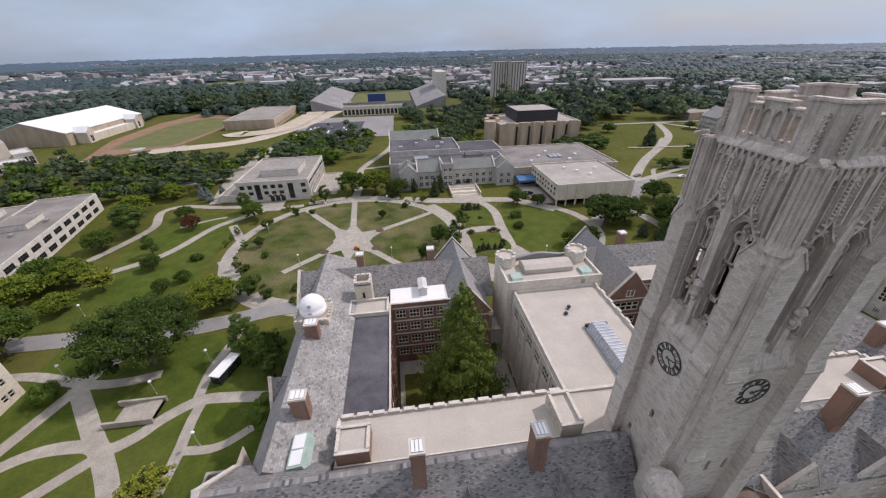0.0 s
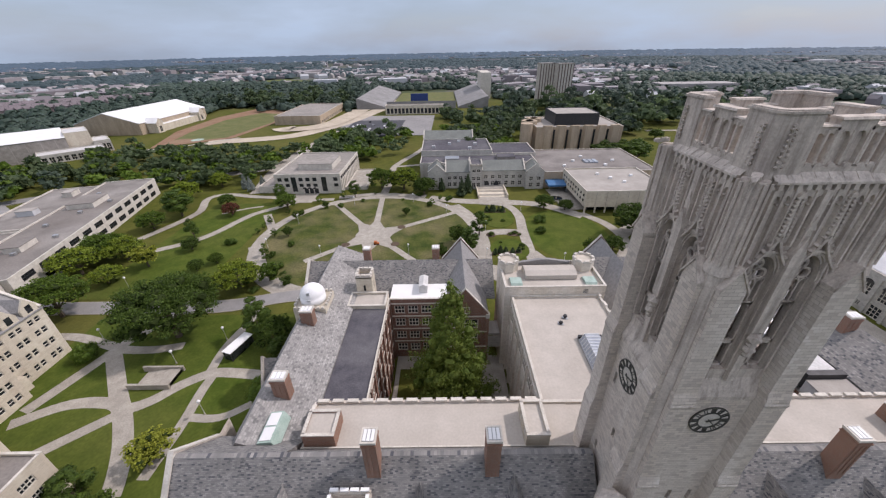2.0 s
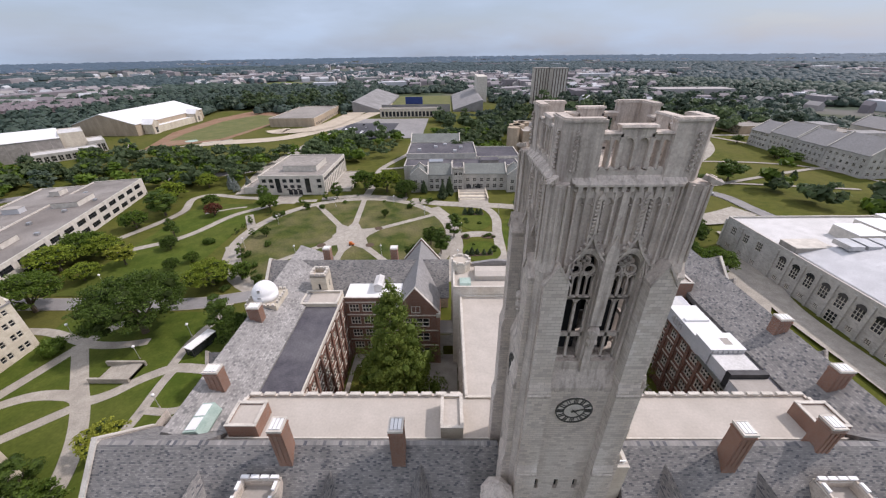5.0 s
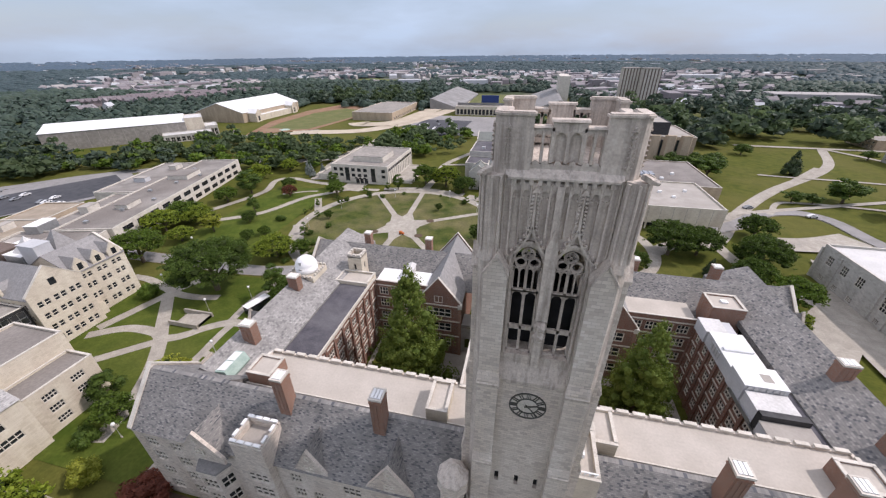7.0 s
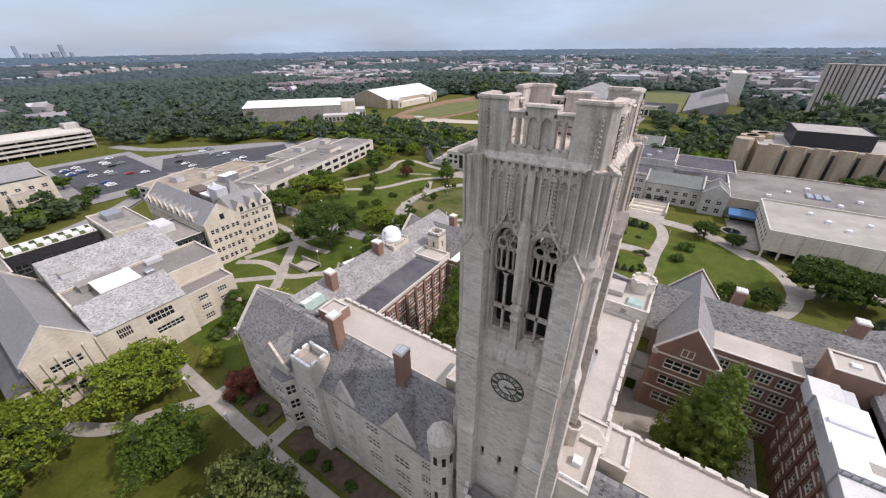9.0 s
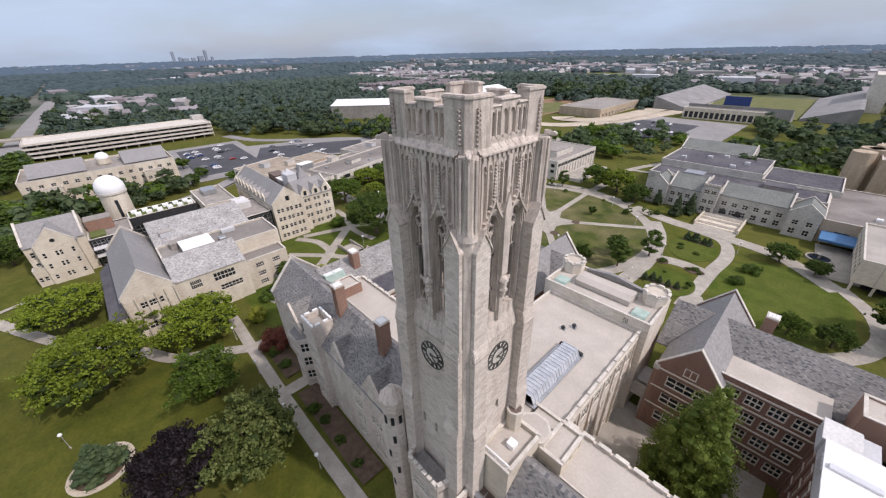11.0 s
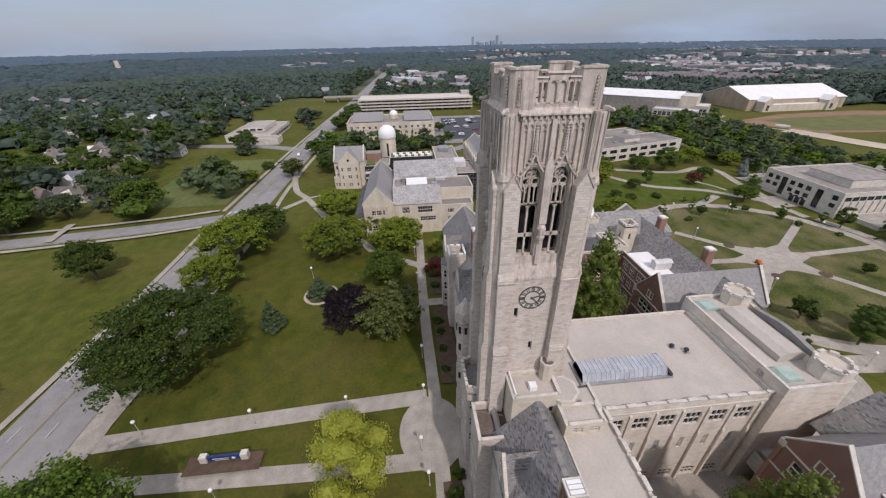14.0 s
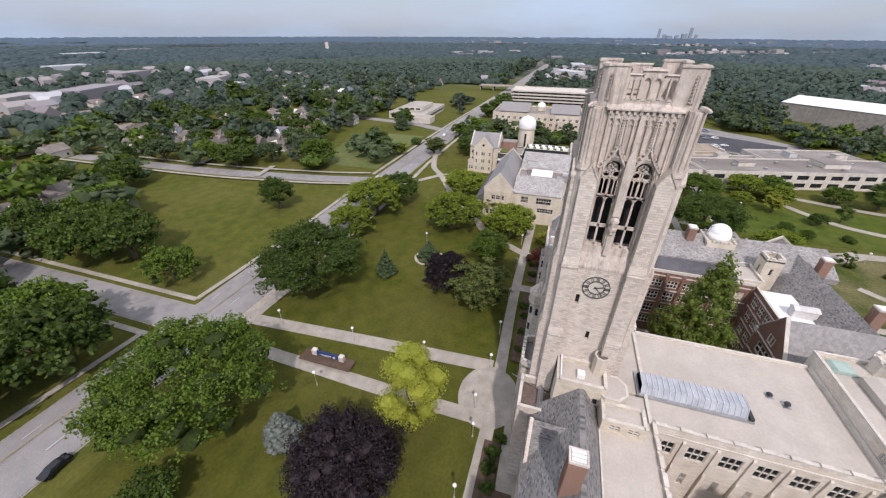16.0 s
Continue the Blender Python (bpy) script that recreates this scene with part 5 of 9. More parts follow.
storey_block(fb, 17.6, 38.4, 59.3, 69.5, 0, 22.3, "cream_stone", "membrane", {"N": rows(20.8, 5, 2.2, ((3, 7), (9.5, 14)), 2, 2), "S": [(16.2, 17.3, 20.4, 21.6)]}, (3, 3), parapet=0.5)
for cx in (19.4, 36.2):
    bm = bmesh.new()
    prism(bm, ngon(cx, 67.6, 2.3, 8, math.pi / 8), "z", 0, 24.0)
    part("turret", bm, "cream_stone", fb)
    bm = bmesh.new()
    for i in range(8):
        a = math.pi / 4 * i
        m = pose(cx, 67.6, 24.0, 0, 0, math.degrees(a))
        part("parapet", box(bmesh.new(), 1.75, 2.25, -0.9, 0.9, 0, 0.25, m), "coping", fb)
        part("merlon", box(bmesh.new(), 1.75, 2.25, -0.5, 0.5, 0.25, 0.55, m), "coping", fb)
part("vault_roof", prism(bmesh.new(), [(62.6, 21.9), (66.9, 21.9), (66.9, 22.9), (65.6, 23.5), (63.9, 23.5), (62.6, 22.9)], "x", 22.4, 33.4), "membrane", fb, "pale curved roof lantern")
part("rear_screen", prism(bmesh.new(), [(22.0, 22.0), (33.6, 22.0), (33.6, 22.5), (28.6, 23.3), (27.0, 23.3), (22.0, 22.5)], "y", 68.6, 69.4), "slate_plain", fb)
for x0, x1 in ((19.0, 21.4), (34.6, 37.0)):
    part("copper_roof", prism(bmesh.new(), [(60.2, 21.85), (63.4, 21.85), (62.9, 22.4), (60.7, 22.4)], "x", x0, x1), "copper_green", fb)

skl = thing("roof_skylight", "long ribbed translucent skylight on the theatre roof", "skylight", (30.6, 40, 20))
part("kerb", box(bmesh.new(), 28.6, 32.9, 32.6, 47.0, 19.8, 20.25), "steel", skl)
bm = bmesh.new()
prism(bm, [(28.9, 20.2), (32.5, 20.2), (31.9, 21.5), (29.5, 21.5)], "y", 33.0, 46.2)
part("panel", bm, "sky_glass", skl)
bm = bmesh.new()
for i in range(19):
    prism(bm, [(28.8, 20.2), (32.6, 20.2), (31.95, 21.6), (29.45, 21.6)], "y", 33.0 + i * 0.73, 33.09 + i * 0.73)
part("rib", bm, "white_metal", skl)
part("hatch_rail", box(bmesh.new(), 28.7, 32.8, 46.4, 46.9, 20.2, 20.7), "dark_metal", skl)
for x, y, h in ((28.15, 52.5, 0.7), (26.9, 50.9, 0.5)):
    v = thing("roof_vent", "small dark roof vent on the cream membrane", "vent", (x, y, 19.85), group="roof vents")
    bm = bmesh.new()
    cone(bm, 0, 0, 0, h * 0.7, 0.22, 0.22, 10)
    cone(bm, 0, 0, h * 0.6, h, 0.42, 0.3, 10)
    part("cowl", bm, "dark_metal", v, local=True)
    part("flashing", box(bmesh.new(), -0.5, 0.5, -0.5, 0.5, 0, 0.05), "steel", v, local=True)

# flat roof between the tower and the theatre
part("link_roof", box(bmesh.new(), 18.4, 32.6, 27.6, 33.5, 19.0, 19.9), "membrane", th, "flat cream roof strip behind the tower")
part("link_wall", box(bmesh.new(), 18.6, 37.0, 28.2, 33.4, 0, 19.0), "pale_stone", th)

# ---- the bell tower ----
TX, TY = 27.85, 23.4
tower = thing("bell_tower", "tall gothic limestone bell tower with clocks and open traceried belfry", "tower", (TX, TY, 0))


def tpart(name, bm, k, material="carved_stone", label="", smooth=False):
    """A piece of the south face, in the tower's own axes, turned by k quarters."""
    bmesh.ops.transform(bm, matrix=pose(0, 0, 0, 0, 0, 90 * k), verts=bm.verts)
    return part(name, bm, material, tower, label, local=True, smooth=smooth)


def pointed(cx, w, z0, z1, n=8):
    """The outline of a pointed arch of width w, springing at z0, apex z1, from left to right."""
    h = z1 - z0
    out = []
    for i in range(n + 1):
        t = i / n
        out.append((cx - w / 2 * math.cos(t * math.pi / 2) ** 0.9, z0 + h * math.sin(t * math.pi / 2) ** 0.95))
    return out + [(2 * cx - x, z) for x, z in out[-2::-1]]


def arch_fill(bm, cx, w, z0, z1, ztop, y0, y1):
    """Stone between a rectangular opening's top and a pointed arch."""
    p = pointed(cx, w, z0, z1)
    half = len(p) // 2
    prism(bm, [(cx - w / 2, ztop)] + p[:half + 1] + [(cx, ztop)], "y", y0, y1)
    prism(bm, [(cx, ztop)] + p[half:] + [(cx + w / 2, ztop)], "y", y0, y1)


def ring(bm, cx, cz, r, t, y0, y1, k=16):
    for i in range(k):
        a, b = 2 * math.pi * i / k, 2 * math.pi * (i + 1) / k
        q = [(cx + rr * math.cos(x), cz + rr * math.sin(x)) for rr, x in ((r - t, a), (r + t, a), (r + t, b), (r - t, b))]
        prism(bm, q, "y", y0, y1)


def crocket_spire(bm, cx, y, z0, z1, w, n):
    """A slim tapering pinnacle with leaf knobs up its sides."""
    cone(bm, cx, y, z0, z1, w * 0.55, w * 0.22, 6)
    knobs = []
    for i in range(n):
        z = z0 + (z1 - z0) * (i + 0.5) / n
        r = w * (0.95 - 0.35 * i / n)
        for d in (-1, 1):
            m = pose(cx + d * r * 0.8, y - 0.06, z, 0, d * 35, 0)
            q = min(0.085, w * 0.3)
            knobs.append(box(bmesh.new(), -q, q, -q * 1.2, q, -q * 0.8, q * 0.8, m))
    m = pose(cx, y, z1, 0, 45, 0)
    q = min(0.15, w * 0.45)
    knobs.append(box(bmesh.new(), -q, q, -q, q, -q, q, m))
    return knobs


H1, H2 = 4.75, 4.35  # half widths: clock stage, belfry and crown
WIN = (-1.5, 1.5)
for k in range(4):
    # shaft walls
    bm = bmesh.new()
    lan = [(H1 + x - 0.22, H1 + x + 0.22, 24.3, 26.0) for x in (-2.1, 0.0, 2.0)] if k in (0, 2) else [(H1 - 2.1, H1 - 1.6, 34.2, 35.7), (H1 + 0.3, H1 + 0.8, 28.3, 29.8), (H1 - 1.9, H1 - 1.4, 23.0, 24.4)]
    wall_panel(bm, (-H1, -H1), (H1, -H1), 0, 40.2, lan, 0.5)
    tpart("shaft_wall", bm, k, "limestone")
    for h in lan:
        tpart("lancet_pane", box(bmesh.new(), h[0] - H1 + 0.02, h[1] - H1 - 0.02, -H1 + 0.42, -H1 + 0.5, h[2], h[3]), k, "louvre_dark")
    # sloped offset above the clock, with string course
    bm = bmesh.new()
    prism(bm, [(-H1 - 0.12, 39.9), (-H1 - 0.12, 40.25), (-H2 + 0.3, 42.9), (-H2 + 0.3, 39.9)], "x", -3.0, 3.0)
    tpart("offset_course", bm, k)
    # belfry wall with two tall openings
    holes = [(H2 + cx - 1.05, H2 + cx + 1.05, 42.9, 53.4) for cx in WIN]
    bm = bmesh.new()
    wall_panel(bm, (-H2, -H2), (H2, -H2), 40.2, 58.4, holes, 1.0)
    tpart("belfry_wall", bm, k)
    for cx in WIN:
        bm = bmesh.new()
        arch_fill(bm, cx, 2.1, 51.4, 53.3, 53.4, -H2 + 0.02, -H2 + 0.95)
        tpart("arch_head", bm, k)
        # moulded hood over the arch
        bm = bmesh.new()
        for w, dz, yy in ((2.3, 0.1, -H2 - 0.12), (2.6, 0.3, -H2 - 0.22)):
            p, q = pointed(cx, w, 51.2, 53.4 + dz), pointed(cx, w + 0.22, 51.2, 53.56 + dz)
            for i in range(len(p) - 1):
                prism(bm, [p[i], p[i + 1], q[i + 1], q[i]], "y", yy, -H2 + 0.02)
        for sgn in (-1, 1):
            box(bm, cx + sgn * 1.12 - 0.09, cx + sgn * 1.12 + 0.09, -H2 - 0.14, -H2 + 0.02, 43.0, 51.3)
        tpart("hood_mould", bm, k)
        # tracery: mullions, transoms, heads, quatrefoil circles
        bm = bmesh.new()
        y0, y1 = -H2 + 0.42, -H2 + 0.64
        box(bm, cx - 0.11, cx + 0.11, y0, y1, 42.9, 51.6)
        for sgn in (-1, 1):
            box(bm, cx + sgn * 1.0 - 0.1, cx + sgn * 1.0 + 0.1, y0, y1, 42.9, 51.4)
            box(bm, cx + sgn * 0.52 - 0.06, cx + sgn * 0.52 + 0.06, y0, y1, 49.3, 51.2)
        for z, t in ((45.5, 0.2), (49.2, 0.14), (43.0, 0.12)):
            box(bm, cx - 1.05, cx + 1.05, y0, y1, z - t, z + t)
        for sgn in (-1, 1):
            p = pointed(cx + sgn * 0.52, 0.9, 48.3, 49.1, 5)
            for i in range(len(p) - 1):
                prism(bm, [p[i], p[i + 1], (p[i + 1][0], 49.2), (p[i][0], 49.2)], "y", y0, y1)
            for s2 in (-1, 1):
                p = pointed(cx + sgn * 0.52 + s2 * 0.26, 0.42, 50.7, 51.2, 4)
                for i in range(len(p) - 1):
                    prism(bm, [p[i], p[i + 1], (p[i + 1][0], 51.3), (p[i][0], 51.3)], "y", y0, y1)
            ring(bm, cx + sgn * 0.5, 51.75, 0.4, 0.08, y0, y1, 12)
        ring(bm, cx, 52.5, 0.44, 0.08, y0, y1, 14)
        for a in range(4):
            ring(bm, cx + 0.22 * math.cos(a * math.pi / 2), 52.5 + 0.22 * math.sin(a * math.pi / 2), 0.16, 0.04, y0, y1, 8)
        tpart("tracery", bm, k)
        # louvred sound chamber behind the lower lights
        bm = bmesh.new()
        box(bm, cx - 1.02, cx + 1.02, -H2 + 1.7, -H2 + 1.8, 42.9, 49.0)
        tpart("louvre_screen", bm, k, "louvre_dark")
        # crocketed ogee gable rising from the arch through the panels
        bm = bmesh.new()
        knobs = crocket_spire(bm, cx, -H2 - 0.25, 55.0, 57.7, 0.32, 10)
        tpart("spirelet", bm, k)
        bm = bmesh.new()
        for sgn in (-1, 1):
            q = [(cx + sgn * 1.38 * (1 - t) ** 1.7, 52.5 + 2.7 * t) for t in (0, 0.15, 0.3, 0.45, 0.6, 0.8, 1.0)]
            for i in range(6):
                (xa, za), (xb, zb) = q[i], q[i + 1]
                prism(bm, [(xa - 0.09, za), (xa + 0.09, za), (xb + 0.09, zb), (xb - 0.09, zb)], "y", -H2 - 0.36, -H2 + 0.01)
                knobs.append(box(bmesh.new(), -0.09, 0.09, -0.13, 0.13, -0.09, 0.09, pose(xa + sgn * 0.16, -H2 - 0.26, za + 0.16, 20, sgn * 45, 0)))
        bmesh.ops.remove_doubles(bm, verts=bm.verts[:], dist=0.01)
        tpart("ogee_gable", bm, k)
        for q in knobs:
            tpart("crocket", q, k)
    # central pier between the windows with a carved figure corbel
    bm = bmesh.new()
    prism(bm, [(-0.42, -H2 - 0.55), (0.42, -H2 - 0.55), (0.42, -H2 + 0.02), (-0.42, -H2 + 0.02)], "z", 47.2, 53.6)
    prism(bm, [(-0.3, -H2 - 0.4), (0.3, -H2 - 0.4), (0.3, -H2 + 0.02), (-0.3, -H2 + 0.02)], "z", 42.0, 47.2)
    prism(bm, [(-0.42, 53.6), (0.42, 53.6), (0, 55.0)], "y", -H2 - 0.55, -H2 + 0.02)
    tpart("pier", bm, k)
    bm = bmesh.new()
    for z, w in ((46.6, 0.55), (46.1, 0.42), (45.6, 0.5), (45.1, 0.34)):
        bmesh.ops.create_icosphere(bm, subdivisions=1, radius=w, matrix=pose(0, -H2 - 0.45, z, 20, 30, 15))
    tpart("carved_corbel", bm, k)
    # blind panels: deep mullions, cusped heads, a flat pilaster in the middle
    for i in range(11):
        x = -3.1 + 6.2 * i / 10
        if i == 5:
            continue
        zb = 54.2 if abs(abs(x) - 1.5) < 0.9 else 52.2
        bm = bmesh.new()
        prism(bm, [(x - 0.1, -H2 + 0.01), (x - 0.06, -H2 - 0.26), (x + 0.06, -H2 - 0.26), (x + 0.1, -H2 + 0.01)], "z", zb, 58.0)
        tpart("mullion", bm, k)
    for i in range(10):
        bm = bmesh.new()
        x = -3.1 + 6.2 * (i + 0.5) / 10
        p = pointed(x, 0.46, 57.0, 57.6, 4)
        for j in range(len(p) - 1):
            prism(bm, [p[j], p[j + 1], (p[j + 1][0], 58.05), (p[j][0], 58.05)], "y", -H2 - 0.2, -H2 + 0.01)
        for sgn in (-1, 1):
            box(bm, -0.06, 0.06, -0.1, 0.1, -0.06, 0.06, pose(x + sgn * 0.17, -H2 - 0.1, 57.05, 0, 45, 0))
        tpart("cusped_head", bm, k)
    bm = bmesh.new()
    prism(bm, [(-0.24, -H2 + 0.01), (-0.24, -H2 - 0.38), (0.24, -H2 - 0.34), (0.24, -H2 + 0.01)], "z", 53.6, 58.0)
    prism(bm, [(-0.3, 55.4), (0.3, 55.4), (0, 56.3)], "y", -H2 - 0.42, -H2)
    tpart("pilaster", bm, k)
    # cornice with corbel table
    bm = bmesh.new()
    prism(bm, [(-H2 + 0.1, 58.38), (-H2 - 0.46, 58.38), (-H2 - 0.46, 58.52), (-H2 + 0.02, 58.98), (-H2 + 0.1, 58.98)], "x", -3.4, 3.4)
    prism(bm, [(-H2 + 0.1, 57.98), (-H2 - 0.2, 57.98), (-H2 - 0.12, 58.14), (-H2 + 0.1, 58.14)], "x", -3.3, 3.3)
    tpart("cornice", bm, k)
    for i in range(9):
        x = -3.2 + 0.8 * i
        tpart("cornice_block", prism(bmesh.new(), [(-H2 - 0.40, 58.585), (-H2 - 0.31, 58.70), (-H2 + 0.01, 59.01), (-H2 + 0.01, 58.90)], "x", x - 0.37, x + 0.37), k)
    for i in range(12):
        x = -3.0 + 6.0 * i / 11
        tpart("corbel", box(bmesh.new(), x - 0.14, x + 0.14, -H2 - 0.36, -H2, 58.0, 58.36), k)
    # crown arcade: pairs of open lights either side of a panelled middle, stepped parapet
    ya, yb = -H2 + 0.05, -H2 + 0.7
    tpart("arcade_sill", box(bmesh.new(), -2.1, 2.1, ya - 0.05, yb, 58.9, 59.3), k)
    for cx in (-1.8, -1.22, -0.44, 0.44, 1.22, 1.8):
        tpart("sill_scallop", prism(bmesh.new(), [(cx - 0.24, 59.28), (cx + 0.24, 59.28), (cx + 0.16, 59.46), (cx, 59.54), (cx - 0.16, 59.46)], "y", ya - 0.12, ya + 0.1), k)
    for sgn in (-1, 1):
        bm = bmesh.new()
        xs = (0.95, 1.5, 2.08)
        for x, w in zip(xs, (0.1, 0.1, 0.08)):
            prism(bm, [(sgn * x - w, ya), (sgn * x + w, ya), (sgn * x + w * 0.6, ya - 0.1), (sgn * x - w * 0.6, ya - 0.1)], "z", 59.4, 61.3)
            box(bm, sgn * x - w, sgn * x + w, ya, yb - 0.15, 59.4, 61.3)
        for x0, x1 in ((0.95, 1.5), (1.5, 2.08)):
            p = pointed(sgn * (x0 + x1) / 2, x1 - x0, 60.5, 61.15, 5)
            for j in range(len(p) - 1):
                prism(bm, [p[j], p[j + 1], (p[j + 1][0], 61.297), (p[j][0], 61.297)], "y", ya + 0.01, yb - 0.15)
        tpart("open_light", bm, k)
        tpart("parapet", box(bmesh.new(), min(sgn * 0.86, sgn * 2.1), max(sgn * 0.86, sgn * 2.1), ya, yb, 61.3, 61.5), k)
        tpart("coping", prism(bmesh.new(), [(ya - 0.14, 61.502), (ya - 0.06, 61.6), (yb, 61.6), (yb + 0.08, 61.502)], "x", min(sgn * 1.02, sgn * 2.1), max(sgn * 1.02, sgn * 2.1)), k)
    bm = bmesh.new()
    box(bm, -0.86, 0.86, ya + 0.22, yb, 59.4, 61.3)
    for x in (-0.88, 0.0, 0.88):
        box(bm, x - 0.1, x + 0.1, ya - 0.06, ya + 0.23, 59.4, 61.3)
    for cx in (-0.44, 0.44):
        p = pointed(cx, 0.7, 60.6, 61.25, 5)
        for j in range(len(p) - 1):
            prism(bm, [p[j], p[j + 1], (p[j + 1][0], 61.297), (p[j][0], 61.297)], "y", ya + 0.01, ya + 0.23)
    tpart("niche_panel", bm, k)
    tpart("parapet", box(bmesh.new(), -1.0, 1.0, ya, yb, 61.3, 61.86), k)
    tpart("coping", prism(bmesh.new(), [(ya - 0.14, 61.862), (ya - 0.06, 62.0), (yb, 62.0), (yb + 0.08, 61.862)], "x", -1.1, 1.1), k)
    # corner pier of the crown, chamfered, with slim crocketed shafts
    bm = bmesh.new()
    c = H2 + 0.12
    prism(bm, [(c, -2.1), (c, -c + 0.4), (c - 0.4, -c), (2.1, -c), (2.1, -c + 0.62), (c - 0.62, -c + 0.62), (c - 0.62, -2.1)], "z", 58.3, 62.2)
    tpart("crown_pier", bm, k)
    bm = bmesh.new()
    d = c + 0.09
    prism(bm, [(d, -2.0), (d, -d + 0.4), (d - 0.4, -d), (2.0, -d), (2.0, -c + 0.7), (c - 0.7, -c + 0.7), (c - 0.7, -2.0)], "z", 62.2, 62.34)
    prism(bm, [(c, -2.1), (c, -c + 0.42), (c - 0.42, -c), (2.1, -c), (2.1, -c + 0.62), (c - 0.62, -c + 0.62), (c - 0.62, -2.1)], "z", 62.34, 62.42)
    tpart("coping", bm, k)
    bm = bmesh.new()
    knobs = crocket_spire(bm, 3.6, -c - 0.06, 59.2, 61.6, 0.22, 8)
    tpart("pinnacle", bm, k)
    bm = bmesh.new()
    knobs += crocket_spire(bm, -3.6, -c - 0.06, 59.2, 61.6, 0.22, 8)
    tpart("pinnacle", bm, k)
    for q in knobs:
        tpart("crocket", q, k)
    # corner shafts and gargoyle
    bm = bmesh.new()
    cone(bm, H2 + 0.05, -H2 - 0.05, 20, 58.6, 0.85, 0.75, 8, math.pi / 8)
    for a in range(8):
        an = math.pi / 4 * a
        tpart("colonnette", cone(bmesh.new(), H2 + 0.05 + 0.8 * math.cos(an), -H2 - 0.05 + 0.8 * math.sin(an), 53.0, 58.5, 0.1, 0.1, 5), k)
    cone(bm, H2 + 0.05, -H2 - 0.05, 52.3, 53.2, 0.93, 0.78, 8, math.pi / 8)
    tpart("corner_shaft", bm, k)
    bm = bmesh.new()
    mg = pose(H2 + 0.5, -H2 - 0.5, 58.85, 0, 15, -45) @ Matrix.Diagonal((0.85, 0.5, 0.55, 1))
    box(bm, -0.5, 0.45, -0.38, 0.38, -0.3, 0.25, mg)
    bmesh.ops.create_icosphere(bm, subdivisions=1, radius=0.38, matrix=mg @ pose(0.5, 0, 0.05))
    for sgn in (-1, 1):
        box(bm, -0.3, 0.2, sgn * 0.42 - 0.08, sgn * 0.42 + 0.08, -0.1, 0.35, mg)
    tpart("gargoyle", bm, k)
    # buttresses: three stages and a gabled head
    for sgn in (-1, 1):
        cx = sgn * 3.72
        bm = bmesh.new()
        for z0, z1, w, o, o2 in ((0, 30.0, 0.98, 5.98, 5.76), (30.0, 41.2, 0.93, 5.74, 5.52), (41.2, 51.4, 0.86, 5.5, 5.5)):
            prism(bm, [(-4.0, z0), (-o, z0), (-o, z1 - 0.6), (-o2, z1 + 0.3), (-4.0, z1 + 0.3)] if o2 != o else [(-4.0, z0), (-o, z0), (-o, z1), (-4.0, z1)], "x", cx - w, cx + w)
        prism(bm, [(cx - 0.86, 51.4), (cx + 0.86, 51.4), (cx, 52.9)], "y", -5.5, -4.3)
        tpart("buttress", bm, k, "limestone")
        bm = bmesh.new()
        prism(bm, [(cx - 0.96, 51.25), (cx, 52.9), (cx, 53.15), (cx - 0.96, 51.5)], "y", -5.62, -4.3)
        prism(bm, [(cx, 52.9), (cx + 0.96, 51.25), (cx + 0.96, 51.5), (cx, 53.15)], "y", -5.62, -4.3)
        tpart("gable_cap", bm, k)
        for z, o in ((29.6, 5.99), (40.8, 5.75)):
            tpart("weathering", prism(bmesh.new(), [(-o, z - 0.85), (-o - 0.06, z - 0.55), (-o + 0.3, z + 0.1), (-o + 0.3, z - 0.85)], "x", cx - 1.0, cx + 1.0), k)
    # clock: dial, rim, numerals as plain strokes, pointers
    zc = 37.2
    bm = bmesh.new()
    prism(bm, ngon(0, zc, 1.62, 32), "y", -H1 - 0.05, -H1 + 0.02)
    tpart("clock_dial", bm, k, "dial_stone")
    bm = bmesh.new()
    ring(bm, 0, zc, 1.62, 0.05, -H1 - 0.14, -H1 - 0.03, 32)
    ring(bm, 0, zc, 0.95, 0.04, -H1 - 0.14, -H1 - 0.03, 28)
    for i in range(12):
        a = 2 * math.pi * i / 12
        for o, w in (((-0.11, 0.034), (0.11, 0.034)) if i % 3 else ((-0.15, 0.03), (0.0, 0.03), (0.15, 0.03))):
            m = pose(0, 0, zc) @ Matrix.Rotation(a, 4, "Y")
            box(bm, o - w, o + w, -H1 - 0.13, -H1 - 0.04, 0.98, 1.58, m)
    tpart("clock_ring", bm, k, "bronze")
    bm = bmesh.new()
    for ang, L, w in ((72, 0.95, 0.07), (138, 1.4, 0.05)):
        m = pose(0, 0, zc) @ Matrix.Rotation(radians(ang), 4, "Y")
        box(bm, -w, w, -H1 - 0.2, -H1 - 0.15, -0.3, L, m)
    tpart("clock_pointer", bm, k, "bronze")

part("belfry_floor", box(bmesh.new(), -4.2, 4.2, -4.2, 4.2, 42.2, 42.8), "carved_stone", tower, local=True)
part("crown_floor", box(bmesh.new(), -4.2, 4.2, -4.2, 4.2, 58.0, 58.7), "carved_stone", tower, local=True)

# ---- campus buildings round the hall ----
BLOCKED = [(-32, 88, 14, 84)]


def building(name, label, x0, x1, y0, y1, group=""):
    BLOCKED.append((min(x0, x1) - 2, max(x0, x1) + 2, min(y0, y1) - 2, max(y0, y1) + 2))
    return thing(name, label, "building", ((x0 + x1) / 2, (y0 + y1) / 2, 0), group=group)


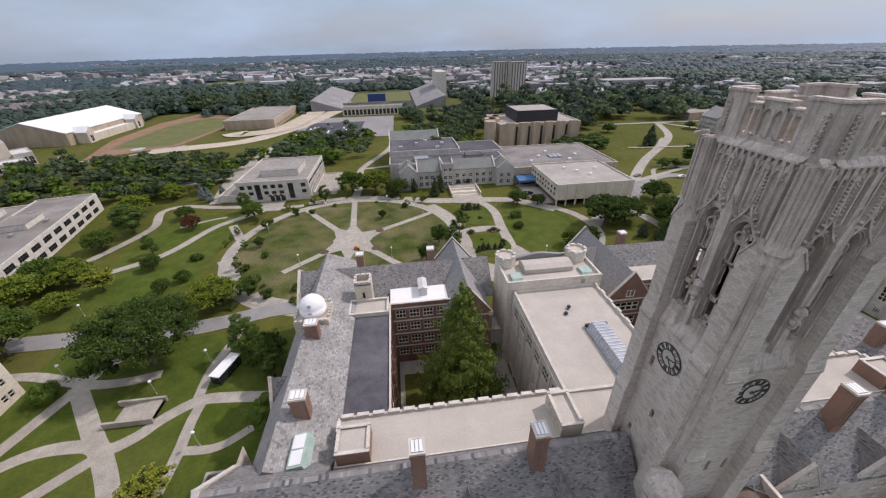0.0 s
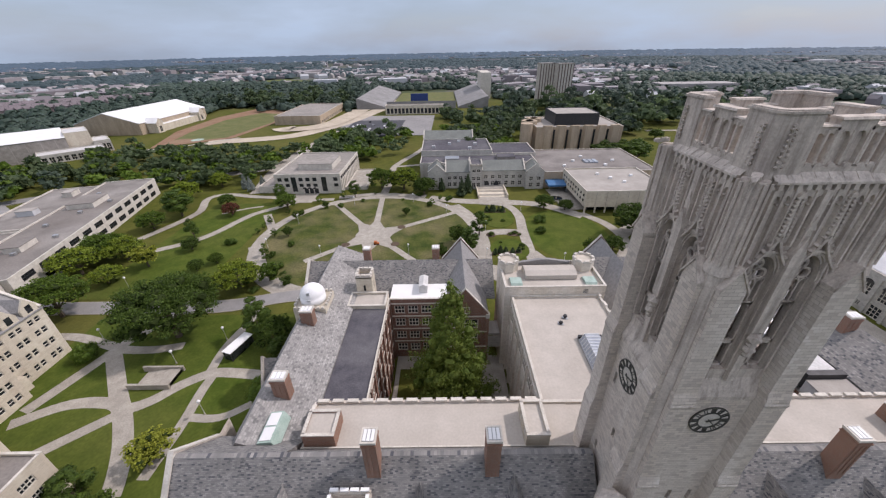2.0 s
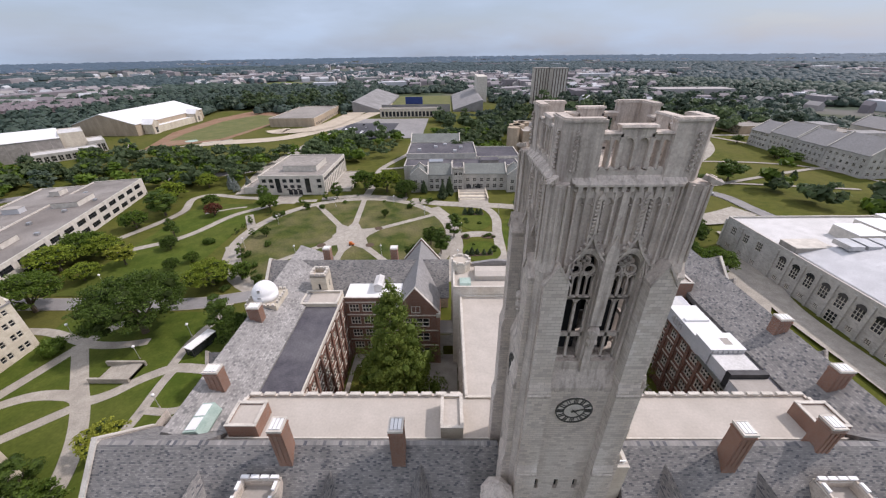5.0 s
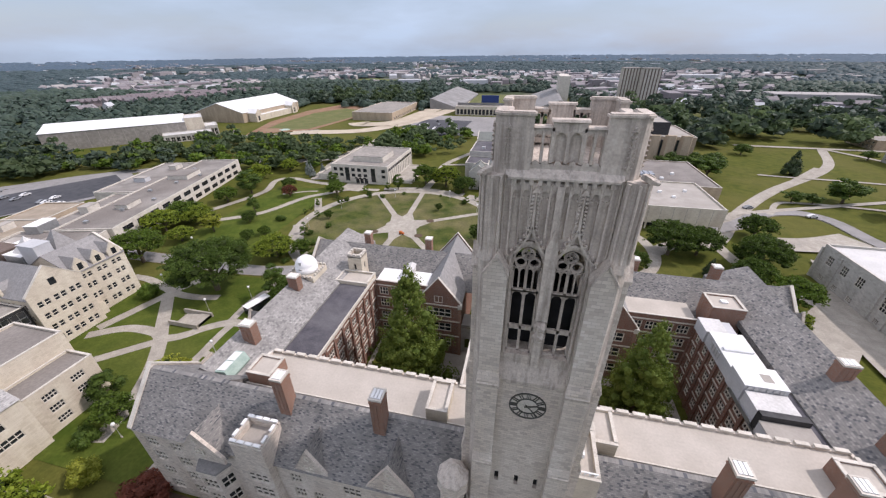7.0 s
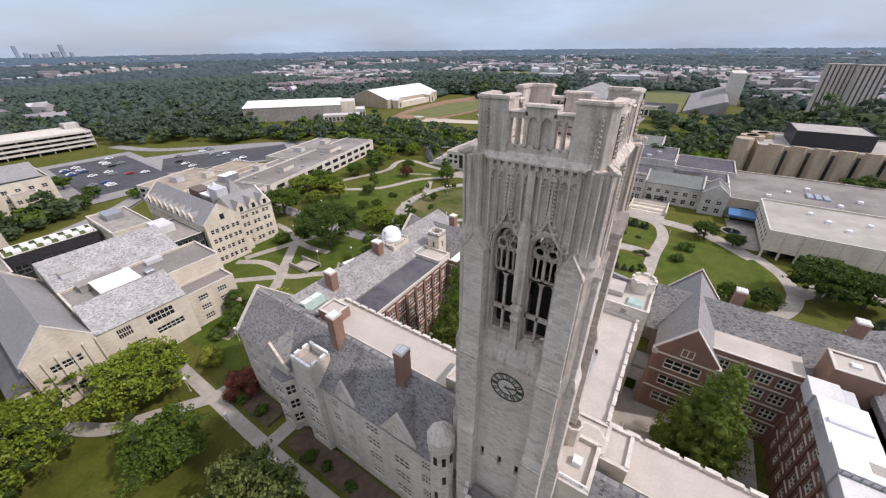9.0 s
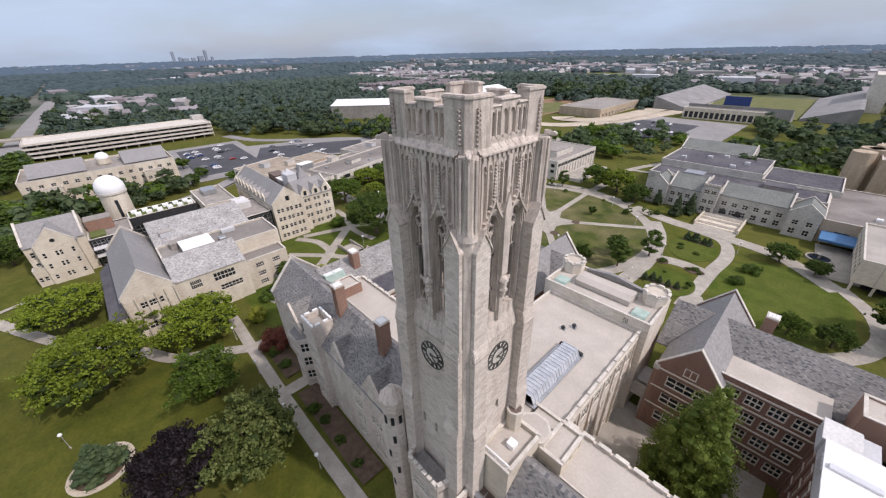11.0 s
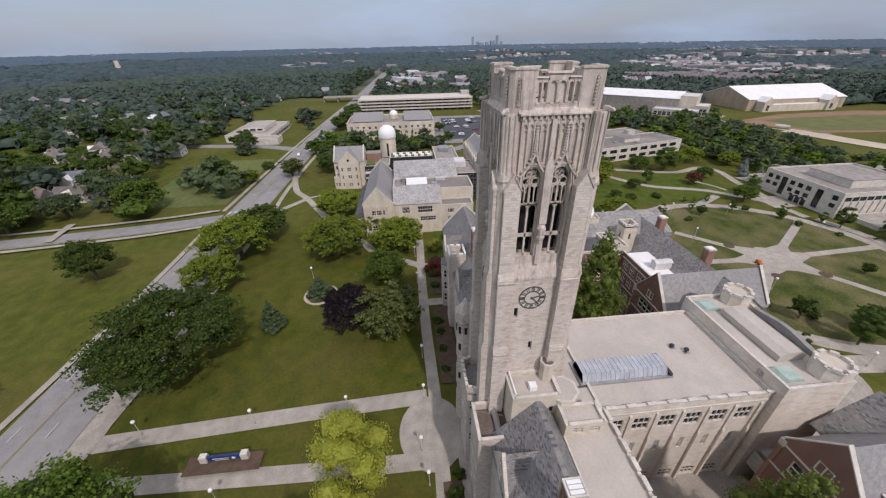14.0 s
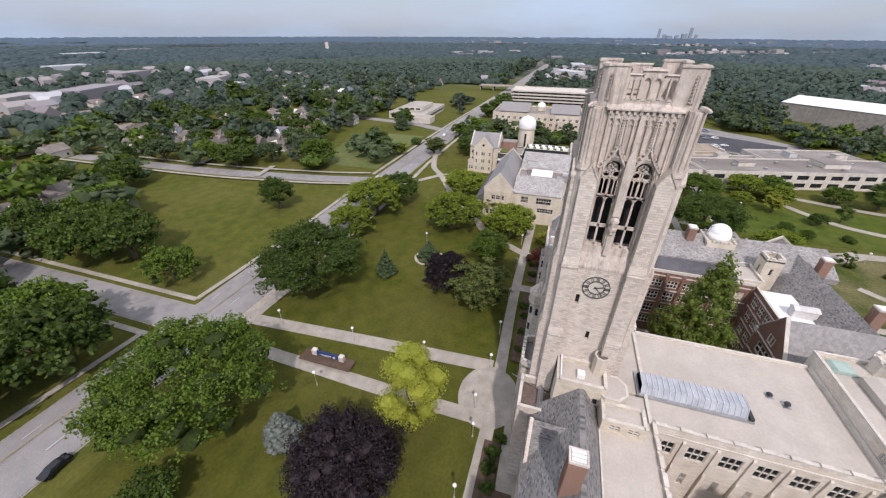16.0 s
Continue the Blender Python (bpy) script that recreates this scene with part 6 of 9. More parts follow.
def roof_box(parent, x0, x1, y0, y1, z0, z1, material="gravel_roof", top=None, name="roof_unit"):
    bm = bmesh.new()
    box(bm, x0, x1, y0, y1, z0, z1)
    bmesh.ops.bevel(bm, geom=bm.edges[:], offset=0.08, segments=1, affect="EDGES")
    u = part(name, bm, material, parent)
    if top:
        part("lid", box(bmesh.new(), x0 - 0.1, x1 + 0.1, y0 - 0.1, y1 + 0.1, z1 - 0.02, z1 + 0.15), top, u)
    return u


# white three-storey office block
b = building("office_block", "white concrete three-storey office block with tall dark glass bays", -82, -48, 177, 221)
h = rows(34, 9, 2.2, ((3.7, 5.4), (6.7, 8.6)), 0.8, 0.8)
h = [q for q in h if not (7 < (q[0] + q[1]) / 2 < 12 or 25 < (q[0] + q[1]) / 2 < 29)]
hS = [q for q in h if not 23.5 < (q[0] + q[1]) / 2 < 28] + [(8.4, 11.0, 1.2, 8.9), (24.0, 26.6, 1.2, 8.9)] + [(14.5 + 2.6 * i, 16.6 + 2.6 * i, 0.1, 2.8) for i in range(3)]
storey_block(b, -82, -48, 177, 221, 0, 10.4, "coping", "gravel_roof", {"S": hS, "E": rows(44, 13, 2.9, ((7.0, 8.7),), 1, 1), "W": rows(44, 13, 1.6, ((3.8, 5.2), (6.9, 8.5)), 1, 1)}, (1, 1), "dark_metal", 0.5)
roof_box(b, -72, -54, 186, 204, 9.8, 13.0, "coping", "gravel_roof", "penthouse")
storey_block(b, -92, -82.1, 179, 214, 0, 3.6, "coping", "gravel_roof", parapet=0.4)
for i in range(14):
    part("rib", box(bmesh.new(), -48.0, -47.6, 178.2 + 3.2 * i, 178.6 + 3.2 * i, 0, 6.8), "coping", b)
for i in range(3):
    part("arch_surround", prism(bmesh.new(), [(-67.3 + 2.6 * i + 1.0 * math.cos(k * math.pi / 6), 2.7 + 0.8 * math.sin(k * math.pi / 6)) for k in range(7)], "y", 176.9, 177.05), "glass", b)
storey_block(b, -47.5, -36, 182, 214, 0, 1.6, "coping", "concrete", parapet=0.3)

# student union: gabled ranges with flat roofs behind
b = building("student_union", "grey stone union building with slate gabled ranges and flat roofs", -8, 116, 178, 232)
LV2 = ((1.2, 3.4), (4.8, 6.6))
for x0, x1, y0, y1, ze, zr, n in ((-3, 6, 179.6, 190, 9.0, 12.7, 2), (6, 19, 181.5, 196, 8.8, 13.0, 4), (-3, 6, 190.2, 196, 8.8, 10.0, 2), (19, 25, 179.8, 194, 12.4, 14.2, 2), (25, 47.8, 182.5, 196, 9.0, 12.6, 6), (47.8, 57, 178.6, 190, 9.0, 12.5, 2)):
    lv = LV2 if ze < 12 else LV2 + ((9.0, 10.6),)
    hh = rows(x1 - x0, n, 1.9, lv, 0.6, 0.6)
    hw = rows(y1 - y0, 3, 1.8, lv, 1.2, 2.0)
    bm = bmesh.new()
    sd = sides(x0, x1, y0, y1)
    wall_panel(bm, *sd["S"], 0, ze, hh)
    wall_panel(bm, *sd["W"], 0, ze, hw if x0 < 0 else ())
    for q in "EN":
        wall_panel(bm, *sd[q], 0, ze)
    part("wall", bm, "grey_stone", b)
    windows(b, *sd["S"], hh, div=(2, 2))
    if x0 < 0:
        windows(b, *sd["W"], hw, div=(2, 2))
    if ze > 12:
        part("roof", box(bmesh.new(), x0 + 0.3, x1 - 0.3, y0 + 0.3, y1 - 0.3, ze - 0.6, ze - 0.3), "dark_membrane", b)
        crenel(b, (x0, y0 + 0.2), (x1, y0 + 0.2), ze, 1.5, 0.4, 0.8)
        crenel(b, (x0 + 0.2, y1), (x0 + 0.2, y0 + 0.5), ze, 1.5, 0.4, 0.8)
        continue
    gable_roof(b, x0, x1, y0, y1, ze, zr, "y" if x1 - x0 < 10 else "x", "grey_stone", "green_slate", parapets=(True, True), over=0.3)
for x, w in ((28, 2.4), (33, 2.4)):
    part("entrance_arch", prism(bmesh.new(), [(x - w / 2, 0), (x + w / 2, 0), (x + w / 2, 2.0), (x + w * 0.3, 3.2), (x, 3.7), (x - w * 0.3, 3.2), (x - w / 2, 2.0)], "y", 182.3, 182.6), "glass", b)
storey_block(b, -8, 57, 196.2, 212, 0, 9.6, "grey_stone", "dark_membrane", {"W": rows(15.8, 4, 1.8, LV2, 1, 1)}, parapet=0.5)
storey_block(b, -8, 34, 212.2, 243, 0, 12.4, "grey_stone", "dark_membrane", {"W": rows(30.8, 7, 1.8, ((1.2, 3.4), (4.8, 6.6), (8.6, 10.4)), 1, 1)}, parapet=0.6)
storey_block(b, 34.2, 60, 212.2, 238, 0, 10.4, "grey_stone", "dark_membrane", parapet=0.5)
storey_block(b, -8, 25, 243.2, 258, 0, 12.6, "grey_stone", "dark_membrane", parapet=0)
gable_roof(b, -8, 25, 243.2, 258, 12.5, 16.4, "x", "grey_stone", "green_slate", parapets=(True, True), over=0.3)
storey_block(b, 57.2, 116, 180, 226, 0, 8.6, "tan_brick", "dull_roof", {"S": [(4, 8, 0.2, 5.0)]}, (2, 3), parapet=0.4)
for i in range(5):
    roof_box(b, 70 + i * 7.4, 71.6 + i * 7.4, 190 + (i % 3) * 9, 191.6 + (i % 3) * 9, 8.2, 9.2, "white_paint")
for i in range(3):
    roof_box(b, 84 + i * 2.6, 86.0 + i * 2.6, 196, 202, 8.2, 9.0, "sky_glass", name="skylight")
roof_box(b, 6, 14, 200, 206, 9.0, 11.0, "steel")
for x, y in ((-2, 222), (8, 230), (20, 218), (14, 236), (24, 228)):
    roof_box(b, x, x + 2.2, y, y + 1.6, 11.7, 13.0, "zinc")
roof_box(b, 36, 46, 202, 209, 9.0, 10.8, "gravel_roof", "dark_membrane")
cn = thing("entrance_canopy", "bright blue glass entrance canopy on posts", "canopy", (63, 179, 0))
bm = bmesh.new()
prism(bm, [(172, 3.4), (180, 3.4), (180, 4.6), (177, 5.0), (172, 4.2)], "x", 58, 68)
part("roof", bm, "sky_blue_canopy", cn)
for x in (58.6, 67.4):
    part("post", cone(bmesh.new(), x, 172.6, 0, 3.4, 0.15, 0.15), "steel", cn)

# library wing: cream box on a recessed ground floor
b = building("library_block", "cream panelled block with a pale roof over recessed ground floor", 67, 104, 146, 180)
hW = rows(34, 9, 1.6, ((4.6, 5.9), (7.0, 8.3)), 1, 1)
storey_block(b, 67, 104, 146, 180, 3.0, 10.3, "pale_stone", "dull_membrane", {"W": hW}, (1, 1), "dark_metal", 0.5)
storey_block(b, 70, 101, 150, 178, 0, 3.02, "dark_metal", "gravel_roof", {"S": rows(31, 8, 3.2, ((0.3, 2.7),), 0.5, 0.5)}, (2, 1), "dark_metal", 0.0)
for i in range(9):
    part("column", box(bmesh.new(), 67.3 + i * 4.53, 67.9 + i * 4.53, 146.3, 146.9, 0, 3.0), "pale_stone", b)
bm = bmesh.new()
for i in range(1, 8):
    box(bm, 67 + i * 4.62 - 0.06, 67 + i * 4.62 + 0.06, 145.96, 146.05, 3.3, 9.9)
part("panel_joint", bm, "gravel_roof", b)
for x, y in ((84, 164), (88, 158), (80, 170), (95, 167)):
    roof_box(b, x, x + 1.4, y, y + 1.2, 9.7, 10.7, "white_paint")

# concert hall: tan fluted block with a dark upper storey
b = building("concert_hall", "tan ribbed windowless hall with a dark upper storey", 60, 124, 242, 290)
storey_block(b, 68, 126, 248, 290, 0, 18.0, "tan_brick", "dull_membrane", parapet=0.5)
for i in range(6):
    x = 72 + i * 9.0
    part("bay", prism(bmesh.new(), [(x, 248.1), (x + 1.2, 245.8), (x + 5.6, 245.8), (x + 6.8, 248.1)], "z", 0, 19.0), "tan_brick", b)
for i in range(5):
    part("slot_window", box(bmesh.new(), 79.2 + i * 9.0, 80.6 + i * 9.0, 247.9, 248.2, 2, 16.2), "glass", b)
for i in range(5):
    part("stair_bay", cone(bmesh.new(), 62 + 2.6 * i, 252 + 6 * (i % 2) + 5 * i, 0, 20.0, 4.2, 4.2, 12), "tan_brick", b)
storey_block(b, 82, 112, 256, 284, 17.2, 25.0, "dark_metal", "dull_membrane", parapet=0.2, cap="dark_metal")

# gymnasium and the long arena
b = building("gymnasium", "tan gymnasium with a broad white low-pitched roof", -330, -271, 338, 441)
storey_block(b, -330, -271, 338, 441, 0, 10, "tan_brick", "white_membrane", {"E": rows(103, 4, 6, ((0.3, 3.6),), 8, 8)}, (4, 1), parapet=0)
gable_roof(b, -330, -271, 338, 441, 10, 19, "y", "tan_brick", "white_membrane", over=0.6, thick=0.5)
storey_block(b, -270.9, -263, 352, 425, 0, 6, "pale_stone", "white_membrane", parapet=0.3)
for y in (346, 412):
    gable_roof(b, -272, -261, y, y + 9, 9, 13, "x", "pale_stone", "white_membrane")
    storey_block(b, -270.8, -261.2, y + 0.2, y + 8.8, 0, 9.1, "pale_stone", "white_membrane", {"E": [(2.8, 5.8, 1.0, 6.0)]}, parapet=0)
b = building("arena", "long low arena with a white membrane roof and grey walls", -350, -255, 190, 290)
b.matrix_basis = Matrix()
storey_block(b, 0, 94, 0, 56, 0, 13.5, "gravel_roof", "white_membrane", parapet=0.3)
gable_roof(b, 0, 94, 0, 56, 13.4, 17.0, "x", "gravel_roof", "white_membrane", over=0.4)
for i in range(12):
    part("panel_joint", box(bmesh.new(), 7.6 * (i + 0.6), 7.6 * (i + 0.6) + 0.3, -0.12, 0.02, 0, 13.0), "dull_membrane", b)
storey_block(b, 94.1, 108, 2, 30, 0, 16.0, "pale_stone", "lobby_white", parapet=0.4)
storey_block(b, 76, 112, -16, -0.1, 0, 6.0, "grey_stone", "lobby_white", {"S": rows(36, 9, 2.8, ((0.6, 4.2),), 1, 1)}, parapet=0.5)
storey_block(b, 108.1, 118, 0, 22, 0, 8.5, "grey_stone", "lobby_white", {"S": rows(9.9, 3, 2.4, ((0.6, 6.0),), 0.6, 0.6)}, parapet=0.5)
b.matrix_basis = pose(-334, 197, 0, 0, 0, 46)
b = building("works_building", "tan low sports building with a grey flat roof", -164, -118, 376, 470)
storey_block(b, -164, -118, 376, 470, 0, 8.5, "tan_brick", "gravel_roof", {"E": rows(94, 12, 3, ((1, 3.4),), 3, 3)}, parapet=0.4)

# long two-storey teaching building, turned a little from the grid
b = building("teaching_building", "long grey two-storey teaching building with flat gravel roofs", -190, -118, 64, 186)
b.matrix_basis = Matrix()
hL = rows(98, 12, 5.2, ((1.2, 3.2), (5.0, 7.0)), 3, 3)
storey_block(b, -22, 0, 0, 98, 0, 8.4, "coping", "stained_roof", {"E": hL}, (4, 2), "dark_metal", 0.4)
storey_block(b, -44, -22.2, 44, 96, 0, 7.4, "coping", "stained_roof", {"W": rows(52, 8, 3.4, ((1.2, 3.2), (4.4, 6.0)), 1, 1)}, (3, 2), "dark_metal", 0.4)
storey_block(b, -66, -34.2, -18, 13, 0, 7.2, "coping", "tan_gravel", {"S": rows(31.8, 6, 3.4, ((1.2, 3.0), (4.2, 5.8)), 1, 1), "W": rows(31, 5, 3.4, ((1.2, 3.0), (4.2, 5.8)), 1, 1)}, (3, 2), "dark_metal", 0.4)
storey_block(b, -34, -2, -20, -0.2, 0, 8.0, "coping", "stained_roof", {"S": rows(32, 6, 3.4, ((1.2, 3.2), (4.6, 6.4)), 1, 1), "E": rows(19.8, 3, 3.4, ((1.2, 3.2), (4.6, 6.4)), 1, 1)}, (3, 2), "dark_metal", 0.4)
storey_block(b, -34, -22.2, 0, 43.8, 0, 6.6, "coping", "stained_roof", parapet=0.4)
storey_block(b, -58, -40, 13.2, 34, 0, 6.4, "tan_brick", "tan_gravel", parapet=0.4)
for x, y, w, d in ((-56, -8, 5, 4), (-46, 2, 3, 5), (-28, -12, 6, 4), (-16, -10, 4, 3), (-30, 20, 4, 6), (-36, 60, 6, 4), (-32, 82, 4, 6)):
    roof_box(b, x, x + w, y, y + d, 5.5, 9.2, "zinc" if w > 4 else "coping", "dull_membrane")
roof_box(b, -18, -8, 60, 72, 8, 10.2, "coping", "stained_roof", "penthouse")
roof_box(b, -30, -25, -2, 6, 7.4, 10.6, "steel", "white_paint")
roof_box(b, -14, -9, 20, 28, 8, 10.0, "coping", "stained_roof", "penthouse")
for i in range(7):
    roof_box(b, -16 + (i % 3) * 5, -14.6 + (i % 3) * 5, 6 + i * 12, 7.4 + i * 12, 8, 9.0, "steel")
b.matrix_basis = pose(-123, 86, 0, 0, 0, 14)

# gothic residence hall: four storeys, attic gables
b = building("residence_hall", "cream stone four-storey residence hall with grey roofs and gabled dormers", -132, -84, 39, 66)
L4 = ((1.4, 3.0), (4.8, 6.4), (8.2, 9.8), (11.6, 13.2))


def paired(L, n, levels, m=0.8, w=1.15, gap=0.35):
    """Window openings in pairs, n pairs along a wall of length L."""
    step = (L - 2 * m) / n
    return [(m + step * (i + 0.5) + o, m + step * (i + 0.5) + o + w, *v) for i in range(n) for o in (-gap / 2 - w, gap / 2) for v in levels]


storey_block(b, -131, -86, 40, 52, 0, 15.0, "pale_stone", "slate_plain", {"E": paired(12, 3, L4), "S": paired(45, 11, L4)}, (1, 2), parapet=0, bar=0.08)
gable_roof(b, -131, -86, 40, 52, 14.9, 20.4, "x", "pale_stone", "slate_plain", parapets=(True, True), over=0.3)
storey_block(b, -106, -90, 52.2, 66, 0, 14.0, "pale_stone", "slate_plain", {"E": paired(13.8, 3, L4[:3] + ((11.4, 12.8),)), "N": paired(16, 4, L4[:3])}, (1, 2), parapet=0, bar=0.08)
gable_roof(b, -106, -90, 52.2, 66, 13.9, 18.6, "y", "pale_stone", "slate_plain", parapets=(False, True), over=0.3)
storey_block(b, -131, -106.2, 52.2, 62, 0, 14.2, "pale_stone", "gravel_roof", parapet=0.5)
for x in (-126, -121.5, -117, -112.5, -108, -103.5, -99, -94.5):
    bm = prism(bmesh.new(), [(x - 1.15, 14.6), (x + 1.15, 14.6), (x + 1.15, 16.6), (x, 18.2), (x - 1.15, 16.6)], "y", 39.85, 40.3)
    dm = part("dormer", bm, "pale_stone", b)
    part("dormer_roof", prism(bmesh.new(), [(x - 1.2, 14.6), (x + 1.2, 14.6), (x + 1.2, 16.4), (x, 18.0), (x - 1.2, 16.4)], "y", 40.302, 44.5), "slate_plain", b)
    part("pane", box(bmesh.new(), x - 0.45, x + 0.45, 39.8, 39.9, 15.2, 16.6), "glass", dm)
for y in (54.6, 59.2, 63.6):
    bm = prism(bmesh.new(), [(y - 1.7, 13.6), (y + 1.7, 13.6), (y + 1.7, 15.6), (y, 18.0), (y - 1.7, 15.6)], "x", -90.35, -89.85)
    dm = part("dormer", bm, "pale_stone", b)
    part("dormer_roof", prism(bmesh.new(), [(y - 1.75, 13.6), (y + 1.75, 13.6), (y + 1.75, 15.4), (y, 17.8), (y - 1.75, 15.4)], "x", -96, -90.352), "slate_plain", b)
    part("pane", box(bmesh.new(), -89.9, -89.8, y - 0.6, y + 0.6, 14.4, 16.2), "glass", dm)
part("gable_window", box(bmesh.new(), -86.0, -85.9, 45.3, 46.7, 15.8, 17.6), "glass", b)
for x0, x1, y0, y1, zt, mt, top in ((-124, -116, 53, 58, 17.0, "brown_roof", "brown_roof"), (-115, -108, 53, 60, 16.6, "steel", "white_membrane"), (-122, -112, 58.5, 61.5, 16.2, "zinc", "white_membrane"), (-107, -101, 53, 57, 20.4, "zinc", "zinc")):
    roof_box(b, x0, x1, y0, y1, 13.6, zt, mt, top)
part("roof_lantern", cone(bmesh.new(), -110.5, 57, 16.7, 21.0, 4.0, 0.05, 4, math.pi / 4), "lobby_white", b)
part("roof_lantern", cone(bmesh.new(), -103.5, 60, 17.5, 22.5, 3.8, 0.05, 4, math.pi / 4), "slate_plain", b)
part("entrance_porch", box(bmesh.new(), -90.0, -88.2, 52.4, 54.6, 0, 3.6), "pale_stone", b)

# gothic science hall with slate roofs, skylight and glass link
b = building("science_hall", "cream stone science hall with mottled slate roofs and a white rooflight", -100, -57, -9, 36)
LS = ((2.0, 4.2), (6.2, 8.2), (10.2, 11.8))
gS = sides(-94, -57.5, -8.5, 2.5)
gh = [(3.0, 8.0, 8.6, 10.4), (1.2, 8.8, 2.2, 4.2)]
bm = bmesh.new()
wall_panel(bm, *gS["E"], 0, 12.6, gh)
wall_panel(bm, *gS["S"], 0, 12.6, rows(36.5, 6, 2.2, LS, 1, 1))
wall_panel(bm, *gS["W"], 0, 12.6)
part("wall", bm, "pale_stone", b)
windows(b, *gS["E"], gh, div=(6, 2))
windows(b, *gS["S"], rows(36.5, 6, 2.2, LS, 1, 1))
gable_roof(b, -94, -57.5, -8.5, 2.5, 12.6, 18.6, "x", "pale_stone", "slate_plain", parapets=(True, True))
eS = sides(-74, -58.2, 2.6, 20.6)
eh = [(3.2, 6.0, 8.4, 11.0), (9.0, 14.6, 8.4, 11.0), (9.8, 15.8, 5.0, 6.8), (3.6, 7.6, 4.6, 6.2)]
bm = bmesh.new()
wall_panel(bm, *eS["E"], 0, 12.4, eh)
part("wall", bm, "pale_stone", b)
windows(b, *eS["E"], eh, div=(6, 2))
bm = bmesh.new()
prism(bm, [(-57.8, 12.2), (-66, 16.6), (-66.4, 16.6), (-66.4, 12.2)], "y", 2.6, 20.6)
part("roof", bm, "pale_slate", b)
storey_block(b, -80, -66.4, 2.6, 34, 0, 14.6, "pale_stone", "stained_roof", parapet=0.4)
storey_block(b, -66.2, -59.6, 20.7, 33, 0, 10.4, "pale_stone", "stained_roof", {"E": rows(12.3, 2, 2.4, ((1.2, 2.8), (4.2, 5.8), (7.2, 8.8)), 1.2, 1.2), "S": []}, (4, 2), parapet=0.4)
roof_box(b, -75, -67, 8, 16, 14.2, 16.4, "gravel_roof", "white_paint", "rooflight")
roof_box(b, -79, -75.5, 6, 15, 14.2, 15.8, "gravel_roof", "gravel_roof")
storey_block(b, -100, -80.1, 2.6, 29.8, 0, 14.0, "pale_stone", "gravel_roof", {"W": rows(27.2, 5, 2, LS, 1, 1)}, parapet=0)
part("roof", prism(bmesh.new(), [(-79.9, 14.1), (-93.0, 18.6), (-100.2, 14.1)], "y", 2.6, 29.8), "pale_slate", b, "long mottled slate slope")
roof_box(b, -86.5, -84.0, 5, 8, 15.4, 17.0, "zinc", "dull_membrane")
roof_box(b, -73, -71, 18, 20, 14.2, 15.2, "steel")
roof_box(b, -78, -76.4, 20, 24, 14.2, 15.4, "zinc")
for i in range(6):
    part("buttress", box(bmesh.new(), -57.55, -56.9, -8.2 + i * 2.1, -7.8 + i * 2.1, 0, 12.4), "pale_stone", b)
part("lean_to_wall", box(bmesh.new(), -92, -58.6, -12.0, -8.9, 0, 7.6), "pale_stone", b)
part("lean_to_roof", prism(bmesh.new(), [(-12.4, 7.4), (-8.5, 7.4), (-8.5, 10.4)], "x", -92.2, -58.3), "dark_membrane", b, "dark lean-to roof")
link = thing("glass_link", "dark glazed link bridge between stone halls", "link", (-88, 34, 0))
storey_block(link, -108, -88, 30, 39.8, 0, 13.0, "dark_metal", "gravel_roof", {"E": rows(9.8, 3, 2.8, ((0.8, 4.0), (4.6, 8.0), (8.6, 12.2)), 0.3, 0.3), "S": rows(20, 6, 2.8, ((9.0, 12.2),), 0.3, 0.3)}, (2, 2), "steel", 0.3)
part("plant_box", box(bmesh.new(), -106, -98, 31, 36, 12.7, 15.2), "lobby_white", link)
lab = thing("laboratory_block", "tall grey flat-roofed stone laboratory block", "building", (-124, 28, 0))
storey_block(lab, -137, -112, 23, 34.5, 0, 13, "pale_stone", "gravel_roof", {"E": rows(11.5, 3, 1.8, LS, 0.8, 0.8), "S": rows(25, 5, 2, LS, 1, 1)}, parapet=0.4)
part("plant_box", box(bmesh.new(), -133, -126, 26, 31, 12.7, 14.6), "steel", lab)
grn = thing("green_roof_wing", "long low wing with a planted roof and white rooflights", "building", (-133, 6, 0))
storey_block(grn, -133.4, -124, -0.3, 22, 0, 11.4, "dark_metal", "far_grass", {"E": rows(22.3, 6, 3.2, ((1, 3.6), (5, 8.0)), 0.4, 0.4)}, (2, 2), "steel", 0.4)
for i in range(12):
    part("rooflight", box(bmesh.new(), -132.4 + (i % 2) * 3.6, -129.8 + (i % 2) * 3.6, 1.0 + (i // 2) * 3.5 + (i % 2), 2.9 + (i // 2) * 3.5 + (i % 2), 10.9, 11.8), "white_paint", grn)
BLOCKED.append((-146, -110, -18, 25))

# gabled hall by the street
b = building("gabled_hall", "cream stone gabled hall with paired windows and a round gable window", -132, -108, -36, -12)
dS = sides(-130, -114.5, -28, -13)
dl = ((1.6, 3.2), (5.4, 7.2), (9.2, 11.0))
dE = [(0.8, 1.9, *v) for v in dl]
bm = bmesh.new()
wall_panel(bm, *dS["E"], 0, 13, dE)
wall_panel(bm, *dS["S"], 0, 13, paired(15.5, 3, dl))
wall_panel(bm, *dS["N"], 0, 13)
wall_panel(bm, *dS["W"], 0, 13)
part("wall", bm, "pale_stone", b)
windows(b, *dS["E"], dE, div=(1, 2))
windows(b, *dS["S"], paired(15.5, 3, dl), div=(1, 2))
gable_roof(b, -130, -114.5, -28, -13, 13, 18.6, "y", "pale_stone", "slate_plain", parapets=(True, True))
cS = sides(-114.4, -111, -25.2, -15.4)
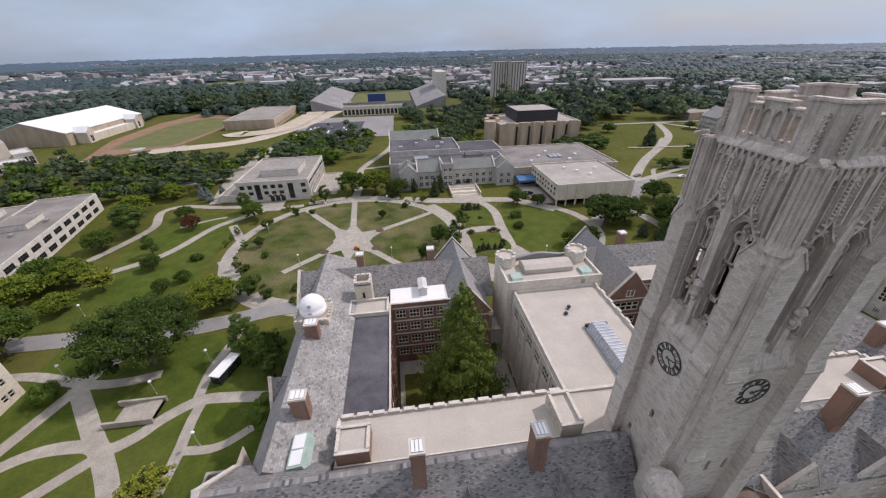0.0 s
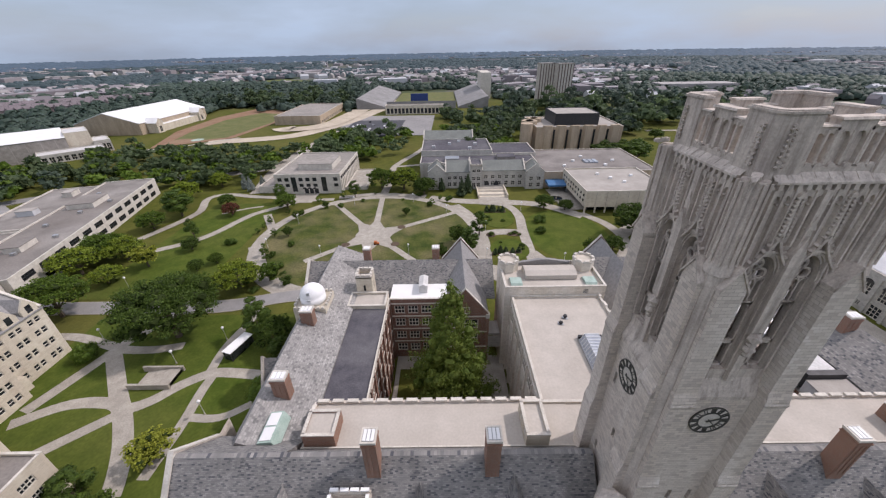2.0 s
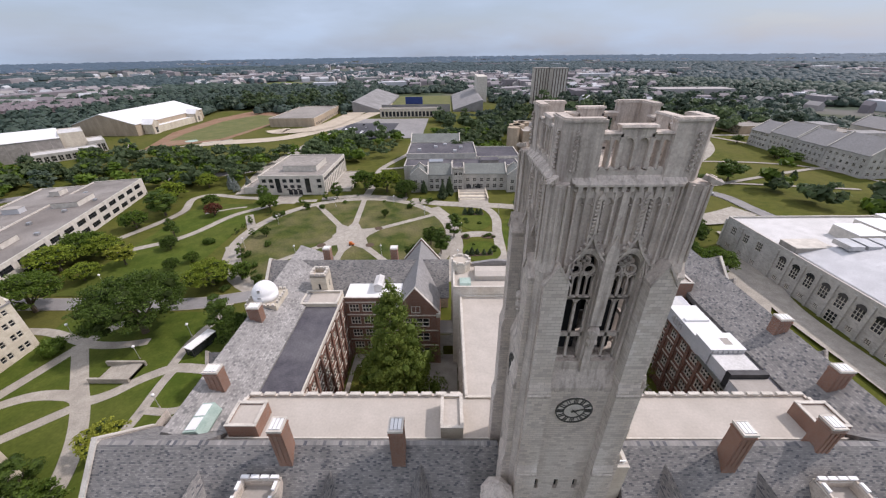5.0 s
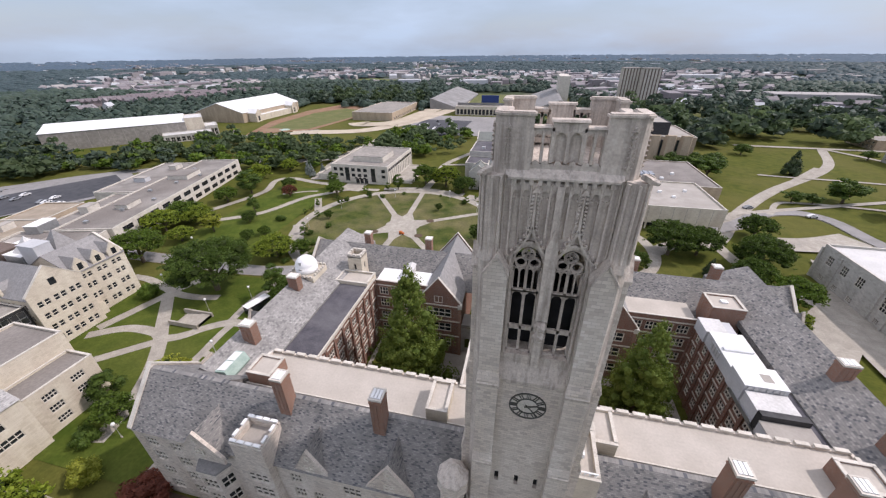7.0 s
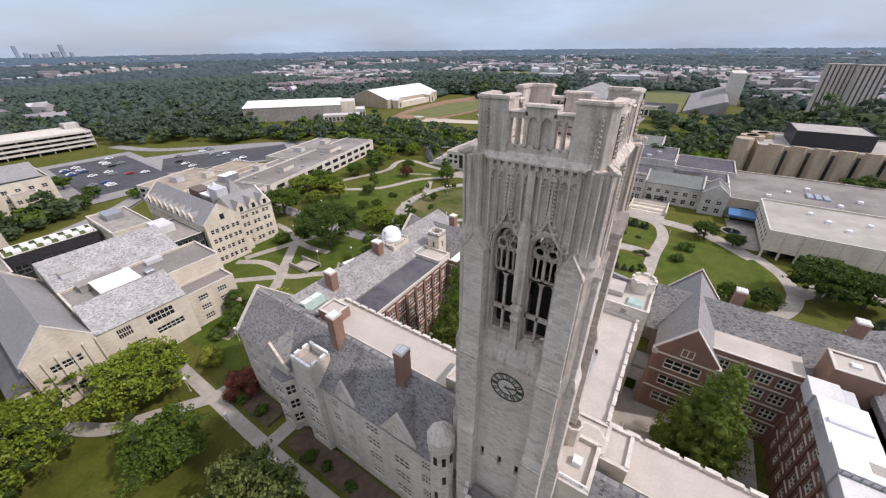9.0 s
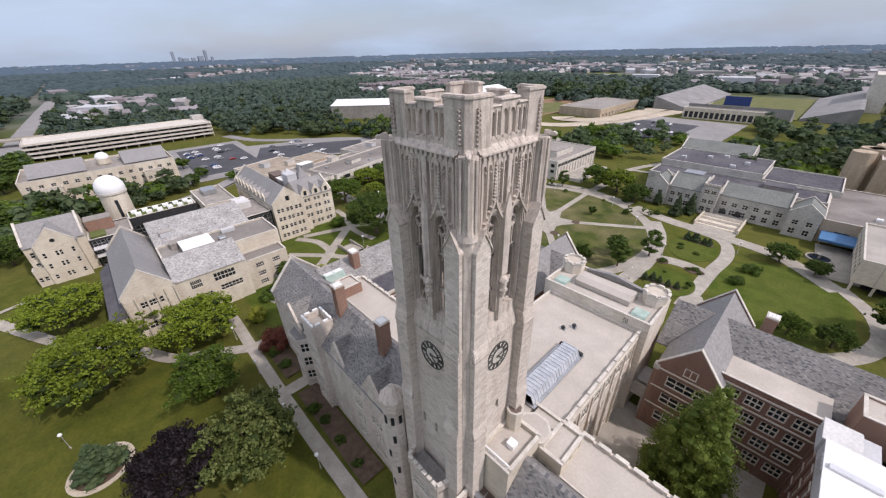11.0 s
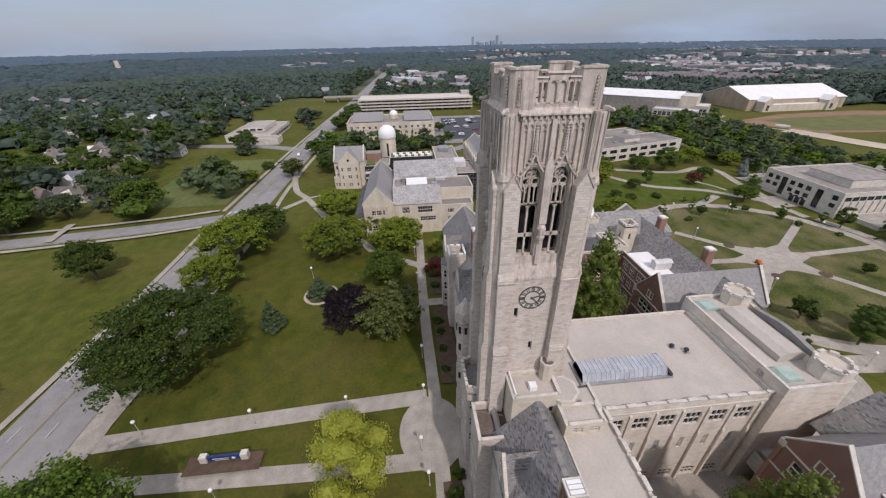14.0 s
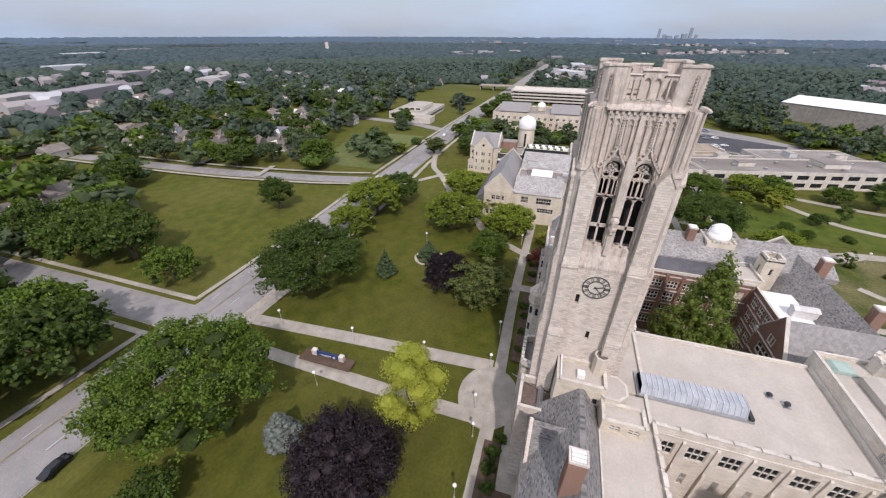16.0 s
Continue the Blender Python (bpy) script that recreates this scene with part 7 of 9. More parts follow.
ch = [(1.0, 1.9, *v) for v in dl] + [(4.0, 4.8, *v) for v in dl] + [(5.0, 5.8, *v) for v in dl] + [(7.9, 8.8, *v) for v in dl]
bm = bmesh.new()
wall_panel(bm, *cS["E"], 0, 13, ch)
wall_panel(bm, *cS["S"], 0, 13)
wall_panel(bm, *cS["N"], 0, 13)
part("wall", bm, "pale_stone", b)
windows(b, *cS["E"], ch, div=(1, 2))
gable_roof(b, -121.5, -111, -25.2, -15.4, 13, 18.2, "x", "pale_stone", "slate_plain", ends=(False, True), parapets=(False, True))
bm = cone(bmesh.new(), 0, 0, 0, 0.12, 0.6, 0.6, 16)
bmesh.ops.transform(bm, matrix=pose(-110.98, -20.3, 14.6, 0, 90, 0), verts=bm.verts)
part("round_window", bm, "glass", b)
storey_block(b, -114.4, -111.6, -28.4, -25.4, 0, 6.0, "pale_stone", "far_grass", {"E": paired(3.0, 1, dl[:1], 0.2, 1.0)}, (1, 2), parapet=0.5)
storey_block(b, -130, -114, -12.9, -0.5, 0, 10.4, "dark_metal", "gravel_roof", {"E": rows(12.4, 3, 3.4, ((0.6, 4.4), (5.4, 9.6)), 0.3, 0.3)}, (3, 4), "steel", 0.4)
for z in (4.7, 7.4):
    part("terrace", box(bmesh.new(), -113.9, -111.0, -12.6, -1.0, z, z + 0.35), "lobby_white", b)
roof_box(b, -129, -123, -12.4, -5, 10.0, 14.2, "chimney_brick", "gravel_roof", "penthouse")
roof_box(b, -121, -115.4, -12.0, -8.0, 10.2, 10.9, "far_grass", "far_grass", "planted_bed")
# observatory, stone hall and parking deck beyond
b = building("observatory", "round stone observatory tower with a large white dome", -146, -134, -7, 4)
part("tower", cone(bmesh.new(), -138.8, -1.6, 0, 19.0, 4.7, 4.35, 20), "pale_stone", b)
part("ring", cone(bmesh.new(), -138.8, -1.6, 18.6, 19.4, 4.75, 4.75, 28), "coping", b)
part("slot_window", box(bmesh.new(), -134.6, -134.15, -2.1, -1.1, 9.5, 16.5), "glass", b)
bm = bmesh.new()
bmesh.ops.create_uvsphere(bm, u_segments=28, v_segments=14, radius=4.75)
bmesh.ops.bisect_plane(bm, geom=bm.verts[:] + bm.edges[:] + bm.faces[:], plane_co=(0, 0, -1.5), plane_no=(0, 0, 1), clear_inner=True)
bmesh.ops.translate(bm, vec=(-138.8, -1.6, 20.6), verts=bm.verts)
part("dome", bm, "white_paint", b, "smooth white dome", smooth=True)
b = building("stone_hall", "cream stone hall of three storeys with projecting bays", -250, -205, -34, 30)
storey_block(b, -245, -210, -34, 30, 0, 13.5, "pale_stone", "gravel_roof", {"E": rows(64, 14, 2, ((1.6, 3.4), (5.4, 7.2), (9.2, 11)), 1, 1), "S": rows(35, 7, 2, ((1.6, 3.4), (5.4, 7.2), (9.2, 11)), 1, 1)}, parapet=0.8)
for y0 in (-28, -6, 14):
    storey_block(b, -209.9, -204, y0, y0 + 9, 0, 9.5, "pale_stone", "gravel_roof", {"E": rows(9, 3, 1.8, ((1.6, 3.4), (5.4, 7.2)), 0.6, 0.6)}, parapet=0.6)
gable_roof(b, -240, -216, -30, -8, 13.4, 18, "y", "pale_stone", "slate_plain")
gable_roof(b, -240, -216, 8, 28, 13.4, 18, "y", "pale_stone", "slate_plain")
bm = bmesh.new()
bmesh.ops.create_uvsphere(bm, u_segments=20, v_segments=10, radius=3.2, matrix=pose(-228, 0, 16))
part("dome", bm, "white_paint", b, smooth=True)
part("dome_base", cone(bmesh.new(), -228, 0, 13, 16, 3.2, 3.2, 20), "pale_stone", b)
b = building("parking_deck", "long white concrete parking deck of four levels", -378, -336, -40, 82)
b.matrix_basis = Matrix()
for i in range(4):
    part("deck", box(bmesh.new(), 0, 120, 0, 34, i * 3.0 + 2.4, i * 3.0 + 2.8), "coping", b)
    bm = bmesh.new()
    for q in ((0, 120, -0.3, 0), (0, 120, 34, 34.3), (-0.3, 0, 0, 34), (120, 120.3, 0, 34)):
        box(bm, *q, i * 3.0 + 2.3, i * 3.0 + 3.7)
    part("guard_wall", bm, "coping", b)
for i in range(16):
    part("column", box(bmesh.new(), i * 8 - 0.3, i * 8 + 0.3, 0.1, 0.7, 0, 12), "concrete", b)
part("core", box(bmesh.new(), 2, 118, 8, 26, 0, 11.4), "dark_metal", b)
part("stair_core", box(bmesh.new(), 112, 121, 26, 36, 0, 15.5), "grey_stone", b)
b.matrix_basis = pose(-340, -39, 0, 0, 0, 90)
b = building("low_office", "white low office building with a terraced flat roof", -282, -212, -138, -78)
storey_block(b, -278, -226, -128, -94, 0, 5.2, "coping", "dull_membrane", {"N": rows(54, 9, 4.4, ((1, 3),), 1, 1), "E": rows(34, 5, 4.4, ((1, 3),), 1, 1)}, (3, 1), "dark_metal", 0.5)
storey_block(b, -268, -238, -120, -102, 5.0, 8.0, "coping", "dull_membrane", {"E": rows(18, 3, 4, ((5.8, 7.2),), 1, 1)}, (3, 1), "dark_metal", 0.4)
storey_block(b, -226, -214, -110, -86, 0, 4.4, "coping", "dull_membrane", parapet=0.4)

# field house to the east with arched windows
b = building("field_house", "grey stone field house with tall arched windows and pale roofs", 120, 178, 20, 119)
fW = [(3, 5.4, 6.2, 9.2), (9, 11.4, 6.2, 9.2), (15, 17.4, 6.2, 9.2)] + [(24.4 + 4.8 * i, 27.0 + 4.8 * i, 4.8, 8.2) for i in range(15)]
fW2 = [(24.9 + 4.8 * i, 26.5 + 4.8 * i, 1.0, 2.5) for i in range(15) if i != 4] + [(43.2, 46.2, 0.1, 3.4)] + [(3 + 6 * i, 5 + 6 * i, 1.0, 2.6) for i in range(3)]
storey_block(b, 120, 178, 20, 119, 0, 11.6, "grey_stone", "lobby_white", {"W": fW + fW2, "N": rows(58, 9, 2.4, ((1, 2.6), (6, 9)), 2, 2)}, (3, 3), "frame_stone", 0.6)
bm = bmesh.new()
for i in range(15):
    yc = 119 - (25.7 + 4.8 * i)
    ring2 = [(yc + 1.3 * math.cos(a * math.pi / 8), 8.2 + 1.2 * math.sin(a * math.pi / 8)) for a in range(9)]
    prism(bm, ring2, "x", 119.9, 120.2)
part("arch_light", bm, "glass", b)
for i in range(18):
    yc = 119 - (23.3 + 4.8 * i) if i < 16 else 119 - (i - 16) * 8
    part("pilaster", box(bmesh.new(), 119.5, 120.02, yc - 0.35, yc + 0.35, 0, 10.6), "grey_stone", b)
bm = bmesh.new()
pts = [(122 + 54 * i / 14, 11.2 + 4.2 * math.sin(math.pi * i / 14)) for i in range(15)]
prism(bm, pts, "y", 20.5, 92)
part("barrel_roof", bm, "zinc", b)
for i in range(3):
    roof_box(b, 144 + i * 11, 153 + i * 11, 97 + i * 4, 106 + i * 4, 11, 14.4, "coping", "white_paint", "penthouse")
for i in range(9):
    part("air_duct", box(bmesh.new(), 132 + i * 5, 136 + i * 5, 88, 93.5, 14.2, 15.6), "steel", b)
roof_box(b, 121, 132, 92, 98, 11, 13.0, "gravel_roof", "coping")

# slate-roofed gothic halls farther east
b = building("gothic_complex", "large grey stone complex with steep slate roofs and rows of windows", 250, 380, 200, 310)
for y0, y1, ze, zr in ((196, 221.8, 12.5, 20.5), (222, 243.8, 12.0, 19.0), (244, 265.8, 12.5, 20.0), (266, 284, 11.0, 17.5)):
    hh = {"W": rows(y1 - y0, 6, 1.7, ((1.6, 3.4), (5.2, 7.0), (8.8, 10.4)), 1, 1), "S": rows(22, 5, 1.7, ((1.6, 3.4), (5.2, 7.0), (8.8, 10.4)), 1, 1)}
    storey_block(b, 250, 272, y0, y1, 0, ze, "grey_stone", "gravel_roof", hh, parapet=0)
    gable_roof(b, 250, 272, y0, y1, ze, zr, "y", "grey_stone", "slate_plain", parapets=(True, True))
storey_block(b, 272.2, 330, 200, 250, 0, 15, "tan_brick", "dull_roof", parapet=0.6)
storey_block(b, 272.2, 310, 250.2, 300, 0, 13, "tan_brick", "gravel_roof", parapet=0.6)
storey_block(b, 268, 300, 318, 346, 0, 7, "tan_brick", "gravel_roof", {"W": rows(28, 7, 2, ((1.2, 3.2), (4.4, 6.0)), 1, 1)}, parapet=0.4)
for x, y, w, d in ((276, 206, 14, 10), (300, 214, 12, 16), (278, 232, 18, 10), (280, 262, 12, 14)):
    roof_box(b, x, x + w, y, y + d, 12, 17.5, "grey_stone", "slate_plain", "penthouse")
gable_roof(b, 330, 352, 200, 290, 13, 19, "y", "grey_stone", "slate_plain", parapets=(True, True))
storey_block(b, 330, 352, 200, 290, 0, 13.1, "grey_stone", "gravel_roof", parapet=0)

# twin residence towers far behind
b = building("residence_tower", "tall brown twin slab residence tower with pale vertical bands", 118, 168, 468, 518)
for x0, x1, y0, y1 in ((126, 143, 490, 508), (143.5, 161, 473, 491)):
    part("slab", box(bmesh.new(), x0, x1, y0, y1, 0, 46), "brown_roof", b)
    for i in range(5):
        u = x0 + 1 + (x1 - x0 - 4) * i / 4
        part("band", box(bmesh.new(), u, u + 2.0, y0 - 0.4, y0 + 0.1, 0, 46.5), "coping", b)
        v = y0 + 1 + (y1 - y0 - 4) * i / 4
        part("band", box(bmesh.new(), x0 - 0.4, x0 + 0.1, v, v + 2.0, 0, 46.5), "coping", b)
    part("roof", box(bmesh.new(), x0 - 0.5, x1 + 0.5, y0 - 0.5, y1 + 0.5, 46, 47), "gravel_roof", b)

# stadium
b = building("stadium", "grey open stadium with an arcaded front and sloping stands", -100, 75, 425, 680)
storey_block(b, -60, 6, 430, 442, 0, 9.5, "pale_stone", "gravel_roof", {"S": rows(66, 15, 3.0, ((1, 6.4),), 1, 1)}, (1, 2), "dark_metal", 0.5)
bm = bmesh.new()
prism(bm, [(-64, 2), (-98, 12.5), (-101, 12.5), (-101, 0), (-64, 0)], "y", 470, 650)
part("west_stand", bm, "bleacher", b)
bm = bmesh.new()
prism(bm, [(24, 2), (58, 13), (61, 13), (61, 0), (24, 0)], "y", 470, 650)
part("east_stand", bm, "bleacher", b)
bm = bmesh.new()
prism(bm, [(444, 12), (470, 2), (470, 0), (444, 0)], "x", -60, 20)
part("south_stand", bm, "bleacher", b)
part("pitch", box(bmesh.new(), -62, 22, 470, 650, 0, 0.6), "turf", b)
part("scoreboard", box(bmesh.new(), -32, -12, 446, 447.5, 12, 20), "blue_paint", b)
part("press_tower", box(bmesh.new(), 60, 74, 560, 620, 0, 34), "coping", b)

# ---- trees ----
def quads_mesh(name, C, N, S, rng, curl=0.25):
    """Leaf clumps: one small bent quad at each centre C, facing N, of size S."""
    n = len(C)
    up = rng.normal(size=(n, 3))
    u = np.cross(N, up)
    u /= np.linalg.norm(u, axis=1)[:, None] + 1e-9
    v = np.cross(N, u)
    a = rng.uniform(0.7, 1.3, n)[:, None]
    su, sv = u * S[:, None] * a, v * S[:, None] / a
    P = np.stack([C - su, C - sv * 0.8 - N * S[:, None] * curl, C + su, C + sv], 1).reshape(-1, 3)
    return P, np.arange(4 * n).reshape(n, 4)


TREES = {}


def tree_meshes(kind, seed, leaves, tint):
    """A trunk with limbs and a crown of leaf clumps for a tree with a crown radius of 1."""
    key = kind, seed, leaves, tint
    if key in TREES:
        return TREES[key]
    rng = np.random.default_rng(seed * 77 + 5)
    if kind == "broad":
        height, trunk = 1.75, 0.5
        k = 120 if leaves > 10000 else 58 if leaves > 1000 else 22
        d = rng.normal(size=(k, 3))
        d /= np.linalg.norm(d, axis=1)[:, None]
        rr = rng.uniform(0.3, 0.84, k)[:, None]
        lobes = d * rr * [1.0, 1.0, 0.72] + [0, 0, 0.98]
        lobes[:, 2] = np.maximum(lobes[:, 2], 0.42)
        rad = rng.uniform(0.15, 0.29, k) * (0.78 if leaves > 10000 else 1.0 if leaves > 1000 else 1.5)
    elif kind == "oval":
        height, trunk = 2.6, 0.6
        k = 30 if leaves > 1000 else 16
        z = rng.uniform(0, 1, k)
        a = rng.uniform(0, 2 * math.pi, k)
        w = np.sin(np.clip(z * 0.85 + 0.13, 0, 1) * math.pi) ** 0.7
        lobes = np.stack([np.cos(a) * w * 0.62, np.sin(a) * w * 0.62, 0.55 + z * 1.9], 1)
        rad = rng.uniform(0.24, 0.4, k) * (0.6 + 0.4 * w)
    else:
        height, trunk = {"cone": (3.2, 0.25), "spruce": (2.3, 0.15), "shrub": (0.9, 0.1), "dome": (1.5, 0.35)}[kind]
        k = {"shrub": 16, "cone": 150}.get(kind, 60)
        if kind == "dome":   # full rounded crown that reaches low
            k = 110
            d = rng.normal(size=(k, 3))
            d /= np.linalg.norm(d, axis=1)[:, None]
            d[:, 2] = np.where(d[:, 2] < -0.35, -d[:, 2], d[:, 2])
            lobes = d * rng.uniform(0.55, 0.86, k)[:, None] * [1, 1, 0.72] + [0, 0, 0.62]
            rad = rng.uniform(0.15, 0.25, k)
        elif kind == "shrub":
            d = rng.normal(size=(k, 3))
            d /= np.linalg.norm(d, axis=1)[:, None]
            lobes = d * rng.uniform(0.3, 0.7, k)[:, None] * [1, 1, 0.5] + [0, 0, 0.42]
            rad = rng.uniform(0.25, 0.4, k)
        else:
            z = np.sort(rng.uniform(0, 1, k) ** 1.3)
            a = np.arange(k) * 2.4
            w = (1 - z) ** (0.72 if tint == "conifer" else 0.95 if kind == "cone" else 0.75)
            lobes = np.stack([np.cos(a) * w * 0.66, np.sin(a) * w * 0.66, 0.28 + z * (height - 0.4)], 1)
            rad = (0.1 + 0.3 * w) * (0.72 if kind == "cone" else 1.0) * rng.uniform(0.7, 1.25, k)
            lobes[:, :2] *= rng.uniform(0.6, 1.2, k)[:, None]
            lobes[:, 2] += rng.normal(size=k) * 0.07
    spread = np.percentile(np.hypot(lobes[:, 0], lobes[:, 1]) + rad, 88)
    lobes[:, :2] /= spread
    rad = rad / spread ** 0.5
    flat = np.array([1.12, 1.12, 0.6]) if kind in ("broad", "oval", "dome") else np.ones(3)
    tips, tip_rad, loose, core = lobes, rad, 0.78, 0.8
    if leaves >= 4000 and (kind in ("broad", "dome") or tint == "conifer"):   # each bough carries smaller sprays
        m = 7
        t = rng.normal(size=(k * m, 3))
        t /= np.linalg.norm(t, axis=1)[:, None]
        t[:, 2] = np.where(t[:, 2] < -0.3, -t[:, 2], t[:, 2])
        tips = np.repeat(lobes, m, 0) + t * np.repeat(rad, m)[:, None] * rng.uniform(0.5, 1.15, k * m)[:, None] * flat
        tip_rad = np.repeat(rad, m) * rng.uniform(0.28, 0.62, k * m)
        loose, core = 0.35, 0.55
    pick = rng.choice(len(tips), leaves, p=tip_rad ** 2 / (tip_rad ** 2).sum())
    d = rng.normal(size=(leaves, 3))
    d /= np.linalg.norm(d, axis=1)[:, None]
    d[:, 2] = np.where(d[:, 2] < -0.4, -d[:, 2] * 0.5, d[:, 2])
    C = tips[pick] + d * (tip_rad[pick] * rng.uniform(loose, 1.1, leaves))[:, None] * flat
    N = d + rng.normal(size=(leaves, 3)) * (0.55 if loose > 0.5 else 0.75)
    N /= np.linalg.norm(N, axis=1)[:, None]
    S = rng.uniform(0.6, 1.25, leaves) * 1.35 / math.sqrt(leaves) * (1.9 if kind == "broad" else 1.65) * (1.25 if loose < 0.5 else 1.0)
    P, Q = quads_mesh("crown", C, N, S, rng)
    V, F = [P], [Q.tolist()]
    # inner masses, so that the crown is dense in its middle
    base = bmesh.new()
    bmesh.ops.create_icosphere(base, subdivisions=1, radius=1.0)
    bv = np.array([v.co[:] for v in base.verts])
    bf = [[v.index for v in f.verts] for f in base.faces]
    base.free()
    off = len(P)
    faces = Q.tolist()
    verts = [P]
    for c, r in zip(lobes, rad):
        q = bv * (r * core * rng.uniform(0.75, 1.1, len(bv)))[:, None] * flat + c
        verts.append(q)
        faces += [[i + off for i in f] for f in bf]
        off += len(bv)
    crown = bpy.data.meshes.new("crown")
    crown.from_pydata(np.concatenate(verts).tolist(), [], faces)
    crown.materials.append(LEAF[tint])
    # sprayed crowns: inner shade painted as a darker green on the core faces
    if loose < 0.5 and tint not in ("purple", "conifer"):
        crown.materials.append(M["crown_shade"])
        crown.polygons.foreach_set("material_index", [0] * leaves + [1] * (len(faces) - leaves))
    bm = bmesh.new()
    cone(bm, 0, 0, -0.05, trunk + 0.35, 0.075, 0.045, 8)
    for i in range(5):
        a = i * 2.4 + seed
        m = pose(0, 0, trunk * 0.75, 0, 0, math.degrees(a)) @ pose(0, 0, 0, 0, 42, 0)
        cone(bm, 0, 0, 0, 0.75 if kind in ("broad", "oval") else 0.5 if kind == "dome" else 0.3, 0.035, 0.012, 6, 0, m)
    tr = bpy.data.meshes.new("trunk")
    bm.to_mesh(tr)
    bm.free()
    tr.materials.append(M["bark"])
    TREES[key] = crown, tr
    return TREES[key]


TREE_RNG = random.Random(4)


def tree(x, y, r, kind="broad", tint="green", seed=None, leaves=2600, hs=1.0, label="", name="tree", group=""):
    seed = TREE_RNG.randrange(4) if seed is None else seed
    crown, tr = tree_meshes(kind, seed, leaves, tint)
    words = {"broad": "leafy broad-crowned tree standing on the lawn", "oval": "tall oval-crowned leafy tree", "dome": "large dense round-crowned leafy tree", "cone": "tall dense conical evergreen tree", "spruce": "small pointed conifer on the lawn", "shrub": "rounded leafy green shrub beside the lawn"}[kind]
    ob = thing("shrub" if kind == "shrub" else name, label or words, "shrub" if kind == "shrub" else "tree", (x, y, 0), TREE_RNG.uniform(0, 360), group=group)
    m = Matrix.Diagonal((r, r, r * hs, 1))
    shared("crown", crown, ob, m)
    if kind != "shrub":
        shared("trunk", tr, ob, m)
    return ob


BIG = 26000
# front lawn and street side
tree(45.5, -42.5, 15.6, "dome", "mid", 0, 34000, 0.9, "very large leafy shade tree beside the street")
tree(2, -45.5, 15.4, "dome", "green", 1, BIG, 0.9, "very large dark leafy tree beside the street")
tree(-48, -51, 11.2, "dome", "fresh", 2, 12000, 1.0)
tree(-30, -52, 8.5, "dome", "fresh", 3, 9000, 0.95)
tree(-61, -47, 10, "dome", "green", 0, 9000, 1.0)
tree(-45, -17, 11, "dome", "fresh", 1, 12000, 1.0)
tree(-79, -22, 9.6, "dome", "fresh", 2, 9000, 0.85)
tree(-46, 4, 9.6, "dome", "fresh", 3, 9000, 0.9)
tree(-3, 2, 8.6, "broad", "olive", 0, 12000, 0.95, "thin-crowned green tree beside the walk")
tree(-25, 1, 7.4, "broad", "mid", 2, 9000, 0.9)
tree(-6, -8.2, 6.7, "dome", "purple", 1, 14000, 1.5, "round dark purple-leaved beech on the lawn")
tree(-9, -28.5, 3.4, "cone", "needle", 2, 6000, 0.85, "small dark pointed conifer on the lawn")
tree(-22, -19, 3.9, "cone", "needle", 3, 6000, 0.55, "broad dark conifer in a ringed bed")
tree(34.5, -2.4, 6.9, "oval", "bright", 0, 11000, 1.1, "light yellow-green leafy tree beside the walk")
tree(45, -24, 3.6, "cone", "blue", 1, 6000, 0.66, "small silvery blue spruce")
tree(48.5, -9, 9.6, "dome", "purple", 2, BIG, 0.9, "large dark purple copper beech")
tree(61, -36, 5.0, "broad", "green", 3, 5000, 0.7)
tree(68, -24, 5.0, "broad", "green", 0, 5000, 0.7)
tree(-136, -56, 7.4, "broad", "olive", 2, 6000, 0.85, "light thin-crowned tree beside the street")
tree(-138, -96, 8.0, "dome", "green", 1, 6000, 1.1)
tree(-181, -52, 7.0, "broad", "mid", 0, 4000, 0.9)
tree(-289, -82, 4.4, "dome", "purple", 0, 3000, 1.2, "dark purple-leaved tree at the street corner")
tree(-189, -100, 6.0, "cone", "needle", 1, 4000, 0.75, "dark broad conifer before the low office")
tree(-153, -75, 4.8, "shrub", "green", 1, 2400, 0.9)
tree(-128, -76, 5.8, "broad", "fresh", 3, 4000, 0.7)
tree(-139, -36, 6.5, "broad", "green", 1, 4000, 0.9)
tree(-201, -104, 9.0, "broad", "green", 0, 4000, 0.9)
for x, y, r in ((-150, -40, 6), (-162, -38, 7), (-174, -42, 6.5), (-186, -40, 7), (-199, -42, 7.5), (-168, -26, 6), (-184, -24, 7), (-256, -46, 8), (-270, -40, 9), (-284, -44, 8), (-300, -42, 9), (-316, -44, 8), (-196, 20, 5), (-190, 32, 5), (-204, 40, 4.5), (-236, 36, 5), (-185, 52, 4)):
    tree(x, y, r, "broad", ("green", "mid")[int(x) % 2], None, 2200, 0.9)
for x, y, r in ((13, -88, 7.5), (8, -112, 11), (12, -124, 12), (40, -138, 11), (47, -80, 12), (62, -84, 11), (40, -94, 10), (54, -102, 11), (4, -128, 11), (44, -118, 11), (60, -116, 10), (-8, -150, 10), (-20, -166, 9), (12, -150, 11), (74, -96, 10), (-36, -178, 9)):
    tree(x, y, r, "dome", ("green", "mid", "green")[int(x) % 3], None, 5000, 1.1)
tree(-40, -93, 7.4, "dome", "green", 1, 9000, 1.35)
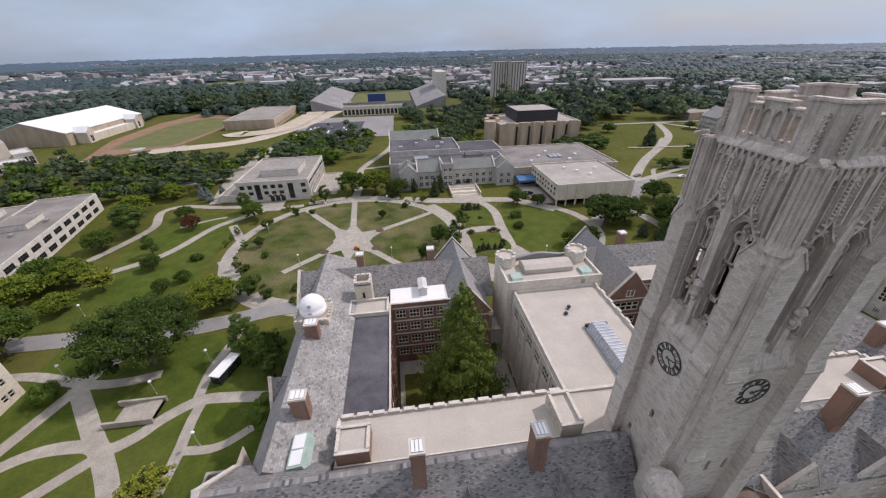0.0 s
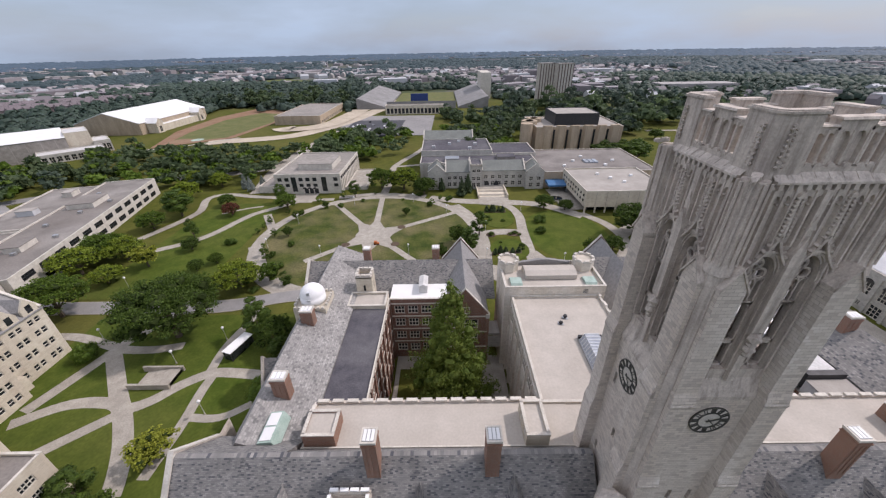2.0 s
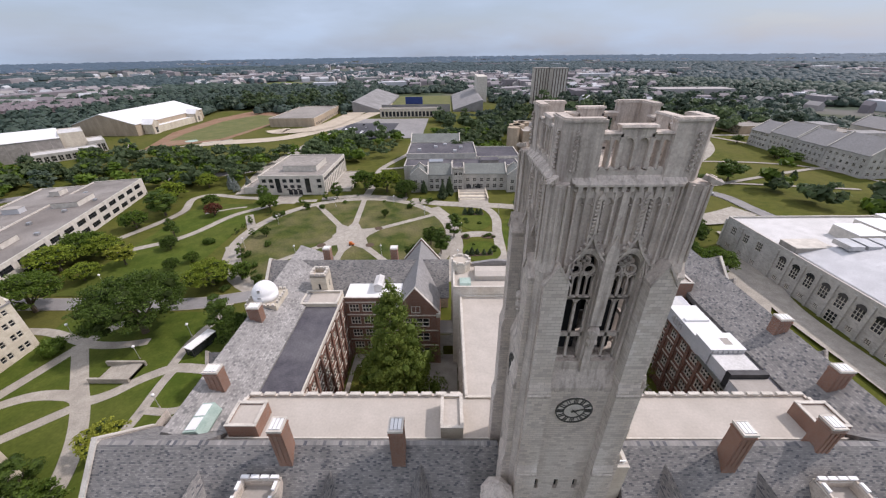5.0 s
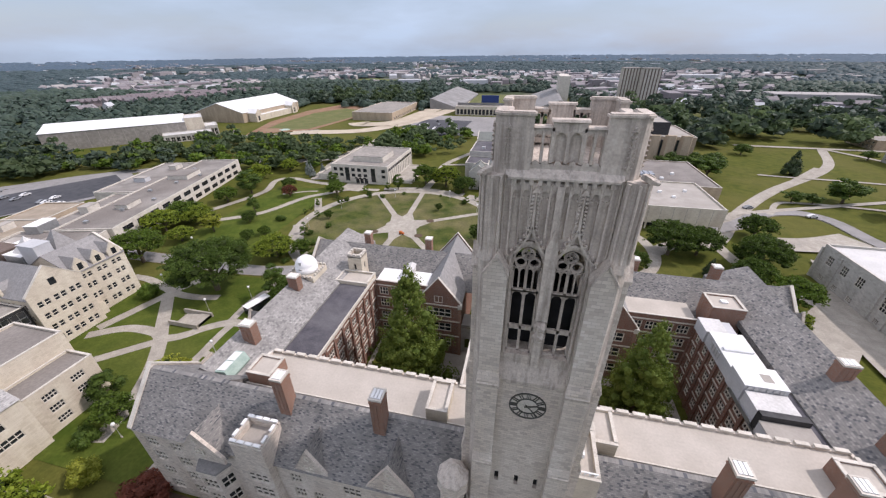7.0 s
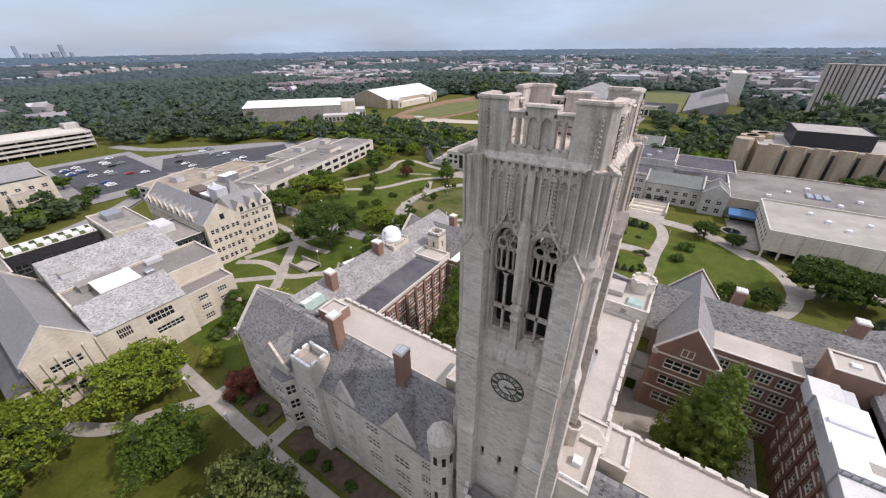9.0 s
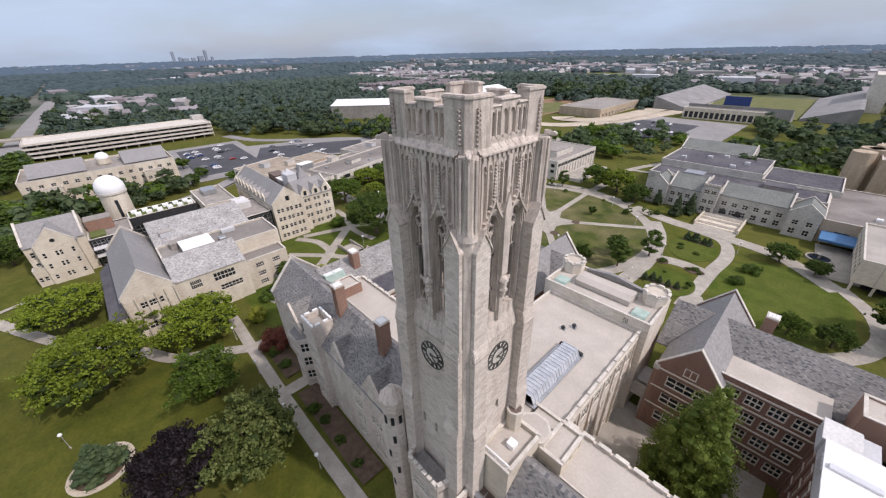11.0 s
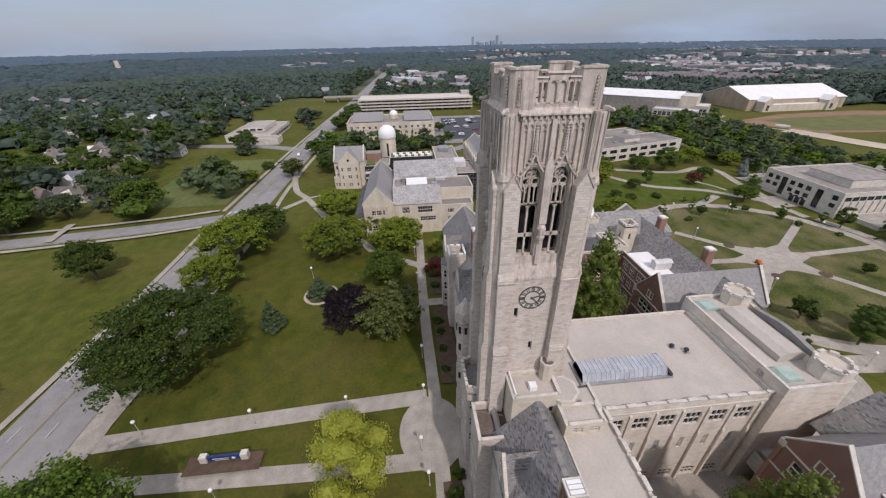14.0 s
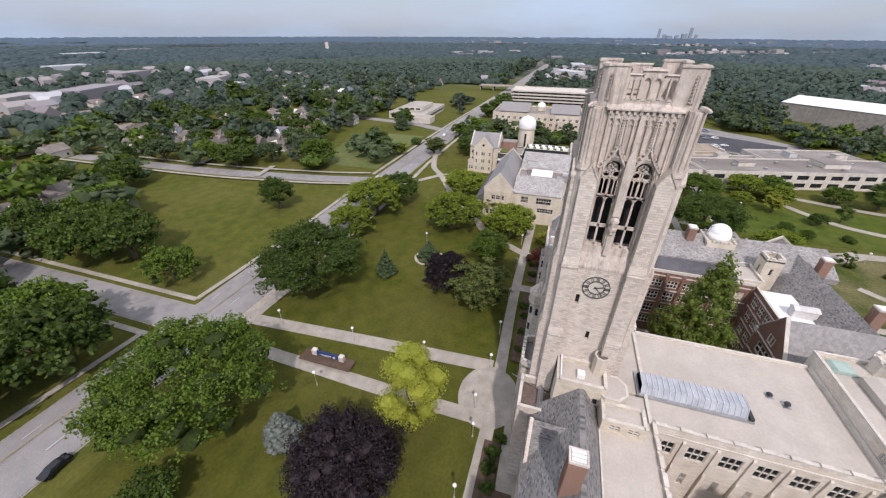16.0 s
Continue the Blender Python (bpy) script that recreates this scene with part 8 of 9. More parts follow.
for x, y, r in ((-97, -112, 10), (-92, -140, 8), (-78, -152, 9), (-110, -126, 9), (-82, -172, 8), (-147, -160, 9), (-128, -152, 8), (-74, -200, 9), (-118, -188, 8), (-140, -190, 9), (-160, -206, 9), (-104, -206, 8), (-84, -218, 8), (-126, -226, 9), (-172, -232, 9), (-112, -246, 8), (-150, -262, 9), (-46, -196, 9), (-24, -206, 9), (10, -204, 9), (-60, -214, 8)):
    tree(x, y, r, "dome", ("green", "far", "mid")[int(x) % 3], None, 4000, 1.05)
for x, y, r in ((36, 13.6, 1.6), (33, 14.6, 1.3), (39, 13.4, 1.6), (42, 13.8, 1.4), (-6, 14.4, 1.7), (-2, 14.6, 1.4), (4, 14.6, 1.3), (-22, 15, 1.8), (-28, 14.5, 1.8), (10, 14.8, 1.2)):
    tree(x, y, r, "shrub", "green", None, 1200, 1.0)
# west court trees
tree(-62, -6, 6.5, "broad", "fresh", 0, 6000, 0.9)
tree(-44, 17, 3.2, "shrub", "bright", 1, 2400, 1.2, "round yellow-green shrub beside the walk")
tree(-31, 16.5, 4.8, "shrub", "red", 2, 4000, 0.9, "low red-leaved maple beside the hall")
tree(-50, 27, 4.2, "broad", "mid", 3, 4000, 0.8)
tree(-52, 22, 3.0, "shrub", "green", 3, 2000, 1.0)
tree(-57, 31, 3.6, "oval", "green", 0, 3000, 0.8)
tree(-49, 38, 3.9, "broad", "bright", 1, 4000, 0.85, "yellow-green young tree on the lawn")
tree(-65.5, 70.5, 12.0, "dome", "green", 2, BIG, 1.05, "very large dark spreading tree by the walk")
tree(-84, 63, 3.6, "shrub", "mid", 1, 2400, 1.1)
tree(-60, 93, 7.4, "dome", "fresh", 1, 9000, 0.85)
tree(-52, 96, 4.0, "broad", "mid", 3, 4000, 0.9)
tree(-44, 71, 4.2, "oval", "green", 2, 4000, 1.1)
tree(-37.5, 67, 5.0, "dome", "green", 3, 5000, 1.2)
tree(-32, 49, 3.8, "oval", "mid", 0, 4000, 0.9)
tree(-33, 60, 3.2, "oval", "green", 1, 3000, 1.1)
tree(-105, 79.5, 9.0, "dome", "mid", 2, 12000, 1.0)
tree(-99, 106, 4.4, "broad", "bright", 1, 5000, 1.1, "yellow-green young tree on the lawn")
for x, y, r in ((-119, 102, 7.4), (-119, 113, 7.4), (-111, 112, 6.4), (-105, 96, 4.8), (-119, 137, 6), (-122, 160, 6.3), (-127, 174, 6.7), (-134, 196, 6), (-118, 190, 6)):
    tree(x, y, r, "dome", ("fresh", "mid")[int(y) % 2], None, 5000, 0.95)
tree(-115, 150, 6.5, "oval", "green", 3, 3500, 0.8)
for x, y, r, k, c in ((-69, 157, 5, "broad", "mid"), (-28, 183, 7.5, "broad", "mid"), (-16, 181, 8, "broad", "fresh"), (-5, 174, 6, "broad", "green"), (51, 152, 4.6, "broad", "green"), (-40, 171, 3.2, "oval", "green"), (14, 113, 3.7, "oval", "green"), (19, 127, 3.6, "oval", "green"), (79, 124, 9, "broad", "green"), (89, 126, 7.2, "broad", "green"), (116, 146, 6.4, "broad", "green"), (105, 119, 8.2, "broad", "green"), (110, 128, 6, "broad", "mid"), (104, 98, 6.4, "broad", "mid"), (97, 87, 4.6, "broad", "fresh"), (98, 108, 6, "broad", "green"), (60, 150, 3.5, "broad", "green"), (58, 110, 4, "broad", "mid"), (66, 112, 4, "broad", "green"), (46, 138, 3, "shrub", "green"), (44, 128, 2.6, "shrub", "green"), (-92, 150, 4, "broad", "red"), (-78, 122, 2.5, "shrub", "green"), (-76, 108, 2.6, "broad", "mid"), (-80, 103, 2.8, "broad", "green"), (-91, 118, 3.4, "broad", "green"), (-96, 128, 3, "oval", "green"), (-75, 165, 3.5, "oval", "green"), (-100, 162, 4, "broad", "green")):
    tree(x, y, r, "dome" if k == "broad" else k, c, None, 4000 if r < 7 else 8000, 1.1)
for x, y in ((-54, 120), (-58, 112), (-52, 104), (-38, 97), (-2, 104), (4, 112), (-44, 158), (-60, 150), (-2, 158), (8, 166), (-10, 98)):
    tree(x, y, 1.7, "shrub", "green", None, 900, 1.3)
YR = random.Random(12)
for i in range(44):
    a = YR.uniform(0, 6.28)
    r = YR.choice((38.6, 39.4, 46.6, 47.6))
    x, y = -25 + r * math.cos(a), 127.5 + r * math.sin(a)
    if y > 86 and not (-92 < x < -44 and y > 174) and not (10 < x < 40 and 104 < y < 160):
        tree(x, y, YR.uniform(0.9, 2.0), YR.choice(("oval", "oval", "shrub")), YR.choice(("green", "mid", "green")), None, 900, YR.uniform(0.8, 1.3), "young leafy tree beside the round walk" if i % 3 else "")
for x, y, r in ((10, 120, 3.6), (4, 108, 3.0), (-12, 147, 2.0), (-58, 128, 2.2)):
    tree(x, y, r, "broad", "green", None, 4000, 1.2)
BED = random.Random(5)
for (xa, ya), (xb, yb), n, r in (((24.4, 149.4), (31.6, 149.4), 5, 1.15), ((23.4, 111.4), (31.8, 112.6), 5, 1.1)):
    d = Vector((xb - xa, yb - ya))
    bm = prism(bmesh.new(), [(xa - 1.4, ya - 1.1), (xb + 1.2, yb - 1.3), (xb + 1.6, yb + 1.1), (xa - 1.0, ya + 1.2)], "z", 0.02, 0.16)
    tagged(part("flower_bed", bm, "soil"), "dark mulched strip under young conifers", "bed", kind="structure")
    for i in range(n):
        tree(xa + d.x * i / (n - 1) + BED.uniform(-0.4, 0.4), ya + d.y * i / (n - 1) + BED.uniform(-0.4, 0.4), r * BED.uniform(0.85, 1.2), "spruce", "needle", None, 900, 1.2, "small young conifer in a round bed")
for x, y, r in ((30.2, 139.2, 1.2), (25.0, 140.4, 1.3), (24.2, 143.2, 1.1), (34.4, 117.0, 1.2), (34.0, 114.4, 0.9), (26.5, 119.6, 0.7), (23.6, 126.4, 1.5), (33.4, 127.6, 1.3), (31.6, 126.6, 1.0), (34.8, 126.0, 0.9)):
    tree(x, y, r, "shrub", "green", None, 900, 0.95, "low clipped shrub beside the round beds")
disc("flower_bed", 33.0, 126.8, 3.0, 0.13, "soil", 16, 1.9, label="small mulched bed between the walks", category="bed")
disc("flower_bed", 23.6, 126.4, 1.9, 0.13, "soil", 16, label="small mulched bed between the walks", category="bed")
for x, y, h in ((92, 108, 1), (88, 112, 1.0), (4, 178, 1.1), (-98, 182, 1.3), (-103, 186, 1.3), (-93, 186, 1.2)):
    tree(x, y, 2.2, "spruce", "blue" if x < -90 else "needle", None, 1500, h * 1.3)
for x, y in ((14, 170), (17.5, 176)):
    tree(x, y, 2.8, "cone", "needle", 1, 6000, 1.1, "dark pointed conifer before the hall")
tree(177, 241, 5, "spruce", "needle", 0, 1500, 1.3)
for x, y in ((200, 200), (206, 197), (212, 195), (214, 198)):
    tree(x, y, 2.0, "spruce", "needle", None, 700, 1.1)
for x, y, r in ((175, 195, 8.5), (152, 191, 4.5), (160, 190, 4), (244, 286, 5), (240, 244, 6), (238, 238, 5), (172, 288, 6), (236, 226, 6), (110, 232, 9), (128, 226, 9), (126, 240, 8), (140, 252, 7)):
    tree(x, y, r, "broad", "green", None, 2600, 0.8)
# courtyard evergreens
tree(6.0, 48.6, 8.6, "cone", "conifer", 0, 19000, 1.15, "tall dense conical evergreen in the courtyard")
tree(50.6, 49.0, 6.8, "cone", "conifer", 1, 19000, 1.22, "tall dense conical evergreen in the courtyard")
tree(-1, 40, 1.8, "shrub", "mid", 0, 1400, 1.1)
tree(1.5, 43, 1.4, "shrub", "green", 1, 1400, 1.1)

# woods: strips of separate trees in the middle distance
CLUSTERS = [(-600, 130, 860, 1300, 240, 0.2), (120, 620, 950, 1350, 110, 0.25), (-950, -560, 560, 800, 90, 0.2), (60, 420, 680, 900, 50, 0.4), (-480, -120, -700, -380, 40, 0.1), (-800, -500, -14, 120, 34, 0.25)]


def blocked(x, y, grow=0.0):
    return any(a - grow < x < b + grow and c - grow < y < d + grow for a, b, c, d in BLOCKED)


BLOCKED += [(-275, -225, 330, 500), (-470, -325, -150, -70), (-440, -240, 850, 1020), (-292, -195, 34, 128), (-250, -195, 84, 165), (-92, 2, 325, 445), (-255, -140, 270, 462), (-68, -48, -250, -70), (-250, 200, -76, -52), (-400, -250, -70, -46), (-650, -400, -64, -34), (-900, -650, -52, -24), (100, 130, 130, 175)]


def wood(x0, x1, y0, y1, n, r0, r1, tints=("mid", "far", "far"), leaves=700, seed=1):
    rng = random.Random(seed)
    got = {t: ([], [], 0) for t in tints}
    for _ in range(n):
        x, y, r = rng.uniform(x0, x1), rng.uniform(y0, y1), rng.uniform(r0, r1)
        t, kind, sd, hs, a = rng.choice(tints), rng.choice(("broad", "broad", "oval")), rng.randrange(4), rng.uniform(0.75, 1.0), rng.uniform(0, 6.28)
        if blocked(x, y, r * 0.4):
            continue
        me = tree_meshes(kind, sd, 90, "green")[0]
        if me.name not in RAW:
            co = np.empty(len(me.vertices) * 3)
            me.vertices.foreach_get("co", co)
            RAW[me.name] = co.reshape(-1, 3), [list(p.vertices) for p in me.polygons]
        co, fs = RAW[me.name]
        c, s_ = math.cos(a), math.sin(a)
        P = np.stack([(co[:, 0] * c - co[:, 1] * s_) * r + x, (co[:, 0] * s_ + co[:, 1] * c) * r + y, co[:, 2] * r * hs], 1)
        V, F, off = got[t]
        V.append(P)
        F += [[i + off for i in f] for f in fs]
        got[t] = V, F, off + len(P)
    for t, (V, F, off) in got.items():
        if V:
            me = bpy.data.meshes.new("woodland")
            me.from_pydata(np.concatenate(V).tolist(), [], F)
            me.materials.append(LEAF[t])
            me.shade_smooth()
            tagged(new("woodland", me), "belt of dense leafy green woodland", "woodland", kind="stuff")


RAW = {}


wood(-270, -100, 190, 262, 130, 3.6, 6.4, seed=2)
wood(-300, -215, 150, 215, 60, 3.6, 6.2, seed=22)
wood(-92, -20, 240, 320, 66, 3.6, 6.6, seed=3)
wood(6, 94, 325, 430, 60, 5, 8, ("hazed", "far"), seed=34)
wood(0, 60, 238, 320, 60, 4, 7, seed=4)
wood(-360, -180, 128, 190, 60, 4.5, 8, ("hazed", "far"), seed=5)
wood(-330, -262, -48, -34, 16, 4, 7, seed=6)
wood(-205, -155, -48, -14, 22, 4, 7, seed=7)
wood(-204, -172, -30, 34, 34, 3.5, 6, seed=27)
wood(-300, -100, -250, -135, 84, 5, 9, ("green", "hazed", "green", "far"), seed=8)
wood(-100, -86, -250, -122, 10, 5, 8, ("green", "hazed"), seed=28)
wood(-330, -110, -330, -250, 70, 6, 9, ("green", "hazed", "far"), seed=29)
wood(-90, -40, -300, -170, 40, 5, 9, seed=9)
wood(-20, 90, -300, -140, 60, 6, 10, seed=10)
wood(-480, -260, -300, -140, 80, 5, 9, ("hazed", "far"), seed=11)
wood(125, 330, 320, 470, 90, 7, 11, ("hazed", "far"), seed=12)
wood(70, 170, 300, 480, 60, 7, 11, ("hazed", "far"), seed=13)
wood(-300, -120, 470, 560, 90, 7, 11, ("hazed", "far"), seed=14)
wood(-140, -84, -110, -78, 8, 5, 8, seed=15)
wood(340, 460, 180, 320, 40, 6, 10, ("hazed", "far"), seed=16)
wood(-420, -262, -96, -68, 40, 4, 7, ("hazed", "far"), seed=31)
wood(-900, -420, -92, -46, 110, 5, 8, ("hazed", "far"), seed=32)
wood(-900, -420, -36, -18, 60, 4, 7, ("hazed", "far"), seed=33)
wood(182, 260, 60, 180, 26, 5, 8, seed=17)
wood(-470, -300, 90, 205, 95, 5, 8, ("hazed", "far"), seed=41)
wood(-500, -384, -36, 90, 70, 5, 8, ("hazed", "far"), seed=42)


# far woodland: one mesh of leafy domes out to the horizon
def far_woods():
    rng = np.random.default_rng(11)
    X, Y, R = [], [], []
    d = 420.0
    while d < 4750:
        r = 4.5 + d / 240 if d < 1000 else 8.7 + (d - 1000) / 110
        step = r * 1.5
        a0, a1 = -2.95, 1.4   # from the street side round to the east, about the hall
        width = d * (a1 - a0)
        n = int(width / (r * 1.75))
        a = rng.uniform(a0, a1, n)
        dd = d + rng.uniform(-0.7, 0.7, n) * step
        x, y = 20 + np.sin(a) * dd, 60 + np.cos(a) * dd
        X.append(x), Y.append(y), R.append(np.full(n, r) * rng.uniform(0.7, 1.25, n))
        d += step
    X, Y, R = map(np.concatenate, (X, Y, R))
    open_ = np.array([noise.noise((x / 420, y / 420, 3.3)) + 0.5 * noise.noise((x / 130, y / 130, 7.7)) for x, y in zip(X, Y)])
    dist = np.hypot(X - 20, Y - 60)
    keep = open_ < 0.14 + dist / 14000
    for a, b, c, e in BLOCKED:
        keep &= ~((X > a - 4) & (X < b + 4) & (Y > c - 4) & (Y < e + 4))
    keep &= ~((np.abs(Y + 62 + 0.012 * (X + 100)) < 11) & (X < -300) & (X > -1500))
    for a, b, c, e, _, _ in CLUSTERS + [(-660, -450, 390, 580, 0, 0)]:
        keep &= ~((X > a) & (X < b) & (Y > c) & (Y < e) & (rng.random(len(X)) < 0.6))
    X, Y, R, dist = X[keep], Y[keep], R[keep], dist[keep]
    # each ring takes a tint with more haze coloured in
    for lo, hi, tint, nm, words in ((0, 1000, "near_woods", "far_woods", "wide dark green woodland beyond the campus"), (1000, 2300, "mid_woods", "far_woods", "distant woodland with blue-green haze in its colour"), (2300, 9000, "hazy_woods", "backdrop", "woodland along the horizon with blue haze in its colour")):
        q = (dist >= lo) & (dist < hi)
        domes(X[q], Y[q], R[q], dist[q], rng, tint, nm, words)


def domes(X, Y, R, dist, rng, tint, nm, words):
    """Crowns as low uneven domes, plainer with distance."""
    n = len(X)
    H = np.minimum(R * rng.uniform(0.9, 1.5, n), 10.5 + dist / 900)
    rings, k = {"near_woods": (((1.0, 0.25), (0.95, 0.62), (0.55, 0.92)), 6), "mid_woods": (((1.0, 0.3), (0.7, 0.85)), 6)}.get(tint, (((1.0, 0.5),), 5))
    ang = np.linspace(0, 2 * math.pi, k + 1)[:-1]
    V = []
    for f, z in rings:
        jit = rng.uniform(0.75, 1.2, (n, k))
        V.append(np.stack([X[:, None] + np.cos(ang) * f * R[:, None] * jit, Y[:, None] + np.sin(ang) * f * R[:, None] * jit, (z * H)[:, None] * rng.uniform(0.85, 1.12, (n, k))], 2))
    V.append(np.stack([X, Y, H * rng.uniform(0.95, 1.1, n)], 1)[:, None, :])
    P = np.concatenate(V, 1).reshape(-1, 3)
    last = len(rings) - 1
    o = (np.arange(n) * (k * len(rings) + 1))[:, None, None]
    tri = [[k * last + i, k * last + (i + 1) % k, k * len(rings)] for i in range(k)]
    Q = (o + np.array(tri)[None]).reshape(-1, 3).tolist()
    if last:
        faces = [[k * q + i, k * q + (i + 1) % k, k * q + k + (i + 1) % k, k * q + k + i] for q in range(last) for i in range(k)]
        Q += (o + np.array(faces)[None]).reshape(-1, 4).tolist()
    if tint == "near_woods":   # leafy sprays that break up the crowns
        m = 15
        near = np.repeat(np.nonzero(dist < 820)[0], m)
        d = rng.normal(size=(len(near), 3))
        d[:, 2] = np.abs(d[:, 2]) + 0.15
        d /= np.linalg.norm(d, axis=1)[:, None]
        C = np.stack([X[near], Y[near], H[near] * 0.35], 1) + d * np.stack([R[near] * 0.92, R[near] * 0.92, H[near] * 0.68], 1)
        N = d + rng.normal(size=d.shape) * 0.25
        N /= np.linalg.norm(N, axis=1)[:, None]
        P2, Q2 = quads_mesh("spray", C, N, R[near] * rng.uniform(0.22, 0.46, len(near)), rng)
        Q += (Q2 + len(P)).tolist()
        P = np.concatenate([P, P2])
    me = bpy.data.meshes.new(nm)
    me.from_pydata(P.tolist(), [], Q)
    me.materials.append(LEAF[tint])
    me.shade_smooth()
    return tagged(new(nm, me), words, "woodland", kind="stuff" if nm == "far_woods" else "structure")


far_woods()

# ---- lamps, sign, cars and other small things ----
def lamp_post(x, y, h=4.2):
    lp = thing("street_lamp", "pale post lamp with a white globe beside the walk", "lamp post", (x, y, 0), group="walkway lamps")
    part("base", cone(bmesh.new(), 0, 0, 0, 0.5, 0.22, 0.15, 8), "concrete", lp, local=True)
    part("pole", cone(bmesh.new(), 0, 0, 0.5, h - 0.4, 0.07, 0.055, 8), "white_metal", lp, local=True)
    bm = bmesh.new()
    bmesh.ops.create_uvsphere(bm, u_segments=12, v_segments=8, radius=0.36, matrix=pose(0, 0, h - 0.1))
    part("globe", bm, "white_paint", lp, local=True, smooth=True)
    return lp


first = lamp_post(19, -45)
for x, y in ((19, -24), (18, -6), (17, 9.4), (6, 9.6), (34, 9.4), (45, 9), (33, -25), (28, 8.4), (-84, 69), (-60, 61), (-52, 69), (-45, 47), (-96, 93), (-8, 9.6), (-24, 9.6), (-40, 9.4), (-31, -23), (-62, 118), (-58, 140), (-38, 160), (-10, 163), (6, 148), (22, 131), (40, 150), (46, 104), (20, 108), (-40, 112), (-8, 112), (80, 127), (96, 132), (-46, 24)):
    copy_thing(first, pose(x, y, 0))

sign = thing("entrance_sign", "dark blue sign panel between two pale stone piers", "sign", (26, -26.5, 0))
for y in (-30, -23):
    part("pier", box(bmesh.new(), 25.5, 26.5, y - 0.6, y + 0.6, 0, 2.2), "coping", sign)
part("panel", box(bmesh.new(), 25.8, 26.2, -29.4, -23.6, 0.3, 1.9), "blue_paint", sign)
part("plinth", box(bmesh.new(), 25.4, 26.6, -30.6, -22.4, 0, 0.3), "coping", sign)
bm = bmesh.new()
cone(bm, 0, 0, 0, 0.03, 0.35, 0.35, 6, 0, pose(26.2, -25.0, 1.15, 0, 90, 0))
part("emblem", bm, "white_paint", sign, "plain white shield emblem")
bm = bmesh.new()
box(bm, 26.2, 26.22, -28.6, -25.7, 1.2, 1.35)
box(bm, 26.2, 26.22, -28.2, -25.9, 0.85, 0.95)
part("lettering", bm, "white_paint", sign)
path("planting_bed", [(26.8, -33), (26.8, -20)], 3.4, "soil", "brown mulch bed round the sign", "bed", 0)



def car(x, y, rz, paint, label):
    c = thing("car", label, "car", (x, y, 0.22), rz, group="parked cars")
    prof = [(-2.2, 0.35), (-2.25, 0.75), (-1.9, 0.95), (-1.3, 1.0), (-0.75, 1.42), (0.75, 1.45), (1.55, 1.0), (2.2, 0.9), (2.28, 0.5), (2.15, 0.3)]
    bm = bmesh.new()
    prism(bm, prof, "y", -0.88, 0.88)
    for v in bm.verts:
        if v.co.z > 1.1:
            v.co.y *= 0.8
    part("body", bm, paint, c, local=True)
    bm = bmesh.new()
    prism(bm, [(-1.22, 1.02), (-0.72, 1.36), (0.72, 1.38), (1.42, 1.02)], "y", -0.885, 0.885)
    for v in bm.verts:
        if v.co.z > 1.2:
            v.co.y *= 0.83
    part("window", bm, "glass", c, local=True)
    for px in (-1.4, 1.4):
        for py in (-0.82, 0.82):
            w = part("wheel", cone(bmesh.new(), 0, 0, -0.11, 0.11, 0.34, 0.34, 14, 0, pose(px, py, 0.34, 90, 0, 0)), "louvre_dark", c, local=True)
    return c


PAINT = {}
for nm, col in (("black", (0.01, 0.01, 0.012)), ("white", (0.7, 0.7, 0.7)), ("grey", (0.22, 0.23, 0.24)), ("red", (0.25, 0.03, 0.03)), ("blue", (0.03, 0.06, 0.16))):
    M["car_" + nm] = mat("car_" + nm, col, tuple(min(1, q * 1.15) for q in col), 1.0, rough=0.25, spec=0.6, bump=0.0)
    PAINT[nm] = car(0, 0, 0, "car_" + nm, nm + " saloon car parked on the asphalt")
PAINT["black"].matrix_basis = pose(61.5, -57.5, 0.22, 0, 0, 6)
PAINT["black"]["label"] = "black saloon car on the grey street"
CR = random.Random(5)
firsts = {"white": (-250, 60), "grey": (-243, 60), "red": (-236, 66), "blue": (-228, 52)}
for nm, q in firsts.items():
    PAINT[nm].matrix_basis = pose(*q, 0.3, 0, 0, 90)
cols = ("white", "grey", "white", "grey", "grey", "white", "blue", "grey", "white", "black")
for i in range(18):
    copy_thing(PAINT[CR.choice(cols)], pose(-288 + 3.0 * CR.randrange(26), CR.choice((46, 52, 66, 72)), 0.3, 0, 0, 90))
for i in range(18):
    copy_thing(PAINT[CR.choice(cols)], pose(-256 + 3.0 * CR.randrange(30), CR.choice((94, 100, 116, 122)), 0.3, 0, 0, 90))
for i in range(26):
    copy_thing(PAINT[CR.choice(cols)], pose(-84 + 3.0 * CR.randrange(15), CR.choice((318, 324, 338, 344, 356, 362, 380)), 0.35, 0, 0, 90))
for x, y, a in ((-180, -63, 2), (-230, -58, 182), (-84, -66, 90), (128, 178, 20), (150, 172, 190), (120, 205, 40), (-160, -60, 182)):
    copy_thing(PAINT[CR.choice(cols)], pose(x, y, 0.3, 0, 0, a))

# fountain in the paved court
ft = thing("fountain", "round concrete fountain basin with dark water", "fountain", (60, 164, 0))
bm = bmesh.new()
for i in range(24):
    a = i * math.pi / 12
    box(bm, 3.0, 3.5, -0.48, 0.48, 0, 0.55, pose(60, 164, 0, 0, 0, math.degrees(a)))
part("basin_rim", bm, "concrete", ft)
part("water", cone(bmesh.new(), 60, 164, 0.1, 0.34, 3.1, 3.1, 24), "glass", ft)
part("pedestal", cone(bmesh.new(), 60, 164, 0.3, 1.6, 0.45, 0.2, 10), "concrete", ft)
part("bowl", cone(bmesh.new(), 60, 164, 1.6, 1.9, 0.4, 1.0, 14), "concrete", ft)

